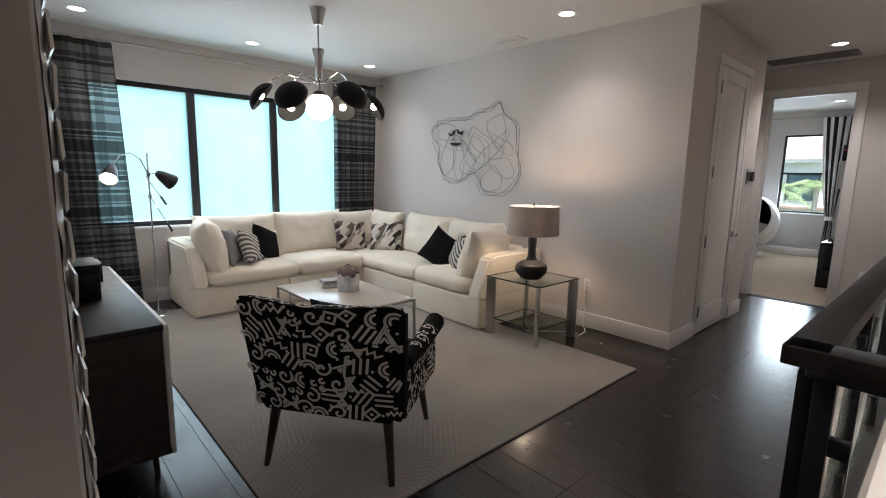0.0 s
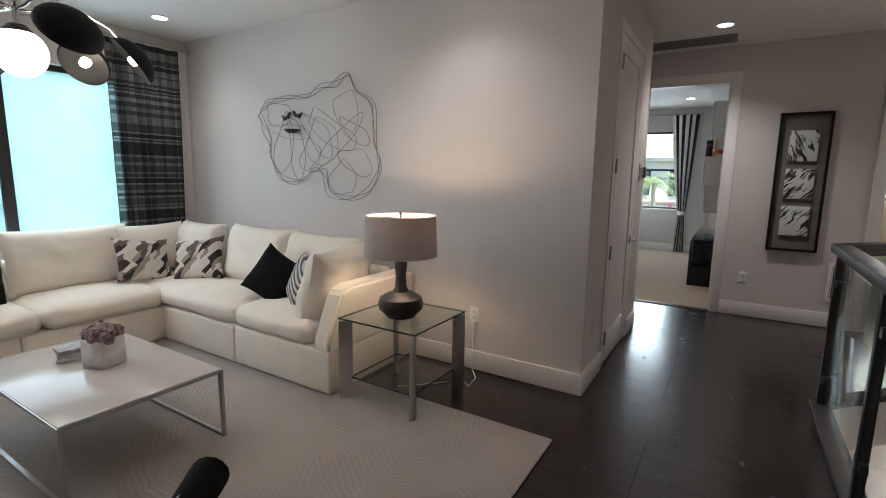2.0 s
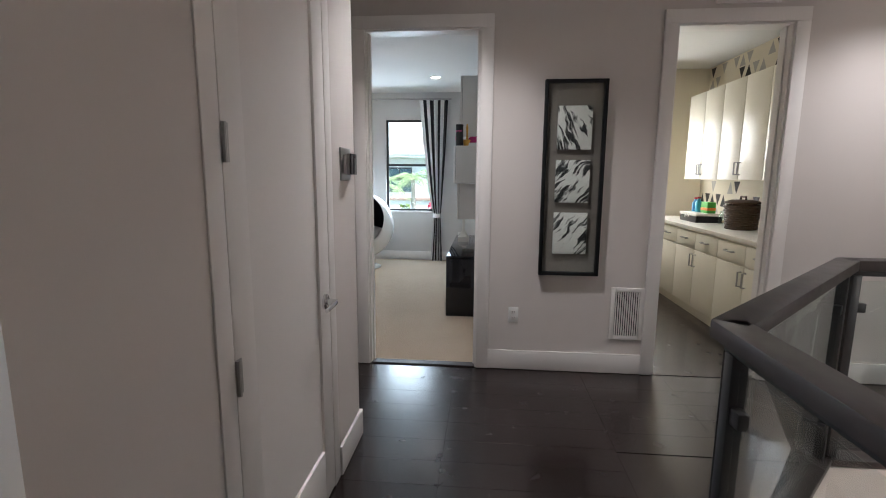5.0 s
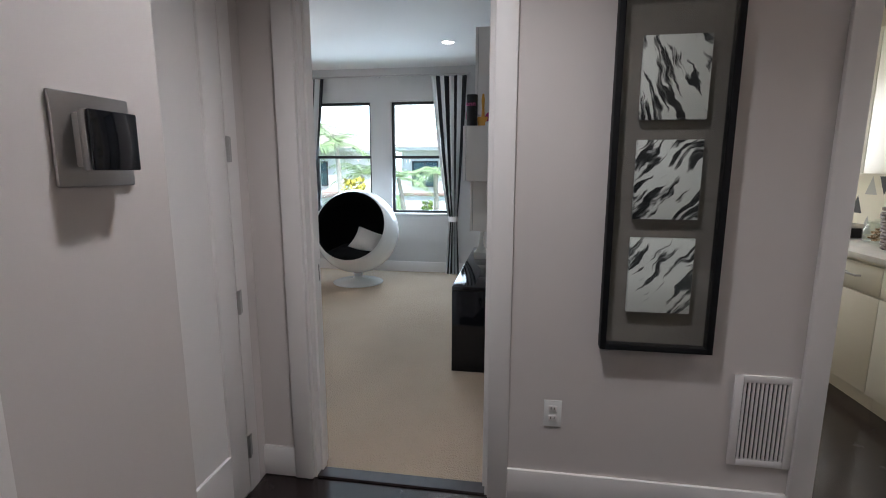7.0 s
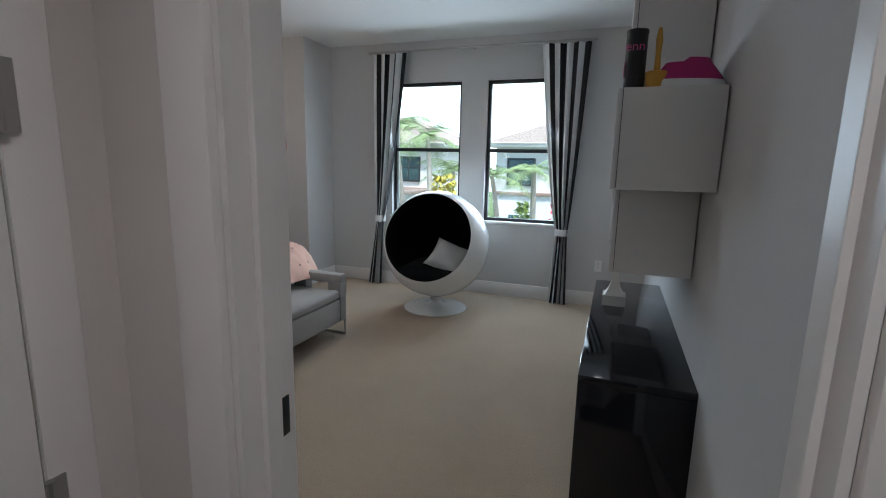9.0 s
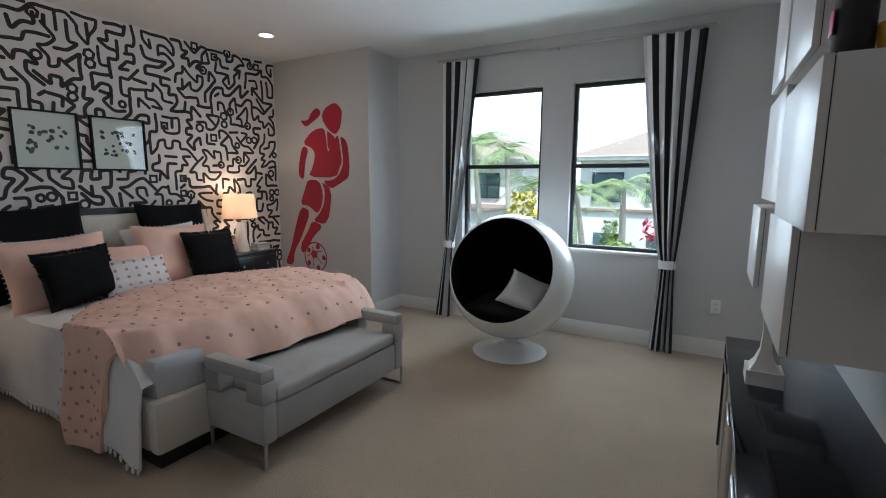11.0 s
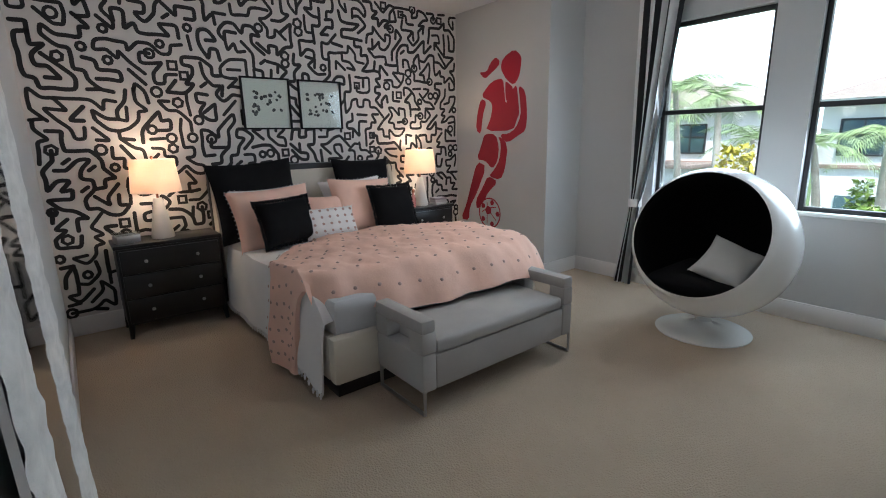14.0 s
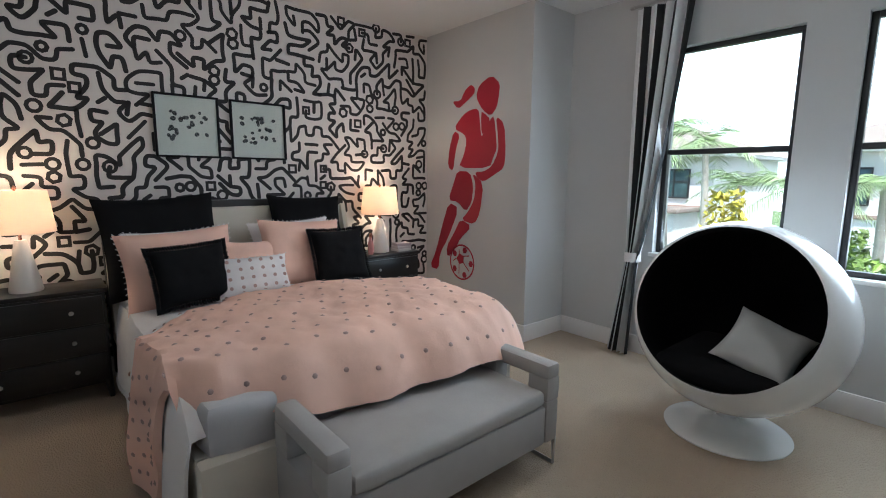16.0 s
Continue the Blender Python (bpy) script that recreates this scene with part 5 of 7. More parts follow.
def console():
    c = thing("console_cabinet", "dark veneer console cabinet with white front edge", "cabinet", pose(0.28, 3.06, 0))
    L, D = 1.62, 0.37
    part("top", box(D, L, 0.03, (0, 0, 0.745), 0.002), M_CONS, c)
    part("bottom", box(D, L, 0.03, (0, 0, 0.175), 0.002), M_CONS, c)
    for s in (-1, 1):
        part("side_panel", box(D - 0.01, 0.03, 0.54, (0, s * (L / 2 - 0.015), 0.46), 0.002), M_CONS, c)
    part("back_panel", box(0.015, L - 0.06, 0.54, (-D / 2 + 0.02, 0, 0.46)), M_CONS, c)
    for k in range(3):
        part("door", box(0.022, L / 3 - 0.006, 0.60, (D / 2 + 0.008, (k - 1) * L / 3, 0.455), 0.003), M_CABW, c, "white lacquered door front")
    for sx in (-1, 1):
        for sy in (-1, 1):
            part("leg", tube([(sx * 0.14, sy * 0.66, 0.16), (sx * 0.145, sy * 0.67, 0)], [0.017, 0.012], 10), M_BLACK, c)


console()
bust = lathe([(0, 0), (0.10, 0), (0.105, 0.02), (0.085, 0.05), (0.045, 0.09), (0.032, 0.15), (0.032, 0.24), (0, 0.25)], 28)


def lump(c, r, m=Matrix()):
    one = bmesh.new()
    bmesh.ops.create_uvsphere(one, u_segments=20, v_segments=14, radius=1)
    bmesh.ops.transform(one, matrix=Matrix.Translation(c) @ m @ Matrix.Diagonal((*r, 1)), verts=one.verts)
    return one


for c, rad, m in (((0.012, 0, 0.31), (0.056, 0.050, 0.088), pose(0, 0, 0, 0, 14)), ((-0.012, 0, 0.355), (0.070, 0.060, 0.058), Matrix()), ((-0.075, 0, 0.345), (0.040, 0.040, 0.036), Matrix()),
                  ((0.068, 0, 0.30), (0.012, 0.010, 0.024), pose(0, 0, 0, 0, -18)), ((0.045, 0, 0.235), (0.026, 0.024, 0.020), Matrix())):
    bust = merge(bust, lump(c, rad, m))
single("head_bust", bust, M_CERAM, "dark bronze long-necked head sculpture on a pale plinth", "sculpture", pose(0.185, 3.66, 0.90, 0, 0, -15))
single("plinth", box(0.18, 0.22, 0.14, (0, 0, 0.07), 0.004), M_NICKEL, "small grey block under a sculpture", "plinth", pose(0.185, 3.66, 0.76))
db = thing("black_box", "black storage box with a lid on the console", "box", pose(0.225, 3.00, 0.76))
part("body", box(0.20, 0.26, 0.13, (0, 0, 0.065), 0.004), M_BLACK, db)
part("lid", box(0.21, 0.27, 0.05, (0, 0, 0.157), 0.004), M_BLACK, db)
single("black_box", box(0.17, 0.20, 0.11, (0, 0, 0.055), 0.004), M_BLACK, "low black box on the console", "box", pose(0.30, 3.42, 0.76))
ds = thing("disc_sculpture", "silver disc sculpture on a black block", "sculpture", pose(0.145, 2.62, 0.76))
part("block", box(0.09, 0.09, 0.07, (0, 0, 0.035), 0.003), M_BLACK, ds)
part("stem", tube([(0, 0, 0.07), (0, 0, 0.12)], 0.008), M_CHROME, ds)
part("disc", lathe([(0, -0.008), (0.10, -0.006), (0.13, 0), (0.10, 0.006), (0, 0.008)], 36, (0, 0, 0.25), m=pose(0, 0, 0, 0, 90)), M_CHROME, ds, "hammered silver disc")


def mosaic_mirror(label, m, w, h, deep, rim):
    """A framed mirror, facing +x of its own, its foot at the origin."""
    f = thing("wall_mirror", label, "mirror", m)
    r = random.Random(3)
    back = part("back_board", box(0.012, w, h, (0.006, 0, h / 2)), M_TRIM, f)
    part("mirror_glass", box(0.004, w - 2 * rim + 0.02, h - 2 * rim + 0.02, (0.016, 0, h / 2)), M_MIRROR, f, "mirror glass")
    for name, a in (("frame_side", (-w / 2, -w / 2 + rim, 0, h)), ("frame_side", (w / 2 - rim, w / 2, 0, h)), ("frame_rail", (-w / 2 + rim, w / 2 - rim, 0, rim)), ("frame_rail", (-w / 2 + rim, w / 2 - rim, h - rim, h))):
        ny, nz = max(1, int((a[1] - a[0]) / 0.03)), max(1, int((a[3] - a[2]) / 0.03))

        def surf(u, v):
            y, z = a[0] + (a[1] - a[0]) * u, a[2] + (a[3] - a[2]) * v
            lip = math.sin(math.pi * (u if a[1] - a[0] < a[3] - a[2] else v))
            return Vector((0.014 + deep * lip ** 0.5 + 0.35 * deep * noise.noise(Vector((y * 22, z * 22, 1.0))), y, z))
        part(name, sheet(max(6, ny * 2), max(6, nz * 2), surf), M_CARVED, f, "white carved frame")
    return f


def mosaic_tiles(mirror, w, h, rim, size):
    """Triangular shell tiles with open joints over the frame of a mirror."""
    tri = bmesh.new()
    a = [tri.verts.new((x, y * size, z * size)) for x, y, z in ((0, -0.44, -0.40), (0, 0.44, -0.40), (0, 0, 0.44))]
    b = [tri.verts.new((0.005, y * size * 0.84, z * size * 0.84)) for y, z in ((-0.44, -0.40), (0.44, -0.40), (0, 0.44))]
    tri.faces.new(b)
    for k in range(3):
        tri.faces.new((a[k], a[(k + 1) % 3], b[(k + 1) % 3], b[k]))
    bmesh.ops.recalc_face_normals(tri, faces=tri.faces)
    me = bpy.data.meshes.new("mosaic_tile")
    tri.to_mesh(me)
    tri.free()
    me.materials.append(M_WHITECER)
    for i in range(int(2 * w / size)):
        for j in range(int(h / size)):
            y, z = -w / 2 + (i + 0.75) * size / 2, (j + 0.5) * size
            if abs(y) > w / 2 - 0.03 or (abs(y) < w / 2 - rim and rim < z < h - rim):
                continue
            t = new("mosaic_tile", me)
            t.parent = mirror
            t.matrix_local = Matrix.Translation((0.027, y, z)) @ (pose(0, 0, 0, 180) if (i + j) % 2 else Matrix())


M_CARVED = plain("white_carved_shell", (0.72, 0.70, 0.67), 0.45, vary=0.12, scale=25, grain=45, bump=0.5, dist=0.01)
wall_mirror = mosaic_mirror("large wall mirror with a white mosaic shell frame", pose(0.076, 1.32, 0.40), 0.62, 2.1, 0.012, 0.25)
mosaic_tiles(wall_mirror, 0.62, 2.1, 0.25, 0.085)

# ---- bedroom ----
def maze(bm, width, height, put, seed, g=0.0685, lw=0.0268):
    """Black wandering strokes that fill a wall: short self-avoiding walks on a jittered lattice, with turns and branches."""
    r = random.Random(seed)
    nx, ny = int(width / g), int(height / g)
    used = set()
    jit = {(i, j): Vector(((i + 0.5 + r.uniform(-0.13, 0.13)) * width / nx, (j + 0.5 + r.uniform(-0.13, 0.13)) * height / ny)) for i in range(nx) for j in range(ny)}
    order = list(jit)
    r.shuffle(order)
    cross = set()
    for p in [q for q in order if r.random() < 0.045]:
        # small closed rings and squares
        used.add(p)
        n, c, q = r.choice(((10, 0.0, 1.0), (10, 0.0, 1.0), (4, 0.785, 1.15), (6, 0.3, 1.05))), jit[p], r.uniform(0.030, 0.036)
        ribbon(bm, [(c.x + q * n[2] * math.cos(n[1] + k * 6.2832 / n[0]), c.y + q * n[2] * math.sin(n[1] + k * 6.2832 / n[0])) for k in range(n[0])], lw * 0.8, put, True)
    for start in order:
        if start in used:
            continue
        path, d = [start], r.choice(((1, 0), (0, 1), (-1, 0), (0, -1)))
        used.add(start)
        for _ in range(r.randint(5, 16)):
            opts = []
            for dd in ((1, 0), (0, 1), (-1, 0), (0, -1), (1, 1), (-1, 1), (1, -1), (-1, -1)):
                if dd[0] == -d[0] and dd[1] == -d[1]:
                    continue
                q = (path[-1][0] + dd[0], path[-1][1] + dd[1])
                if q not in jit or q in used:
                    continue
                if dd[0] and dd[1]:
                    key = (min(path[-1][0], q[0]), min(path[-1][1], q[1]))
                    if key in cross:
                        continue
                opts.append((dd, q, 0.8 if dd[0] and dd[1] else 2.6 if dd != d else 1.5))
            if not opts:
                break
            dd, q, _ = r.choices(opts, [o[2] for o in opts])[0]
            if dd[0] and dd[1]:
                cross.add((min(path[-1][0], q[0]), min(path[-1][1], q[1])))
            used.add(q)
            path.append(q)
            d = dd
        pts = [jit[p] for p in path]
        # most strokes grow out of a neighbour
        near = [q for q in ((path[0][0] + i, path[0][1] + j) for i, j in ((1, 0), (0, 1), (-1, 0), (0, -1))) if q in used and q not in path]
        if near and r.random() < 0.6:
            pts.insert(0, pts[0].lerp(jit[r.choice(near)], 0.8))
        if len(pts) == 1:
            if r.random() < 0.55:
                c = pts[0]
                ribbon(bm, [(c.x + 0.026 * math.cos(k * 0.785), c.y + 0.026 * math.sin(k * 0.785)) for k in range(8)], lw * 0.85, put, True)
            else:
                ribbon(bm, [(pts[0].x - 0.02, pts[0].y - 0.015), (pts[0].x + 0.02, pts[0].y + 0.015)], lw, put)
            continue
        # corners rounded a little
        out = [pts[0] + (pts[0] - pts[1]) * 0.22]
        for a, b, c in zip(pts, pts[1:], pts[2:]):
            e = r.choice((0.2, 0.36, 0.42))
            p, q = b.lerp(a, e), b.lerp(c, e)
            out += [p.lerp(b, t).lerp(b.lerp(q, t), t) for t in (0.0, 0.3, 0.5, 0.7, 1.0)]
        out.append(pts[-1] + (pts[-1] - pts[-2]) * 0.22)
        out = [Vector((min(max(p.x, 0.012), width - 0.012), min(max(p.y, 0.012), height - 0.012))) for p in out]
        ribbon(bm, out, lw * r.uniform(0.9, 1.1), put)


ink = bmesh.new()
maze(ink, 3.80, CEIL - 0.145, axis_put((6.93, 5.7485, 0.145), (1, 0, 0), (0, 0, 1)), 12)
build("wallpaper_print", ink, M_INK, "black maze-like line figures printed on the wallpaper", "wallpaper")


def picture(name, label, m, w, h, fw, frame_mat, deep=0.03):
    """A framed picture facing -y of its own."""
    p = thing(name, label, "picture", m)
    for a in ((-w / 2, -w / 2 + fw, -h / 2, h / 2), (w / 2 - fw, w / 2, -h / 2, h / 2), (-w / 2 + fw, w / 2 - fw, -h / 2, -h / 2 + fw), (-w / 2 + fw, w / 2 - fw, h / 2 - fw, h / 2)):
        part("frame", span(a[0], a[1], -deep, 0, a[2], a[3], 0.002), frame_mat, p, "thin dark frame")
    return p


M_MAT = plain("white_mat_board", (0.74, 0.72, 0.68), 0.7, vary=0.02)
M_SMOKE = plain("grey_ink_wash", (0.055, 0.055, 0.060), 0.7, vary=0.5, scale=25, bump=0)
for k, x0 in enumerate((8.345, 8.845)):
    p = picture("framed_print", "black-framed print of scattered dark petals", pose(x0 + 0.21, 5.748, 1.722), 0.42, 0.435, 0.014, M_MATTBLK)
    part("sheet", box(0.392, 0.004, 0.407, (0, -0.008, 0)), M_MAT, p, "white paper")
    rr = random.Random(31 + k)
    spots = bmesh.new()
    for q in range(24):
        cx, cz, s, a = rr.uniform(-0.125, 0.125), rr.uniform(-0.09, 0.10) , rr.uniform(0.012, 0.021), rr.uniform(0, 3)
        ring = [(cx + s * math.cos(t) * math.cos(a) - 0.8 * s * math.sin(t) * math.sin(a), cz + s * math.cos(t) * math.sin(a) + 0.8 * s * math.sin(t) * math.cos(a)) for t in [j * 0.7 for j in range(9)]]
        spots.faces.new([spots.verts.new((x, -0.0108 - 0.00005 * q, z)) for x, z in ring])
    part("petals", spots, M_SMOKE, p, "dark ink petals", False)
    g = part("glass", box(0.392, 0.002, 0.407, (0, -0.018, 0)), M_GLASS, p)
    g.visible_shadow = False


def bed():
    b = thing("bed", "upholstered bed with cream headboard in a dark wood frame", "bed", pose(8.86, 4.6, 0))
    ox, oy = 8.86, 4.6

    def sp(name, x0, x1, y0, y1, z0, z1, mat, r=0.01, label=""):
        return part(name, span(x0 - ox, x1 - ox, y0 - oy, y1 - oy, z0, z1, r, 2), mat, b, label)
    M_HEAD = fabric("cream_upholstery", (0.62, 0.57, 0.49), 400, 0.03, 0.2)
    sp("headboard_frame", 7.99, 9.73, 5.66, 5.735, 0.05, 1.20, M_EBONY, 0.01, "dark wood headboard frame")
    sp("headboard_panel", 8.05, 9.67, 5.61, 5.66, 0.30, 1.15, M_HEAD, 0.02, "cream upholstered panel")
    for s in (-1, 1):
        one = prism([(0, 0.30), (0, 1.14), (0.03, 1.15), (0.20, 0.52), (0.20, 0.30)], -0.02, 0.02)
        bmesh.ops.transform(one, matrix=Matrix(((0, 0, 1, s * 0.845), (-1, 0, 0, 5.66 - oy), (0, 1, 0, 0), (0, 0, 0, 1))), verts=one.verts)
        part("headboard_wing", one, M_HEAD, b, "cream upholstered wing")
    sp("foot_panel", 8.05, 9.67, 3.62, 3.70, 0.09, 0.36, M_HEAD, 0.02, "cream upholstered foot panel")
    for x in (8.05, 9.61):
        sp("side_panel", x, x + 0.06, 3.70, 5.61, 0.09, 0.36, M_HEAD, 0.02)
    sp("plinth", 8.08, 9.64, 3.66, 5.6, 0.0, 0.09, M_EBONY, 0.004, "dark recessed plinth")
    part("mattress", soft(1.56, 1.96, 0.26, (0, 4.64 - oy, 0.44), 2, 0.07, 0.01), M_GREYW, b, "pale grey covered mattress")


M_GREYW = fabric("pale_grey_cotton", (0.52, 0.51, 0.52), 420, 0.04, 0.2)
bed()


def spread(name, label, mat, y0, y1, x0, x1, drop_l, drop_r, z, seed, puff, wav, material_dots=None, foot=0.0):
    """Bed linen lying over the mattress and falling at its sides. drop: how far down, foot: fall at the foot end."""
    t = thing(name, label, "bedding", pose(8.86, 4.6, 0))
    ox, oy, half = 8.86, 4.6, 0.80
    off = Vector((seed * 3.3, 1.7 * seed, 0))

    def f(u, v):
        s = x0 + (x1 - x0) * u - ox
        y = y0 + (y1 - y0) * v
        e = abs(s) - half
        zz = z + puff * (1 - min(1, abs(s) / half) ** 4) * math.sin(math.pi * min(1, max(0, v * 0.9 + 0.05))) ** 0.5
        x = s
        if e > 0:
            k = min(e, 0.06)
            x = math.copysign(half + 0.035 * (1 - math.exp(-e * 14)) + 0.05 * e, s)
            zz = z - max(0, e - 0.02) * 0.97 - k * 0.3
            x += math.copysign(wav * 0.9 * math.sin(y * 13 + seed) * min(1, e * 4) + 0.012, s)
        q = Vector((x * 2.2, y * 2.2, zz)) + off
        w = noise.fractal(q * 1.2, 0.9, 2.0, 4)
        zz += wav * w + 0.35 * wav * math.sin((s * 0.7 + y) * 16 + 3 * w)
        if e > 0:
            x += wav * 0.5 * w
        if foot and v < 0.10:
            zz -= foot * (1 - v / 0.10) ** 1.6
        return Vector((x, y - oy, max(zz, 0.03)))
    part("cloth", sheet(90, 60, f, 0.012), mat, t)
    return t, f


cov, fc = spread("coverlet", "white cotton coverlet with tassel trim on the bed", M_WHITECLOTH, 3.70, 5.50, 8.86 - 1.31, 8.86 + 1.31, 0.45, 0.45, 0.590, 1, 0.012, 0.010, None, 0.16)
tas = bmesh.new()
for k in range(44):
    v = k / 43
    p = fc(0.0, v)
    tas = tube([p + Vector((0, 0, 0.012)), p + Vector((-0.002, 0, -0.004)), p + Vector((-0.003, 0.002, -0.03))], [0.003, 0.009, 0.004], 6, tas)
part("tassel_trim", tas, M_WHITECLOTH, cov, "row of small white tassels")


def duvet():
    t = thing("duvet", "blush pink duvet with small woven dots thrown across the bed", "duvet", pose(8.86, 4.6, 0))
    ox, oy = 8.86, 4.6
    NU, NV = 110, 64

    def f(u, v, lift=0.0):
        # u runs from the near hanging corner to the far edge, v from the foot end towards the head
        s = -1.30 + 2.20 * u
        head = float(np.interp(s, (-1.22, -0.90, -0.80, -0.62, -0.2, 0.2, 0.57, 0.9), (4.22, 4.26, 4.45, 4.72, 4.94, 4.93, 4.82, 4.56))) + 0.02 * math.sin(s * 14)
        footy = float(np.interp(s, (-1.22, -0.90, -0.70, -0.2, 0.45, 0.76, 0.9), (3.95, 3.87, 3.70, 3.54, 3.46, 3.52, 3.60))) + 0.015 * math.sin(s * 19)
        y = footy + (head - footy) * v
        half = 0.84
        e = -s - half
        edge = min(1.0, v * 7) * min(1.0, (1 - v) * 7)
        hump = 0.07 * edge ** 0.5 + 0.07 * math.sin(math.pi * v) * (0.2 + 0.8 * u)
        zz = 0.600 + hump
        x = s
        if e > 0:
            x = -half - 0.05 * (1 - math.exp(-e * 14)) - 0.06 * e - 0.02 * edge
            x -= 0.030 * math.sin(y * 15 + 1) * min(1, e * 3)
            zz = 0.600 + hump * math.exp(-e * 8) - max(0.0, e - 0.02) * 1.25
            y += 0.05 * e
        far = s - 0.74
        if far > 0:
            zz -= far * 0.75
        q = Vector((x * 2.0, y * 2.0, zz * 2)) + Vector((9.1, 2.2, 0))
        w = noise.fractal(q * 1.5, 0.8, 2.1, 5)
        w2 = math.sin(9 * (y * 1.2 + 0.5 * s) + 4 * noise.noise(q))
        zz += 0.016 * w + 0.006 * w2 + 0.012 * abs(noise.noise(q * 4.5)) + 0.004 * noise.noise(q * 14)
        if e > 0:
            x += 0.014 * w2
        if e <= 0:
            zz -= 0.7 * max(0.0, 3.66 - y) * min(1.0, max(0.0, 0.1 - s))
        if v < 0.12 and e <= 0:
            zz -= 0.13 * (1 - v / 0.12) ** 1.5
        n = Vector((0, 0, 1)) if e <= 0.03 else Vector((-1, 0, 0.1))
        return Vector((x, y - oy, max(zz, 0.05))) + n * lift
    part("cloth", sheet(NU, NV, f, 0.03), M_PINK, t)
    dots = bmesh.new()
    r = random.Random(2)
    for i in range(17):
        for j in range(11):
            u = (i + 0.5 + (0.5 if j % 2 else 0)) / 17.5 + r.uniform(-0.004, 0.004)
            v = (j + 0.5) / 11
            if u > 0.985:
                continue
            c = f(u, v, 0.004)
            a, b = f(u + 0.01, v, 0.004) - c, f(u, v + 0.012, 0.004) - c
            nn = a.cross(b).normalized()
            if nn.z < -0.2 or (nn.z < 0.3 and nn.x > 0):
                nn = -nn
            a = a.normalized()
            b = nn.cross(a)
            vs = [dots.verts.new(c + nn * 0.004 + a * 0.0118 * math.cos(q) + b * 0.0118 * math.sin(q)) for q in [k * 1.047 for k in range(6)]]
            top = dots.verts.new(c + nn * 0.010)
            for k in range(6):
                dots.faces.new((vs[k], vs[(k + 1) % 6], top))
    part("woven_dots", dots, M_DUSTY, t, "small raised dusty dots")


duvet()


def bed_pillow(mat, w, h, d, x, y, z, rz, tilt, spin, label, trim=None):
    t = thing("bed_pillow", label, "pillow", pose(x, y, z, 0, 0, rz) @ pose(0, 0, 0, tilt, 0, 0) @ pose(0, 0, 0, 0, spin, 0))
    part("cover", pillow(w, h, d, int(x * 13) % 7, 24, 0.08, 0.012), mat, t)
    if trim:
        r = random.Random(int(x * 100))
        bm = None
        n = int(2 * (w + h) / trim[1])
        for k in range(n):
            q = k / n * 2 * (w + h)
            if q < w:
                p = (-w / 2 + q, -h / 2)
            elif q < w + h:
                p = (w / 2, -h / 2 + q - w)
            elif q < 2 * w + h:
                p = (w / 2 - (q - w - h), h / 2)
            else:
                p = (-w / 2, h / 2 - (q - 2 * w - h))
            o = Vector((p[0], 0, p[1]))
            uu, vv = 2 * p[0] / w, 2 * p[1] / h
            o.x *= 1 - 0.08 * (1 - vv * vv)
            o.z *= 1 - 0.08 * (1 - uu * uu)
            d2 = Vector((p[0] / w, r.uniform(-0.25, 0.25), p[1] / h)).normalized()
            bm = tube([o, o + d2 * trim[2] * 0.5, o + d2 * trim[2]], [trim[2] * 0.18, trim[2] * 0.30, trim[2] * 0.12], 5, bm)
        part("trim", bm, trim[0], t, "tufted edge trim")
    return t


bed_pillow(M_BLKCLOTH, 0.70, 0.66, 0.16, 8.30, 5.44, 0.93, 0, -16, -3, "large black square pillow against the headboard")
bed_pillow(M_BLKCLOTH, 0.60, 0.62, 0.16, 9.31, 5.46, 0.93, 0, -16, 2, "large black square pillow against the headboard")
bed_pillow(M_WHITECLOTH, 0.62, 0.46, 0.16, 9.13, 5.31, 0.84, 0, -22, -2, "white pillow behind a blush pillow", (M_WHITECLOTH, 0.034, 0.012))
bed_pillow(M_WHITECLOTH, 0.62, 0.46, 0.14, 8.38, 5.31, 0.82, 0, -22, -2, "white pillow behind a blush pillow", (M_WHITECLOTH, 0.034, 0.012))
bed_pillow(M_PINK, 0.66, 0.50, 0.18, 8.35, 5.20, 0.81, 0, -24, -3, "blush pink pillow with white tufted trim", (M_WHITECLOTH, 0.034, 0.013))
bed_pillow(M_PINK, 0.62, 0.50, 0.18, 9.15, 5.20, 0.83, 0, -22, 3, "blush pink pillow with white tufted trim", (M_WHITECLOTH, 0.034, 0.013))
bed_pillow(M_PINK, 0.38, 0.36, 0.14, 8.74, 5.14, 0.78, 0, -24, 3, "small blush pink pillow")
bed_pillow(M_BLKCLOTH, 0.42, 0.35, 0.15, 8.36, 4.97, 0.80, 4, -24, -3, "black pillow with a fringed edge", (M_BLKCLOTH, 0.014, 0.030))
bed_pillow(M_BLKCLOTH, 0.40, 0.39, 0.15, 9.34, 5.0, 0.815, -4, -24, 0, "black square pillow with a fringed edge", (M_BLKCLOTH, 0.014, 0.028))
lum = bed_pillow(M_WHITECLOTH, 0.46, 0.26, 0.13, 8.71, 4.96, 0.75, 2, -26, 1, "white lumbar pillow with dusty woven dots", (M_WHITECLOTH, 0.04, 0.010))
ld = bmesh.new()
for i in range(6):
    for j in range(4):
        x, z = (i + 0.5 - 3) * 0.068, (j + 0.5 - 2) * 0.056
        u, v = x / 0.23, z / 0.13
        y = -((1 - u ** 4) * (1 - v ** 4)) ** 0.6 * 0.07 - 0.009
        disc2(ld, x, z, 0.012, 0.012, lambda a, b, y=y: Vector((a, y, b)), 8)
part("woven_dots", ld, M_DUSTY, lum, "woven dusty dots", False)


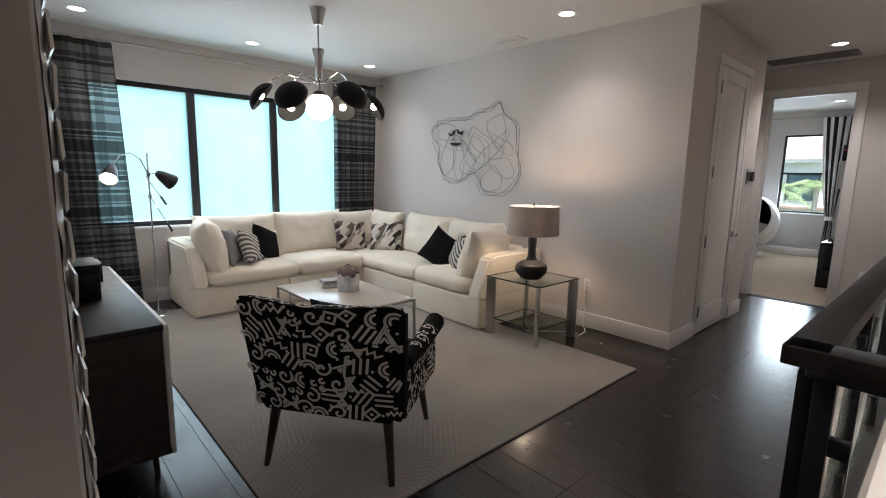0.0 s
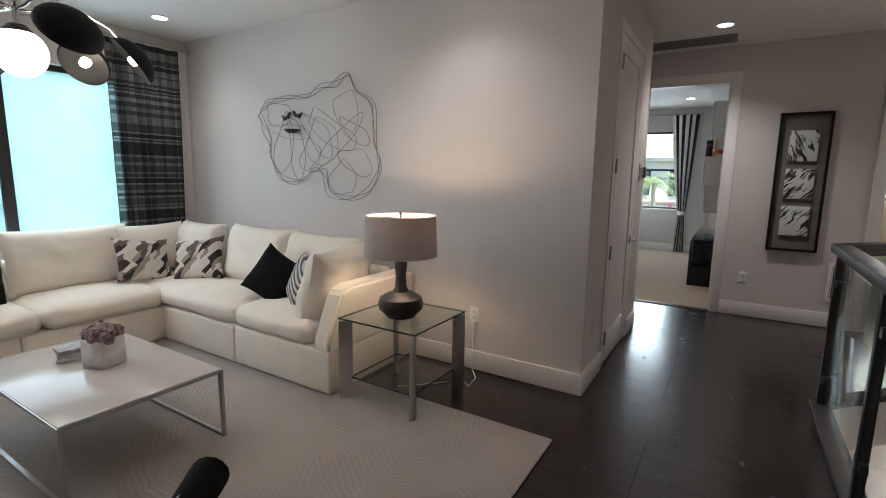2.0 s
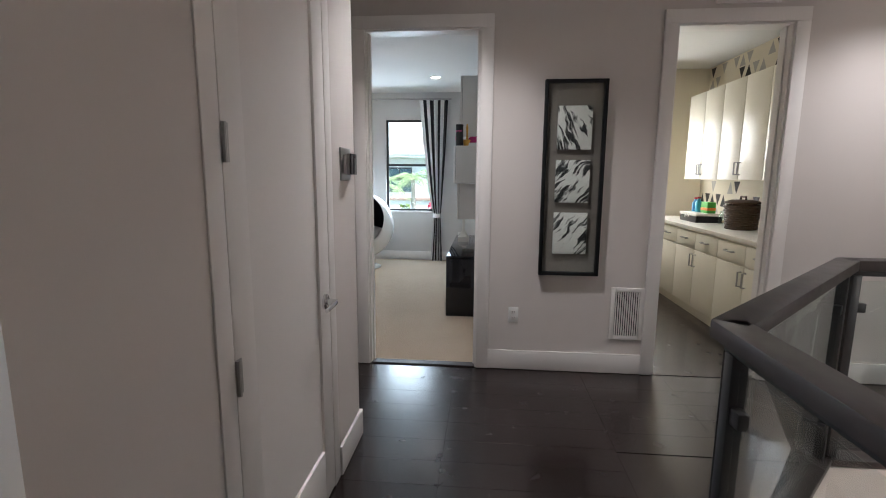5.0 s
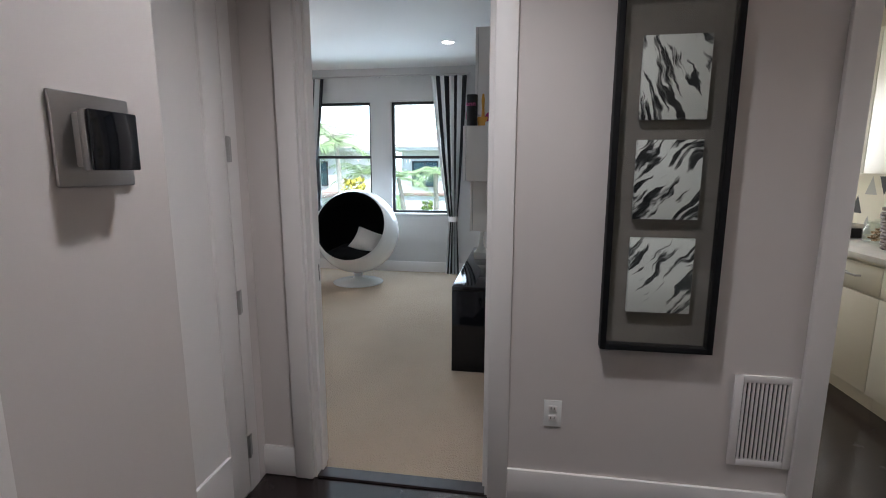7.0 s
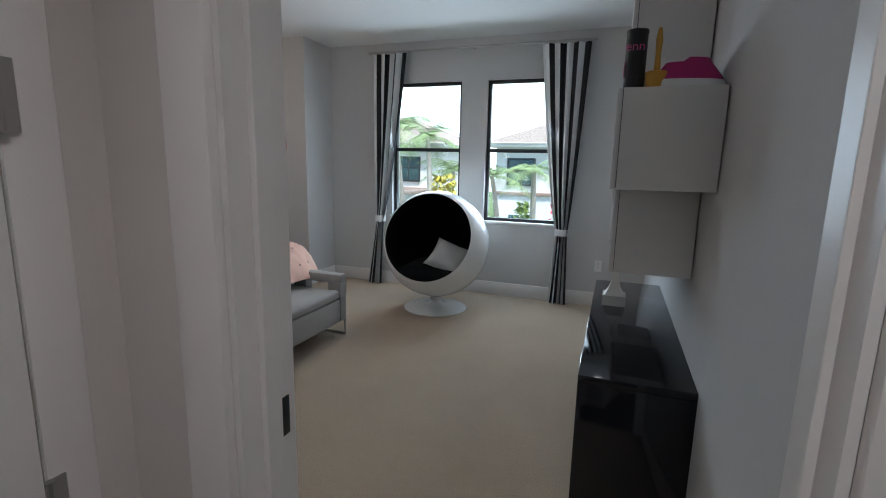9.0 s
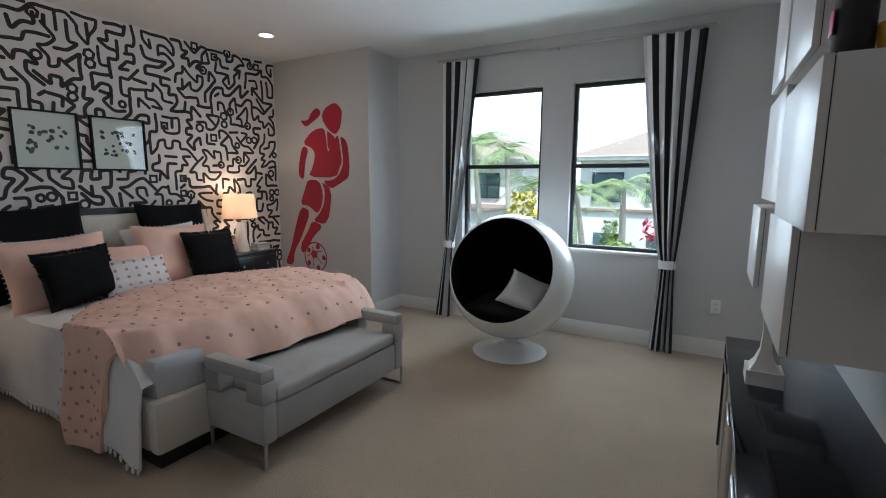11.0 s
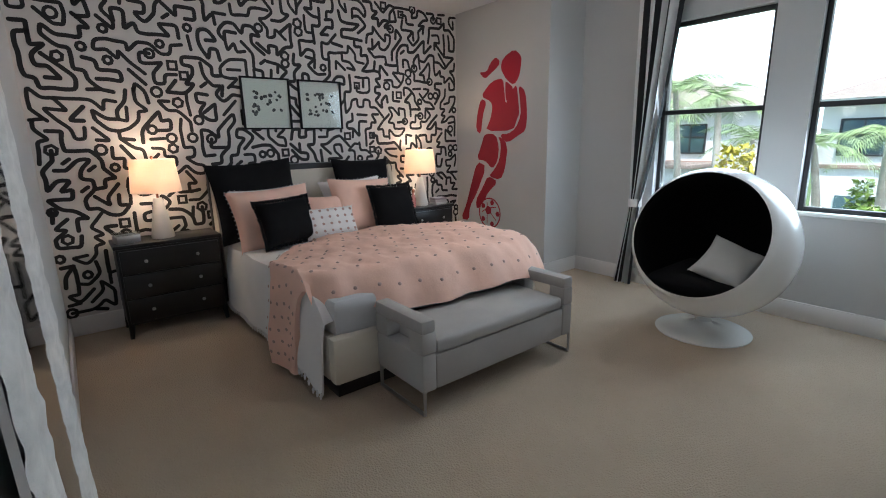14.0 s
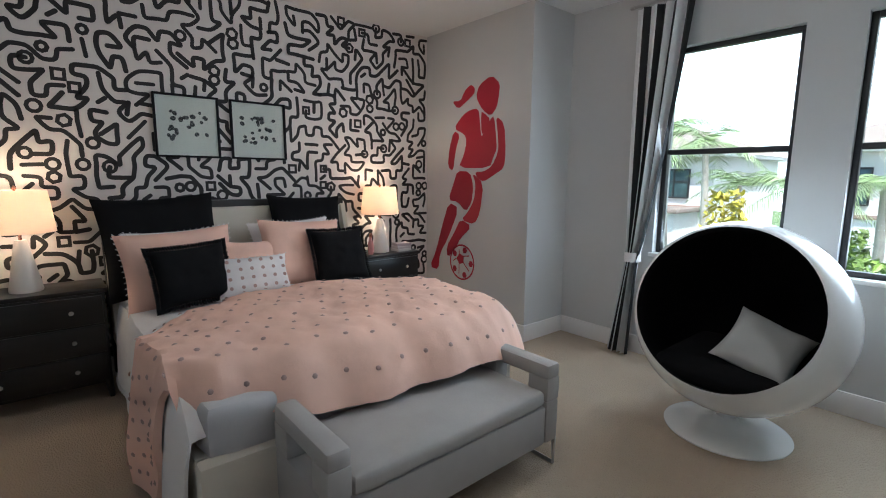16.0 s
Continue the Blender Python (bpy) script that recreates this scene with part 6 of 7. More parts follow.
def nightstand(x0, x1, m_label):
    w, y0, y1, h = x1 - x0, 5.37, 5.72, 0.70
    n = thing("nightstand", m_label, "nightstand", pose((x0 + x1) / 2, (y0 + y1) / 2, 0.004), "black nightstands by the bed")
    d = y1 - y0
    part("top", box(w, d, 0.028, (0, 0, h - 0.014), 0.006), M_EBONY, n)
    part("body", box(w - 0.03, d - 0.03, h - 0.13, (0, 0.005, 0.10 + (h - 0.13) / 2), 0.003), M_EBONY, n)
    for k in range(3):
        z = 0.115 + (h - 0.155) / 3 * (k + 0.5)
        dr = part("drawer", box(w - 0.06, 0.02, (h - 0.155) / 3 - 0.012, (0, -d / 2 + 0.016, z), 0.004), M_EBONY, n)
        for s in (-1, 1):
            part("knob", lathe([(0, 0.022), (0.010, 0.020), (0.013, 0.012), (0.006, 0.006), (0.006, 0)], 14, (s * w * 0.24, -d / 2 + 0.006, z), m=pose(0, 0, 0, 90)), M_NICKEL, dr, "round nickel knob")
    for sx in (-1, 1):
        for sy in (-1, 1):
            part("leg", tube([(sx * (w / 2 - 0.035), sy * (d / 2 - 0.035), 0.11), (sx * (w / 2 - 0.025), sy * (d / 2 - 0.025), 0)], [0.022, 0.014], 8), M_EBONY, n)
    return n


nightstand(7.26, 7.97, "black three-drawer nightstand with nickel knobs")
nightstand(9.76, 10.36, "black three-drawer nightstand with nickel knobs")
M_COPPER = plain("rose_copper", (0.55, 0.26, 0.18), 0.25, 1.0, 0.05, bump=0)
CONE = [(0, 0), (0.078, 0), (0.08, 0.01), (0.035, 0.27), (0.028, 0.30), (0, 0.30)]
table_lamp(pose(7.60, 5.54, 0.704), CONE, M_WHITECER, 0.17, 0.145, 0.345, 0.585, M_SHADEW, "white ceramic cone lamp with a lit white shade", 2.6, M_COPPER)
table_lamp(pose(10.03, 5.54, 0.704), CONE, M_WHITECER, 0.17, 0.145, 0.345, 0.585, M_SHADEW, "white ceramic cone lamp with a lit white shade", 2.6, M_COPPER)
jb = thing("jewellery_box", "silver and glass trinket box on the nightstand", "box", pose(7.36, 5.50, 0.704, 0, 0, 12))
part("body", box(0.15, 0.11, 0.055, (0, 0, 0.028), 0.003), M_NICKEL, jb)
part("lid", box(0.155, 0.115, 0.02, (0, 0, 0.066), 0.004), M_GLASSG, jb, "glass lid")
bo = thing("perfume_bottle", "pink glass bottle on the nightstand", "bottle", pose(9.88, 5.46, 0.704))
part("bottle", lathe([(0, 0), (0.022, 0), (0.026, 0.04), (0.024, 0.10), (0.012, 0.13), (0.012, 0.15)], 18), plain("pink_glass", (0.55, 0.25, 0.24), 0.1, bump=0), bo)
part("stopper", lathe([(0.013, 0.15), (0.018, 0.165), (0.012, 0.185), (0, 0.19)], 14), M_COPPER, bo)
for k in range(3):
    single("book", box(0.15, 0.11, 0.024, (0, 0, 0.012), 0.002), plain("book_pale", (0.6 - 0.1 * k, 0.57 - 0.12 * k, 0.55 - 0.1 * k), 0.6), "small pale book stacked on the nightstand", "book",
           pose(10.22, 5.48, 0.704 + 0.0245 * k, 0, 0, 5 - 6 * k), "books on the nightstand")


def bench():
    b = thing("bench", "grey upholstered storage bench with cut-out arms on steel sled legs", "bench", pose(8.92, 3.41, 0.004))
    W, D = 1.20, 0.45
    for s in (-1, 1):
        x = s * (W / 2 - 0.045)
        lx = s * (W / 2 - 0.014)
        a = None
        t = 0.09
        arm = part("arm", box(t, D, 0.21, (x, 0, 0.235), 0.015), M_GREY, b, "padded arm with a slot handle")
        part("arm_top", box(t, D, 0.075, (x, 0, 0.482), 0.018), M_GREY, arm)
        for q in (-1, 1):
            part("arm_post", box(t, 0.12, 0.115, (x, q * (D / 2 - 0.06), 0.395), 0.010), M_GREY, arm)
        leg = tube([(lx, -D / 2 + 0.01, 0.14), (lx, -D / 2 + 0.01, 0.008), (lx, D / 2 - 0.02, 0.008), (lx, D / 2 - 0.02, 0.14)], 0.012, 4)
        part("sled_leg", leg, M_NICKEL, b, "bent steel sled leg")
    part("box", box(W - 0.18, D - 0.01, 0.19, (0, 0, 0.225), 0.012), M_GREY, b)
    part("seat", soft(W - 0.185, D, 0.085, (0, 0, 0.360), 4, 0.03, 0.010), M_GREY, b, "padded grey lid")


bench()


def ball_chair():
    c = thing("ball_chair", "glossy white ball chair lined in black on a round pedestal", "chair", pose(10.52, 2.78, 0.004))
    R, zc = 0.515, 0.645
    ax = Vector((-0.93, -0.02, 0.36)).normalized()
    m = Matrix.Translation((0, 0, zc)) @ ax.to_track_quat("Z", "Y").to_matrix().to_4x4()
    cut = 0.99
    outer = [(R * math.sin(a), R * math.cos(a)) for a in [math.pi - (math.pi - cut) * k / 26 for k in range(27)]]
    outer[0] = (0, -R)
    part("shell", lathe(outer + [(R * math.sin(cut) - 0.012, R * math.cos(cut) + 0.006)], 56, m=m), M_GLOSSW, c, "glossy white shell")
    Ri = R - 0.03
    inner = [(Ri * math.sin(a), Ri * math.cos(a)) for a in [cut * 1.03 + (math.pi - cut * 1.03) * k / 22 for k in range(23)]]
    inner[-1] = (0, -Ri)
    part("lining", lathe([(R * math.sin(cut) - 0.012, R * math.cos(cut) + 0.006)] + inner, 56, m=m), M_BLKCLOTH, c, "black upholstered lining")
    seat = soft(0.62, 0.60, 0.16, (0.02, 0, 0.36), 6, 0.06, 0.03)
    part("seat_cushion", seat, M_BLKCLOTH, c, "black seat cushion")
    part("pedestal", lathe([(0, 0), (0.31, 0), (0.312, 0.008), (0.29, 0.018), (0.16, 0.032), (0.07, 0.055), (0.05, 0.08), (0.06, 0.12), (0, 0.12)], 48), M_GLOSSW, c, "white round pedestal")


ball_chair()
cushion(fabric("silver_grey_cloth", (0.50, 0.50, 0.48), 350, 0.05), 0.36, 0.36, 10.42, 2.62, 0.545, -62, -48, 30, "silver grey pillow in the ball chair", 0.12)


# black and white striped curtains
def stripe_mat():
    n = Net("striped_cotton", 0.85)
    uv = n.node("ShaderNodeUVMap")
    sep = n.node("ShaderNodeSeparateXYZ")
    n.join(uv.outputs[0], sep.inputs[0])
    mul = n.node("ShaderNodeMath")
    mul.operation = "MULTIPLY"
    mul.inputs[1].default_value = 4.0
    n.join(sep.outputs[0], mul.inputs[0])
    fr = n.node("ShaderNodeMath")
    fr.operation = "FRACT"
    n.join(mul.outputs[0], fr.inputs[0])
    r = n.ramp(fr.outputs[0], [(0.0, (0.012, 0.012, 0.014)), (0.48, (0.78, 0.78, 0.78))])
    n.t.nodes[-1].color_ramp.interpolation = "CONSTANT"
    n.color(r)
    n.bump(n.noise(300, 2), 0.2, 0.002)
    return n.mat


M_STRIPE = stripe_mat()
drape("curtain", "black and white striped curtain tied back at the window", (0, 1, 0), (11.13, 0), (3.40, 3.80), (3.70, 3.88), 0.012, 2.585, 5, 0.034, M_STRIPE, (0.79, 3.66, 3.76), True)
drape("curtain", "black and white striped curtain tied back at the window", (0, 1, 0), (11.13, 0), (1.49, 1.95), (1.57, 1.76), 0.012, 2.585, 5, 0.034, M_STRIPE, (0.76, 1.60, 1.71), True)
rod("brushed nickel curtain rod over the bedroom windows", (11.13, 1.47, 2.605), (11.13, 3.82, 2.605), [((11.13, y, 2.605), (11.247, y, 2.605)) for y in (1.50, 2.66, 3.79)])


def decal():
    d = thing("wall_decal", "crimson vinyl wall decal of a running figure with a ball", "decal", pose(10.728, 4.55, 0))
    # outlines in (distance from the pier's edge along the wall, height)
    S = {
        "hair": [(0.31, 2.24), (0.21, 2.16), (0.22, 2.06), (0.24, 1.97), (0.31, 1.90), (0.41, 1.96), (0.50, 2.08), (0.46, 2.18)],
        "tail": [(0.51, 2.16), (0.57, 2.20), (0.65, 2.15), (0.70, 2.07), (0.82, 2.08), (0.73, 2.00), (0.63, 2.05), (0.52, 2.11)],
        "chest": [(0.57, 1.98), (0.46, 1.98), (0.44, 1.86), (0.42, 1.72), (0.38, 1.80), (0.31, 1.88), (0.27, 1.90), (0.24, 1.72), (0.23, 1.62), (0.26, 1.57), (0.31, 1.46), (0.72, 1.465), (0.64, 1.59), (0.61, 1.71), (0.64, 1.77), (0.79, 1.83), (0.67, 1.94)],
        "collar": [(0.43, 1.95), (0.40, 1.94), (0.31, 1.875), (0.37, 1.79), (0.42, 1.75)],
        "sleeve": [(0.25, 1.90), (0.15, 1.83), (0.125, 1.60), (0.14, 1.46), (0.24, 1.41), (0.38, 1.34), (0.47, 1.38), (0.49, 1.43), (0.38, 1.43), (0.28, 1.48), (0.21, 1.60), (0.22, 1.73)],
        "arm_far": [(0.79, 1.81), (0.70, 1.77), (0.76, 1.63), (0.79, 1.43), (0.87, 1.48), (0.85, 1.65)],
        "shorts": [(0.73, 1.44), (0.56, 1.43), (0.51, 1.30), (0.53, 1.15), (0.61, 1.06), (0.72, 1.15), (0.86, 1.16), (0.78, 1.33)],
        "shorts_front": [(0.53, 1.42), (0.38, 1.33), (0.42, 1.06), (0.49, 0.95), (0.67, 0.98), (0.57, 1.07), (0.50, 1.17), (0.48, 1.32)],
        "leg_back": [(0.85, 1.14), (0.70, 1.09), (0.86, 0.78), (0.98, 0.62), (1.00, 0.45), (1.14, 0.46), (1.04, 0.64), (0.95, 0.90)],
        "leg_front": [(0.68, 0.99), (0.52, 0.93), (0.68, 0.80), (0.74, 0.70), (0.86, 0.59), (0.88, 0.70), (0.76, 0.86)],
    }
    for k, ring in S.items():
        bm = bmesh.new()
        # smooth the outline once
        pts = [Vector(p) for p in ring]
        out = []
        for a, b in zip(pts, pts[1:] + pts[:1]):
            out += [a.lerp(b, 0.22), a.lerp(b, 0.78)]
        bm.faces.new([bm.verts.new((0, p.x, p.y)) for p in out])
        part("vinyl_shape", bm, M_RED, d, smooth=False)
    put = lambda u, v: Vector((0, u, v))
    ball = bmesh.new()
    c, rr = Vector((0.652, 0.576)), 0.165
    ribbon(ball, [(c.x + rr * math.cos(k * 0.2618), c.y + rr * math.sin(k * 0.2618)) for k in range(24)], 0.016, put, True)
    disc2(ball, c.x + 0.02, c.y + 0.03, 0.055, 0.055, put, 5)
    for k in range(5):
        a = k * 1.2566
        ribbon(ball, [(c.x + 0.02 + 0.055 * math.cos(a), c.y + 0.03 + 0.055 * math.sin(a)), (c.x + 0.125 * math.cos(a), c.y + 0.125 * math.sin(a))], 0.010, lambda u, v: Vector((-0.0003, u, v)), False, False)
        disc2(ball, c.x + 0.125 * math.cos(a + 0.63), c.y + 0.125 * math.sin(a + 0.63), 0.032, 0.032, lambda u, v: Vector((-0.0002, u, v)), 6)
    part("ball_shape", ball, M_RED, d, smooth=False)


decal()


def globe_light():
    g = thing("ceiling_light", "chrome ceiling light with a cluster of lit glass globes", "light", pose(9.05, 3.35, CEIL))
    part("canopy", lathe([(0, 0), (0.07, 0), (0.065, -0.02), (0.01, -0.025)], 24), M_CHROME, g)
    part("stem", tube([(0, 0, -0.02), (0, 0, -0.10)], 0.01), M_CHROME, g)
    M_GL = glow("lit_small_globe", (1.0, 0.88, 0.70), 5)
    for k in range(6):
        a = k * 1.047
        p = Vector((0.17 * math.cos(a), 0.17 * math.sin(a), -0.13))
        part("arm", tube([(0, 0, -0.09), p * 0.8], 0.005), M_CHROME, g)
        part("globe", lathe([(0.001, 0.045)] + [(0.045 * math.sin(q), 0.045 * math.cos(q)) for q in [0.3 + j * 0.28 for j in range(10)]] + [(0, -0.045)], 20, p), M_GL, g, "lit glass globe")
    lamp("globe_light", "POINT", pose(9.05, 3.35, CEIL - 0.28), 3.5, WARM, soft=0.15)


globe_light()


def credenza():
    c = thing("credenza", "low glossy black credenza along the bedroom wall", "cabinet", pose(8.905, 1.04, 0.004))
    L, D, H = 1.71, 0.42, 0.615
    part("top", box(L, D, 0.03, (0, 0, H - 0.015), 0.003), M_GLOSSB, c)
    for s in (-1, 1):
        part("side_panel", box(0.03, D, H - 0.03, (s * (L / 2 - 0.015), 0, (H - 0.03) / 2), 0.003), M_GLOSSB, c)
    part("back_panel", box(L - 0.06, 0.015, H - 0.04, (0, -D / 2 + 0.02, (H - 0.03) / 2)), M_GLOSSB, c)
    for k in range(3):
        part("door", box((L - 0.06) / 3 - 0.005, 0.02, H - 0.05, ((k - 1) * (L - 0.06) / 3, D / 2 - 0.014, (H - 0.03) / 2), 0.003), M_GLOSSB, c)
        part("edge_pull", box(0.20, 0.012, 0.010, ((k - 1) * (L - 0.06) / 3, D / 2 + 0.002, H - 0.06), 0.002), M_CHROME, c, "thin chrome pull")


credenza()


def wall_box(x0, x1, z0, z1, depth):
    w = thing("wall_cabinet", "white wall-hung box cabinet with a flat door", "cabinet", pose((x0 + x1) / 2, 0.83, (z0 + z1) / 2), "staggered wall cabinets")
    lx, lz = x1 - x0, z1 - z0
    part("body", box(lx, depth - 0.03, lz, (0, (depth - 0.03) / 2 + 0.006, 0), 0.002), M_CABW, w)
    part("door", box(lx, 0.019, lz, (0, depth - 0.012, 0), 0.002), M_CABW, w, "flat white door")
    # black strip stands in for the shade between body and door
    part("gap_shade_strip", box(lx - 0.01, 0.008, lz - 0.01, (0, depth - 0.026, 0)), M_BLACK, w, "black strip for the shade in the door seam")
    return w


wall_box(8.14, 8.72, 1.335, 1.70, 0.365)
wall_box(8.47, 9.05, 0.95, 1.325, 0.345)
wall_box(8.62, 9.20, 1.82, 2.45, 0.33)
wall_box(9.10, 9.72, 1.36, 1.80, 0.33)
wall_box(9.28, 9.75, 1.86, 2.40, 0.33)
wall_box(9.30, 9.72, 0.98, 1.33, 0.36)
cl = thing("desk_lamp", "small white lamp with a square flared base on the credenza", "lamp", pose(9.16, 1.13, 0.619))
part("base", prism([(-0.065, -0.065), (0.065, -0.065), (0.065, 0.065), (-0.065, 0.065)], 0, 0.06), M_WHITECER, cl)
part("column", lathe([(0.075, 0.06), (0.05, 0.09), (0.028, 0.14), (0.022, 0.22), (0.03, 0.30), (0, 0.31)], 4, m=pose(0, 0, 0, 0, 0, 45)), M_WHITECER, cl)
SH = 1.70
can = thing("tennis_ball_can", "black tennis ball can with a pink label on the cabinet", "can", pose(8.20, 1.14, SH))
part("body", lathe([(0, 0), (0.037, 0), (0.037, 0.19), (0.033, 0.195), (0, 0.195)], 24), M_BLACK, can)
part("label_disc", box(0.04, 0.002, 0.05, (0.0, 0.0375, 0.07), 0.001), plain("pink_label", (0.62, 0.08, 0.25), 0.5), can, "pink printed label")
txt = bpy.data.curves.new("lettering", "FONT")
txt.body, txt.size, txt.extrude, txt.align_x = "enn", 0.045, 0.0004, "CENTER"
tm = new("lettering", txt)
dg = bpy.context.evaluated_depsgraph_get()
me = bpy.data.meshes.new_from_object(tm.evaluated_get(dg))
bpy.data.objects.remove(tm)
let = new("lettering", me)
me.materials.append(plain("pink_letter", (0.72, 0.10, 0.30), 0.5))
let.parent = can
let.matrix_local = pose(-0.0385, 0.004, 0.13, 90, 0, -90)
tagged(let, "pink lettering")
part("lid", lathe([(0, 0.205), (0.038, 0.205), (0.039, 0.195), (0.038, 0.19)], 24), M_BLACK, can)
tr = thing("yellow_trophy", "small yellow figurine on a round base", "figurine", pose(8.20, 1.065, SH))
M_YEL = plain("yellow_plastic", (0.70, 0.36, 0.05), 0.4)
part("base", lathe([(0, 0), (0.034, 0), (0.040, 0.055), (0.036, 0.06), (0.02, 0.062)], 20), M_YEL, tr)
part("stem", tube([(0, 0, 0.06), (0.004, 0, 0.12), (-0.004, 0, 0.17), (0.0, 0, 0.21)], [0.012, 0.009, 0.012, 0.006], 10), M_YEL, tr)


def sneaker(m, c1, label):
    s = thing("sneaker", label, "shoe", m, "sneakers on the cabinet")
    sole = lathe([(0, 0), (1, 0), (1, 0.024), (0.95, 0.03), (0, 0.03)], 24)
    bmesh.ops.scale(sole, vec=(0.135, 0.048, 1), verts=sole.verts)
    part("sole", sole, M_GLOSSW, s, "white rubber sole")
    up = sheet(20, 16, lambda u, v: Vector((0.13 * math.cos(u * 6.2832) * (1 - 0.45 * v), 0.045 * math.sin(u * 6.2832) * (1 - 0.35 * v), 0.03 + v * (0.075 if math.cos(u * 6.2832) < 0 else 0.035 + 0.025 * v))), 0.004)
    part("upper", up, c1, s)
    for k in range(4):
        part("lace", tube([(0.01 + 0.018 * k, -0.018, 0.082 - 0.008 * k), (0.012 + 0.018 * k, 0.018, 0.082 - 0.008 * k)], 0.003, 5), M_BLACK, s, "lace")


M_MAG = plain("magenta_mesh", (0.42, 0.02, 0.15), 0.7, grain=200, bump=0.3)
sneaker(pose(8.22, 0.965, SH, 0, 0, 100), M_MAG, "magenta running shoe with a white sole")
sneaker(pose(8.33, 0.94, SH, 0, 0, 85), M_BLACK, "black and magenta running shoe")
lean = pose(6.955, 2.75, 0.004, 0, 0, 0) @ pose(0.012, 0, 0, 0, -0.6, 0)
mosaic_mirror("tall leaning floor mirror with a white carved frame", lean, 1.0, 2.2, 0.02, 0.22)

# ---- hall picture ----
pf = picture("shadow_box_picture", "tall black shadow box with three marbled black and white canvases", pose(6.797, 0.284, 1.385, 0, 0, -90), 0.410, 1.325, 0.022, M_MATTBLK, 0.05)
part("linen_back", box(0.37, 0.004, 1.285, (0, -0.006, 0)), fabric("taupe_linen", (0.22, 0.19, 0.17), 500, 0.04, 0.4), pf, "taupe linen backing")
for k in range(3):
    n = Net("marbled_ink_%s" % "abc"[k], 0.35)
    tc = n.node("ShaderNodeTexCoord")
    mp = n.node("ShaderNodeMapping")
    mp.inputs["Rotation"].default_value = (0, (0.38, -0.80, -0.72)[k], 0)
    mp.inputs["Location"].default_value = (k * 1.7, 0.3, k * 0.9)
    n.join(tc.outputs["Object"], mp.inputs["Vector"])
    # ink streaks that run together into blots, with open paper between
    warp = n.node("ShaderNodeTexNoise", Scale=9.0, Detail=3.0)
    n.join(mp.outputs[0], warp.inputs["Vector"])
    bend = n.node("ShaderNodeVectorMath")
    bend.operation = "MULTIPLY_ADD"
    bend.inputs[1].default_value = (0.10, 0, 0.03)
    n.join(warp.outputs["Color"], bend.inputs[0])
    n.join(mp.outputs[0], bend.inputs[2])
    fine = n.noise(1.0, 7, (64, 1, 8), bend.outputs[0])
    broad = n.noise(1.0, 2, (17, 1, 6), bend.outputs[0])
    mix = n.node("ShaderNodeMath")
    mix.operation = "MULTIPLY_ADD"
    mix.inputs[1].default_value = 0.9
    n.join(broad, mix.inputs[0])
    n.join(fine, mix.inputs[2])
    n.color(n.ramp(mix.outputs[0], [(0.0, (0.01, 0.01, 0.012)), (0.83, (0.015, 0.015, 0.017)), (0.88, (0.26, 0.25, 0.24)), (0.925, (0.76, 0.74, 0.71))]))
    part("canvas", box(0.228, 0.018, 0.288, (0, -0.024, 0.350 - 0.358 * k), 0.002), n.mat, pf, "marbled black and white canvas")
g = part("glass", box(0.37, 0.003, 1.285, (0, -0.044, 0)), M_GLASS, pf)
g.visible_shadow = False

# ---- laundry room ----
def base_unit(x0, x1):
    b = thing("base_cabinet", "cream laundry base cabinet with drawers and bar pulls", "cabinet", pose((x0 + x1) / 2, -1.54, 0), "laundry base cabinets")
    w = x1 - x0
    part("body", box(w - 0.004, 0.56, 0.78, (0, 0, 0.49)), M_CABC, b)
    part("toe_kick", box(w - 0.004, 0.50, 0.10, (0, 0, 0.05)), M_CABC, b)
    for s in (-1, 1):
        d = part("door", box(w / 2 - 0.006, 0.02, 0.575, (s * w / 4, 0.29, 0.395), 0.003), M_CABC, b)
        part("pull", tube([(s * 0.035, 0.30, 0.52), (s * 0.035, 0.328, 0.52), (s * 0.035, 0.328, 0.64), (s * 0.035, 0.30, 0.64)], 0.007, 6), M_NICKEL, d, "brushed bar pull")
        dr = part("drawer", box(w / 2 - 0.006, 0.02, 0.165, (s * w / 4, 0.29, 0.78), 0.003), M_CABC, b)
        part("pull", tube([(s * w / 4 - 0.06, 0.30, 0.785), (s * w / 4 - 0.06, 0.328, 0.785), (s * w / 4 + 0.06, 0.328, 0.785), (s * w / 4 + 0.06, 0.30, 0.785)], 0.007, 6), M_NICKEL, dr, "brushed bar pull")


def upper_unit(x0, x1):
    b = thing("upper_cabinet", "cream laundry wall cabinet with two flat doors", "cabinet", pose((x0 + x1) / 2, -1.665, 1.39), "laundry wall cabinets")
    w = x1 - x0
    part("body", box(w - 0.004, 0.34, 0.94, (0, 0, 0.47)), M_CABC, b)
    for s in (-1, 1):
        d = part("door", box(w / 2 - 0.006, 0.02, 0.935, (s * w / 4, 0.18, 0.47), 0.003), M_CABC, b)
        part("pull", tube([(s * 0.03, 0.19, 0.05), (s * 0.03, 0.218, 0.05), (s * 0.03, 0.218, 0.16), (s * 0.03, 0.19, 0.16)], 0.007, 6), M_NICKEL, d, "brushed bar pull")


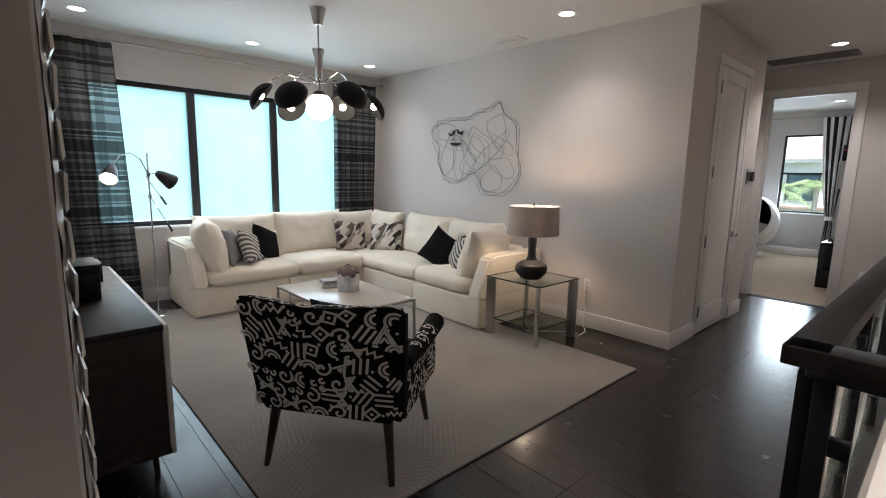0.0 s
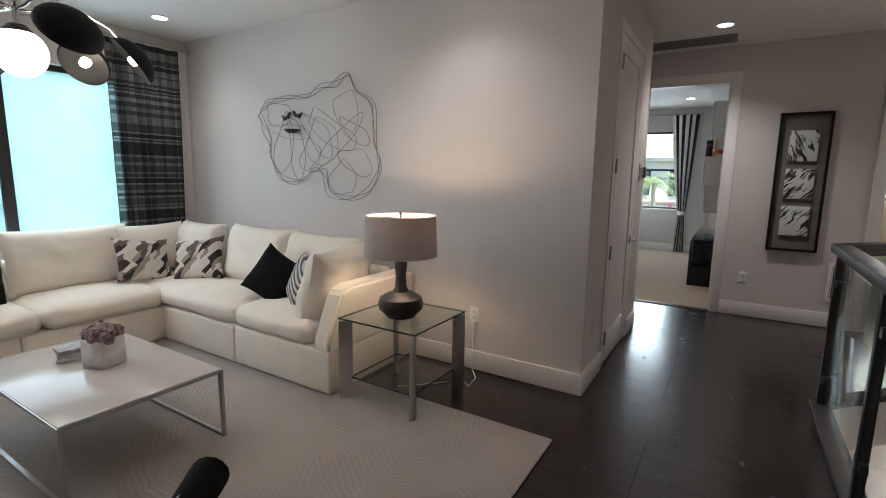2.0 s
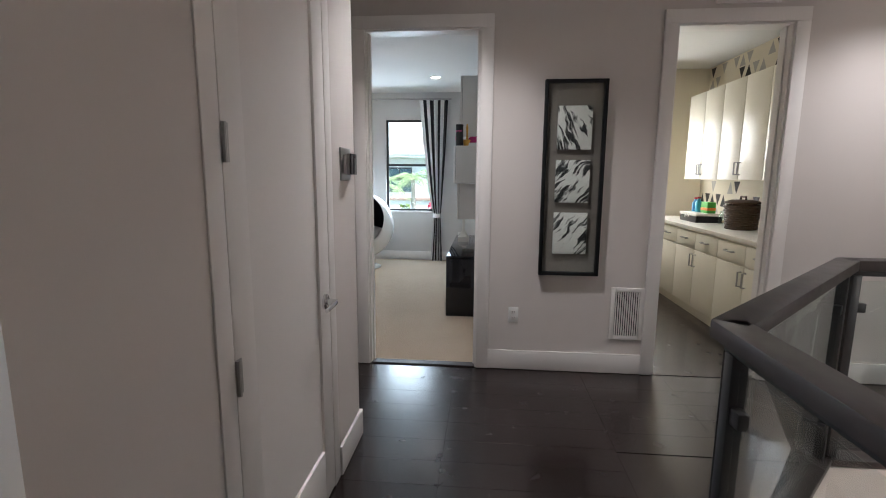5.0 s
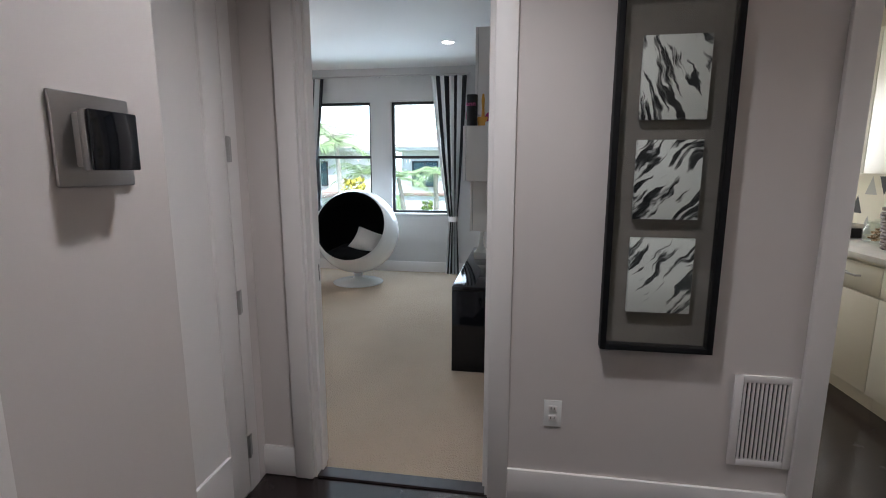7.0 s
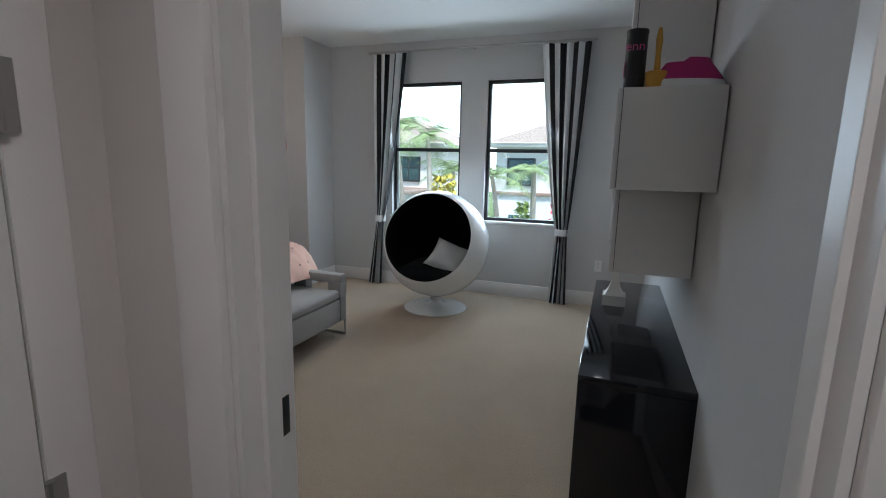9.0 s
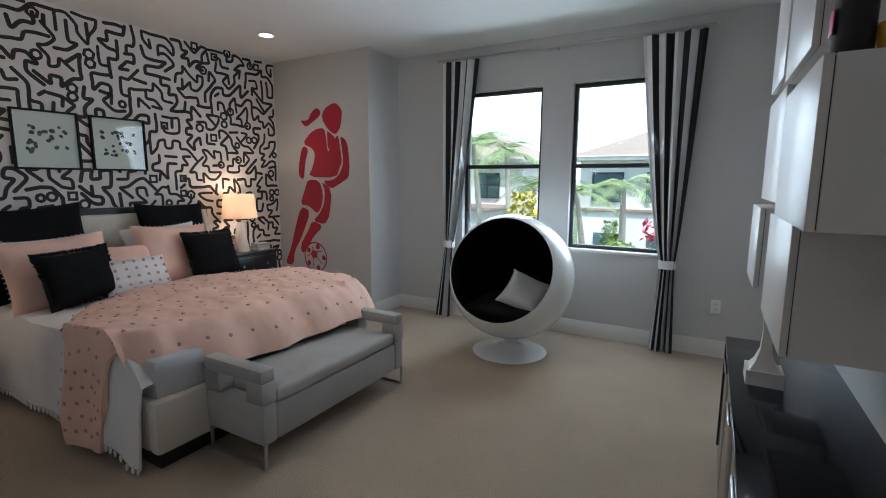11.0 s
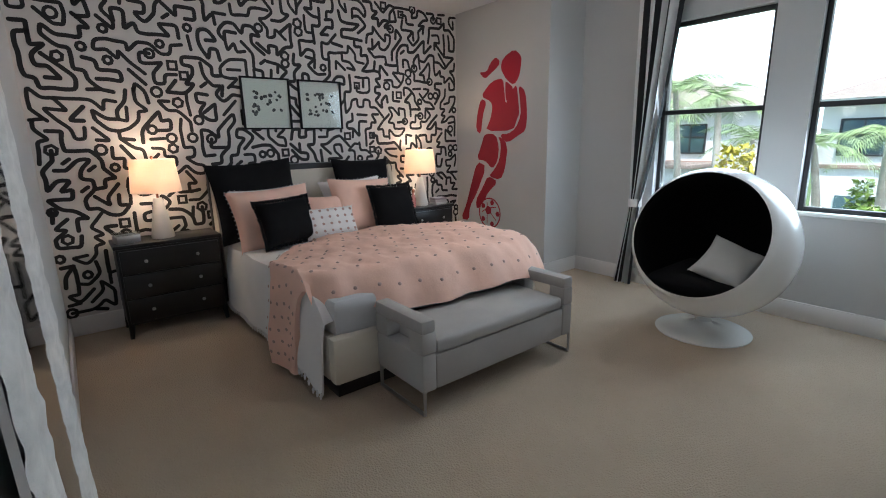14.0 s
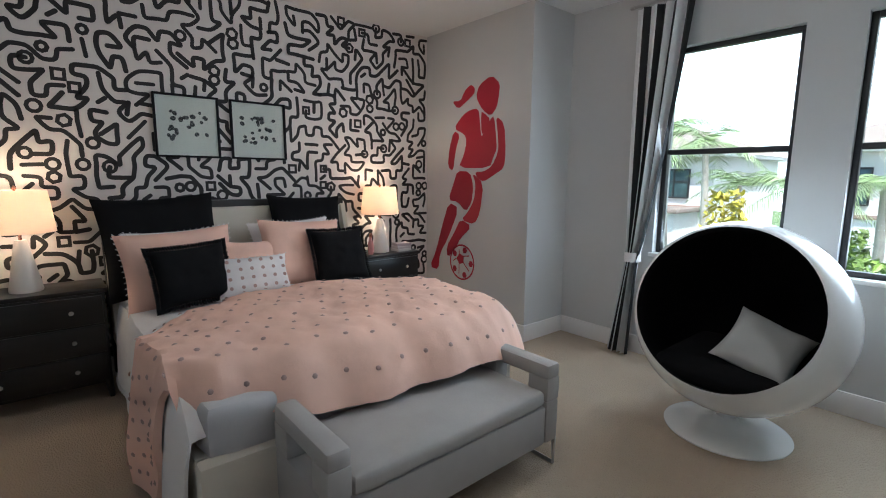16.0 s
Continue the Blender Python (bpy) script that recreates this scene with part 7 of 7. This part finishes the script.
for k in range(3):
    base_unit(6.96 + 0.93 * k, 6.96 + 0.93 * (k + 1))
for k in range(3):
    upper_unit(6.94 + 0.80 * k, 6.94 + 0.80 * (k + 1))
single("countertop", span(6.935, 9.745, -1.835, -1.22, 0.885, 0.92, 0.003), M_QUARTZ, "pale quartz laundry countertop", "countertop")
tri_paper = bmesh.new()
tri_grey = bmesh.new()
r = random.Random(6)
for z0, z1 in ((0.93, 1.38), (2.335, 2.72)):
    n = int((z1 - z0) / 0.125)
    for i in range(21):
        for j in range(n):
            x, z, q = 6.95 + i * 0.132, z0 + j * (z1 - z0) / n, r.random()
            hh = (z1 - z0) / n * 0.92
            bm = tri_paper if q < 0.28 else tri_grey if q < 0.55 else None
            if bm:
                s = [(x, z), (x + 0.125, z), (x + 0.0625, z + hh)] if (i + j) % 2 else [(x, z + hh), (x + 0.0625, z), (x + 0.125, z + hh)]
                bm.faces.new([bm.verts.new((a, -1.8375, b)) for a, b in s])
build("wallpaper_triangles", tri_paper, M_INK, "black triangle print on the laundry wall", "wallpaper")
build("wallpaper_triangles_grey", tri_grey, plain("grey_print", (0.42, 0.40, 0.37), 0.7), "grey triangle print on the laundry wall", "wallpaper")


def basket():
    b = thing("wicker_basket", "brown woven wicker basket with lid and handle on the counter", "basket", pose(8.20, -1.58, 0.92))
    M_W = plain("brown_wicker", (0.075, 0.042, 0.026), 0.6, vary=0.35, scale=40)
    for k in range(11):
        z = 0.012 + 0.021 * k
        rr = 0.125 + 0.022 * k / 10
        pts = [((rr + 0.005 * math.sin(a * 12 + k * math.pi)) * math.cos(a), (rr + 0.005 * math.sin(a * 12 + k * math.pi)) * math.sin(a), z) for a in [j * 0.1309 for j in range(48)]]
        part("weave", tube(pts, 0.012, 5, closed=True), M_W, b)
    part("lid", lathe([(0, 0.285), (0.10, 0.28), (0.155, 0.262), (0.155, 0.245), (0, 0.245)], 32), M_W, b)
    part("handle", tube([(-0.05, 0, 0.275), (-0.045, 0, 0.31), (0.045, 0, 0.31), (0.05, 0, 0.275)], 0.009, 8), M_W, b)


basket()
gb = thing("gift_box", "flat black and white box with a ribbon on the counter", "box", pose(9.0, -1.55, 0.92))
part("body", box(0.42, 0.28, 0.07, (0, 0, 0.035), 0.003), M_BLACK, gb)
part("lid", box(0.43, 0.29, 0.03, (0, 0, 0.087), 0.003), M_WHITECER, gb, "white lid")
part("bow", tube([(-0.05, 0.15, 0.06), (-0.02, 0.155, 0.085), (0, 0.155, 0.065), (0.03, 0.155, 0.085), (0.05, 0.15, 0.05)], 0.006, 6), M_WHITECLOTH, gb, "white ribbon bow")
for nm, c, dx, h, lab in (("detergent_bottle", (0.03, 0.25, 0.55), -0.15, 0.16, "blue detergent bottle with a red cap"), ("spray_bottle", (0.05, 0.35, 0.5), -0.07, 0.17, "teal spray bottle on a box")):
    t = thing(nm, lab, "bottle", pose(9.0 - dx, -1.55, 1.022))
    part("body", lathe([(0, 0), (0.035, 0), (0.037, h * 0.6), (0.015, h * 0.8), (0.015, h * 0.9)], 18), plain(nm + "_plastic", c, 0.35), t)
    part("cap", lathe([(0.017, h * 0.88), (0.018, h), (0, h)], 14), M_RED, t)
pkb = thing("cleaner_pack", "green and orange cleaning product carton", "box", pose(8.90, -1.58, 1.022))
part("carton", box(0.16, 0.09, 0.12, (0, 0, 0.06), 0.002), plain("green_carton", (0.08, 0.42, 0.06), 0.5), pkb)
part("printed_band", box(0.162, 0.092, 0.03, (0, 0, 0.045), 0.001), plain("orange_band", (0.7, 0.22, 0.04), 0.5), pkb, "orange printed band")
jr = thing("glass_jar", "clear glass jar of clothes pegs", "jar", pose(8.53, -1.60, 0.92))
part("jar", lathe([(0.06, 0), (0.07, 0.02), (0.075, 0.09), (0.055, 0.125), (0.057, 0.14), (0.053, 0.14), (0.05, 0.125), (0.07, 0.09), (0.065, 0.02), (0, 0.012)], 24), M_GLASSG, jr)
part("lid", lathe([(0, 0.165), (0.012, 0.165), (0.012, 0.15), (0.06, 0.148), (0.06, 0.14), (0, 0.14)], 20), M_GLASSG, jr)
rr = random.Random(9)
M_PEG = plain("peg_wood", (0.42, 0.25, 0.12), 0.7)
for k in range(14):
    part("peg", box(0.07, 0.010, 0.010, (rr.uniform(-0.02, 0.02), rr.uniform(-0.02, 0.02), 0.02 + 0.006 * k), 0.001, 1, m=pose(0, 0, 0, 0, rr.uniform(-15, 15), rr.uniform(0, 180))), M_PEG, jr)
bl = thing("window_blind", "white slatted blind in the laundry window", "blind", pose(9.775, -0.895, 1.18))
for k in range(19):
    part("slat", box(0.045, 0.66, 0.003, (0, 0, 0.02 + 0.052 * k), 0.001, 1, m=pose(0, 0, 0, 0, 28, 0)), M_GLOSSW, bl)
single("window_valance", box(0.10, 0.84, 0.42, (0, 0, 0.21), 0.008), M_WHITECLOTH, "pale fabric valance above the laundry window", "valance", pose(9.695, -0.895, 1.95))

# ---- further hall, seen past the wall end ----
bd = thing("far_bed", "bed with white bedding in a far room", "bed", pose(10.3, -3.2, 0))
part("base", box(1.6, 1.4, 0.35, (0, 0, 0.175), 0.02), M_EBONY, bd)
part("mattress", soft(1.58, 1.38, 0.26, (0, 0, 0.48), 8, 0.08, 0.03), M_WHITECLOTH, bd)
part("bed_post", tube([(-0.78, 0.66, 0), (-0.78, 0.66, 2.0)], 0.02, 8), M_BLACK, bd)
part("bed_post", tube([(-0.78, -0.66, 0), (-0.78, -0.66, 2.0)], 0.02, 8), M_BLACK, bd)
part("top_rail", tube([(-0.78, 0.66, 2.0), (-0.78, -0.66, 2.0)], 0.02, 8), M_BLACK, bd)
# unseen fill lamps, added to brighten the far room, stair void and entry
lamp("downlight_or_fill_lamp", "SPOT", look((10.0, -3.4, 2.70), (10.0, -3.4, 0)), 25, WARM, spot=radians(125), blend=0.9, soft=0.06)
lamp("downlight_or_fill_lamp", "SPOT", look((3.2, -2.2, 2.70), (3.2, -2.2, 0)), 125, WARM, spot=radians(125), blend=0.9, soft=0.06)
lamp("downlight_or_fill_lamp", "SPOT", look((0.9, -1.5, 2.70), (0.9, -1.5, 0)), 62, WARM, spot=radians(125), blend=0.9, soft=0.06)
# unseen fill panel under the slab, added to lift the storey below
lamp("lower_fill_lamp", "AREA", look((4.2, -0.5, -0.40), (4.2, -0.5, -3)), 55, (1.0, 0.93, 0.86), size=1.2, size_y=1.2)
# fixtures made up to go with the three added fill lamps
for x, y in ((10.0, -3.4), (3.2, -2.2), (0.9, -1.5)):
    downlight(x, y)

# ---- outside ----
GZ = -3.2
lawn = plain("lawn", (0.06, 0.10, 0.025), 0.95, vary=0.3, scale=2, grain=40, bump=0.6, dist=0.03)
build("ground", prism([(-400, -400), (900, -400), (900, 700), (-400, 700)], GZ - 0.3, GZ), lawn, "grass ground reaching the horizon", "ground")
build("road", span(18.5, 24.5, -200, 200, GZ, GZ + 0.02), plain("asphalt", (0.055, 0.055, 0.058), 0.9, vary=0.15, grain=80, bump=0.4), "grey asphalt street", "road")
build("kerb", span(24.5, 24.7, -200, 200, GZ, GZ + 0.15, 0.02), plain("concrete", (0.40, 0.39, 0.37), 0.85), "concrete kerb", "kerb")
build("pavement", span(24.7, 26.2, -200, 200, GZ, GZ + 0.13), plain("pavement_concrete", (0.45, 0.43, 0.41), 0.85), "pale concrete pavement", "pavement")
M_STUCCO = plain("white_stucco", (0.70, 0.69, 0.68), 0.85, vary=0.03, bump=0.2)
M_TILE = plain("grey_roof_tile", (0.24, 0.19, 0.165), 0.8, vary=0.2, scale=8, bump=0.4, dist=0.03)
M_DARKGLASS = plain("dark_window_glass", (0.05, 0.09, 0.10), 0.08, vary=0.2, bump=0)


def house(x, y, w, d, label):
    h = thing("house", label, "house", pose(x, y, GZ))
    H = 5.75
    part("wall", box(d, w, H, (d / 2, 0, H / 2)), M_STUCCO, h)
    part("garage_wing", box(2.4, w * 0.45, 3.1, (-1.2, -w * 0.22, 1.55)), M_STUCCO, h)
    part("wing_roof", box(2.9, w * 0.45 + 0.5, 0.18, (-1.3, -w * 0.22, 3.19), 0.02), M_TILE, h)
    part("garage_door", box(0.06, w * 0.34, 2.3, (-2.42, -w * 0.22, 1.2), 0.02), plain("garage_panel", (0.36, 0.34, 0.33), 0.6), h, "grey garage door")
    roof = bmesh.new()
    e, p = 0.6, 1.9
    lo = [roof.verts.new(q) for q in ((-e, -w / 2 - e, H), (d + e, -w / 2 - e, H), (d + e, w / 2 + e, H), (-e, w / 2 + e, H))]
    hi = [roof.verts.new(q) for q in ((d / 2, -w / 2 + d / 2.4, H + p), (d / 2, w / 2 - d / 2.4, H + p))]
    for f in ((lo[0], lo[1], hi[0]), (lo[1], lo[2], hi[1], hi[0]), (lo[2], lo[3], hi[1]), (lo[3], lo[0], hi[0], hi[1]), (lo[3], lo[2], lo[1], lo[0])):
        roof.faces.new(f)
    part("roof", roof, M_TILE, h, "low hipped tile roof", False)
    part("eave_band", box(d + 1.1, w + 1.1, 0.22, (d / 2, 0, H - 0.05), 0.02), M_STUCCO, h)
    for yy in (-w * 0.34, -w * 0.08, w * 0.16, w * 0.38):
        win = part("window", box(0.08, 1.3, 1.25, (-0.03, yy, 4.35), 0.01), M_DARKGLASS, h, "dark upper window")
        for a in (-0.68, 0, 0.68):
            part("window_frame", box(0.10, 0.07, 1.35, (-0.05, yy + a, 4.35), 0.005), M_FRAME, win)
        for a in (-0.66, 0.1, 0.66):
            part("window_frame", box(0.10, 1.40, 0.07, (-0.055, yy, 4.35 + a), 0.005), M_FRAME, win)
    for yy in (w * 0.16, w * 0.38):
        part("door" if yy < w * 0.3 else "window", box(0.08, 1.1, 2.1, (-0.03, yy, 1.1), 0.01), M_DARKGLASS, h)
    part("trim_band", box(0.12, w, 0.16, (-0.06, 0, 3.25), 0.01), plain("band_brown", (0.30, 0.20, 0.16), 0.7), h, "brown storey band")


house(30.5, 1.6, 11.0, 9.0, "white two-storey stucco house with a tiled hip roof")
house(31.0, 16.0, 11.0, 9.0, "white two-storey stucco house with a tiled hip roof")
house(31.0, -13.0, 11.0, 9.0, "white two-storey stucco house with a tiled hip roof")
house(30.5, 30.5, 11.0, 9.0, "white two-storey stucco house with a tiled hip roof")


def leaf_mat(name, c):
    n = Net(name, 0.55)
    g = n.node("ShaderNodeNewGeometry")
    n.color(n.ramp(g.outputs["Random Per Island"], [(0.0, shade(c, 0.6)), (1.0, shade(c, 1.5))]))
    return n.mat


M_FROND = leaf_mat("palm_frond_green", (0.21, 0.29, 0.12))
M_YELLOWLEAF = leaf_mat("yellow_croton_leaf", (0.40, 0.34, 0.03))
M_HEDGE = leaf_mat("hedge_leaf", (0.14, 0.22, 0.03))
M_PINKLEAF = leaf_mat("pink_flower_leaf", (0.55, 0.05, 0.10))
M_TRUNK = plain("palm_trunk", (0.36, 0.33, 0.29), 0.9, vary=0.2, scale=6, bump=0.5, dist=0.02)


def palm(x, y, h, seed, size=2.0, fronds=15):
    r = random.Random(seed)
    p = thing("palm_tree", "slender palm tree with arching feathery fronds", "tree", pose(x, y, GZ), "palms along the street")
    bend = (r.uniform(-0.4, 0.4), r.uniform(-0.4, 0.4))
    pts = [(bend[0] * t * t, bend[1] * t * t, h * t) for t in [k / 8 for k in range(9)]]
    part("trunk", tube(pts, [0.14 - 0.07 * k / 8 for k in range(9)], 10), M_TRUNK, p)
    top = Vector(pts[-1])
    crown = bmesh.new()
    for k in range(fronds):
        a = k * 2.399
        up = r.uniform(0.1, 1.25)
        ln = size * r.uniform(0.8, 1.1)
        d = Vector((math.cos(a), math.sin(a), 0))
        side = Vector((-d.y, d.x, 0))
        spine = [top + d * ln * t * math.cos(up * (1 - t * 0.6)) + Vector((0, 0, ln * (math.sin(up) * t - 0.75 * t * t))) for t in [q / 14 for q in range(15)]]
        for i in range(1, 15):
            q, t = spine[i], i / 14
            dirn = (spine[i] - spine[i - 1]).normalized()
            wl = ln * 0.34 * math.sin(math.pi * min(1, 0.12 + 0.85 * t)) + 0.04
            for s in (-1, 1):
                for off in (0, 0.5):
                    b = q - (spine[i] - spine[i - 1]) * off
                    tip = b + side * s * wl * r.uniform(0.8, 1.05) + dirn * wl * 0.55 - Vector((0, 0, wl * r.uniform(0.25, 0.6)))
                    w = dirn * 0.009 * size
                    crown.faces.new([crown.verts.new(v) for v in (b - w, b + w, b.lerp(tip, 0.55) + w * 0.9, tip, b.lerp(tip, 0.55) - w * 0.6)])
    part("crown", crown, M_FROND, p, "feathery green fronds", False)


palm(22.5, 8.6, 5.9, 1, 1.7, 12)
palm(20.5, 6.7, 5.5, 2, 1.5, 12)
palm(23.0, 7.1, 4.4, 7, 1.6, 12)
palm(20.0, 3.35, 4.5, 3, 1.1, 12)
palm(22.5, 2.6, 4.6, 4, 1.25, 12)
palm(27.5, 12.5, 5.5, 6, 2.4)
palm(21.5, 4.6, 4.3, 8, 1.4, 11)


def shrub(x, y, w, d, h, mat, label, seed, n=700):
    r = random.Random(seed)
    bm = bmesh.new()
    for _ in range(n):
        a, q = r.uniform(0, 6.283), r.random() ** 0.4
        z = r.random()
        k = math.sqrt(max(0.05, 1 - (z - 0.3) ** 2 * 1.6)) * (0.8 + 0.3 * noise.noise(Vector((a * 1.3, z * 3, seed))))
        c = Vector((math.cos(a) * q * w / 2 * k, math.sin(a) * q * d / 2 * k, z * h))
        m = Euler((r.uniform(-1, 1), r.uniform(-1, 1), r.uniform(0, 6))).to_matrix()
        s = r.uniform(0.07, 0.15)
        bm.faces.new([bm.verts.new(c + m @ Vector(v) * s) for v in ((-1, 0, 0), (0, -0.4, 0.1), (1, 0, 0), (0, 0.4, 0.1))])
    t = thing("shrub", label, "shrub", pose(x, y, GZ))
    part("foliage", bm, mat, t, smooth=False)
    st = None
    for k in range(5):
        a = k * 1.26
        st = tube([(0, 0, 0), (math.cos(a) * w * 0.2, math.sin(a) * d * 0.2, h * 0.6)], [0.03, 0.012], 6, st)
    part("stems", st, M_TRUNK, t)


shrub(19.6, 6.0, 1.6, 1.8, 4.3, M_YELLOWLEAF, "yellow-leaved croton shrub by the street", 1, 1100)
shrub(19.2, 3.3, 1.4, 1.8, 3.1, M_HEDGE, "rounded light green shrub on the lawn", 2, 900)
shrub(21.2, 3.9, 0.9, 0.9, 3.5, M_HEDGE, "upright green shrub on the lawn", 3)
shrub(21.4, 2.9, 0.6, 0.6, 3.6, M_PINKLEAF, "pink-flowering shrub by a palm", 4, 130)
shrub(27.8, 7.5, 1.6, 5.0, 1.5, M_HEDGE, "clipped green hedge before a house", 5)
shrub(27.8, -4.5, 1.6, 5.0, 1.4, M_HEDGE, "clipped green hedge before a house", 6)

# glowing sheet added so the sky low over the street burns out white
M_SKYGLOW = glow("sky_glow", (0.92, 0.97, 1.0), 0.75)
build("backdrop", span(90, 90.5, -160, 160, GZ - 0.2, 130), M_SKYGLOW, "glowing sheet that whitens the sky", "sky")
# unseen blue glowing sheet, added to brighten the frosted living room panes
M_PANEGLOW = glow("pane_glow", (0.62, 0.90, 1.0), 0.15)
build("backdrop_north", span(-130, 89, 80, 80.5, GZ - 0.2, 130), M_PANEGLOW, "unseen glowing sheet that lights the frosted panes", "sky")

# ---- hardwood planks of the hall and living room ----
floor = tagged(new("floor"), "dark espresso hardwood plank floor", "floor", "", "structure")
PW = 0.19
lengths = (0.9, 1.2, 1.5, 1.8)
plank_mesh = {}
for L in lengths:
    bm = box(PW - 0.0016, L - 0.0016, 0.012, (0, 0, -0.006), 0.0006, 1)
    me = bpy.data.meshes.new("plank")
    bm.to_mesh(me)
    bm.free()
    me.materials.append(M_FLOOR)
    plank_mesh[L] = me
r = random.Random(14)


def lay(x0, x1, y0, y1):
    """Rows of planks along y; the last of a row runs under the wall or is cut."""
    k, x = 0, x0 + PW / 2
    while x < x1:
        y = y0
        while y < y1 - 0.02:
            left = y1 - y
            fit = [q for q in lengths if q <= left + 0.001]
            L = r.choice(fit) if fit and left > 2.0 else None
            if L is None:
                me = plank_mesh[0.9]
                sc = left / 0.9 if left <= 1.2 else left / 2 / 0.9
                for _ in range(1 if left <= 1.2 else 2):
                    ob = new("plank", me)
                    ob.parent = floor
                    ob.location, ob.scale = (x, y + 0.45 * sc, 0), (1, sc, 1)
                    y += 0.9 * sc
                break
            ob = new("plank", plank_mesh[L])
            ob.parent = floor
            ob.location = (x, y + L / 2, 0)
            y += L
        x += PW


for ob in [o for o in scene.objects if o.name.split(".")[0] in ("woven_dots", "trim", "tassel_trim", "printed_pattern", "petals") and o.parent]:
    tagged(ob, kind="stuff")
lay(0.09, 3.89, 0.17, 5.76)
lay(3.89, 6.80, 0.17, 1.96)
lay(5.77, 6.80, -4.0, 0.17)
lay(-1.2, 1.37, -3.0, 0.17)
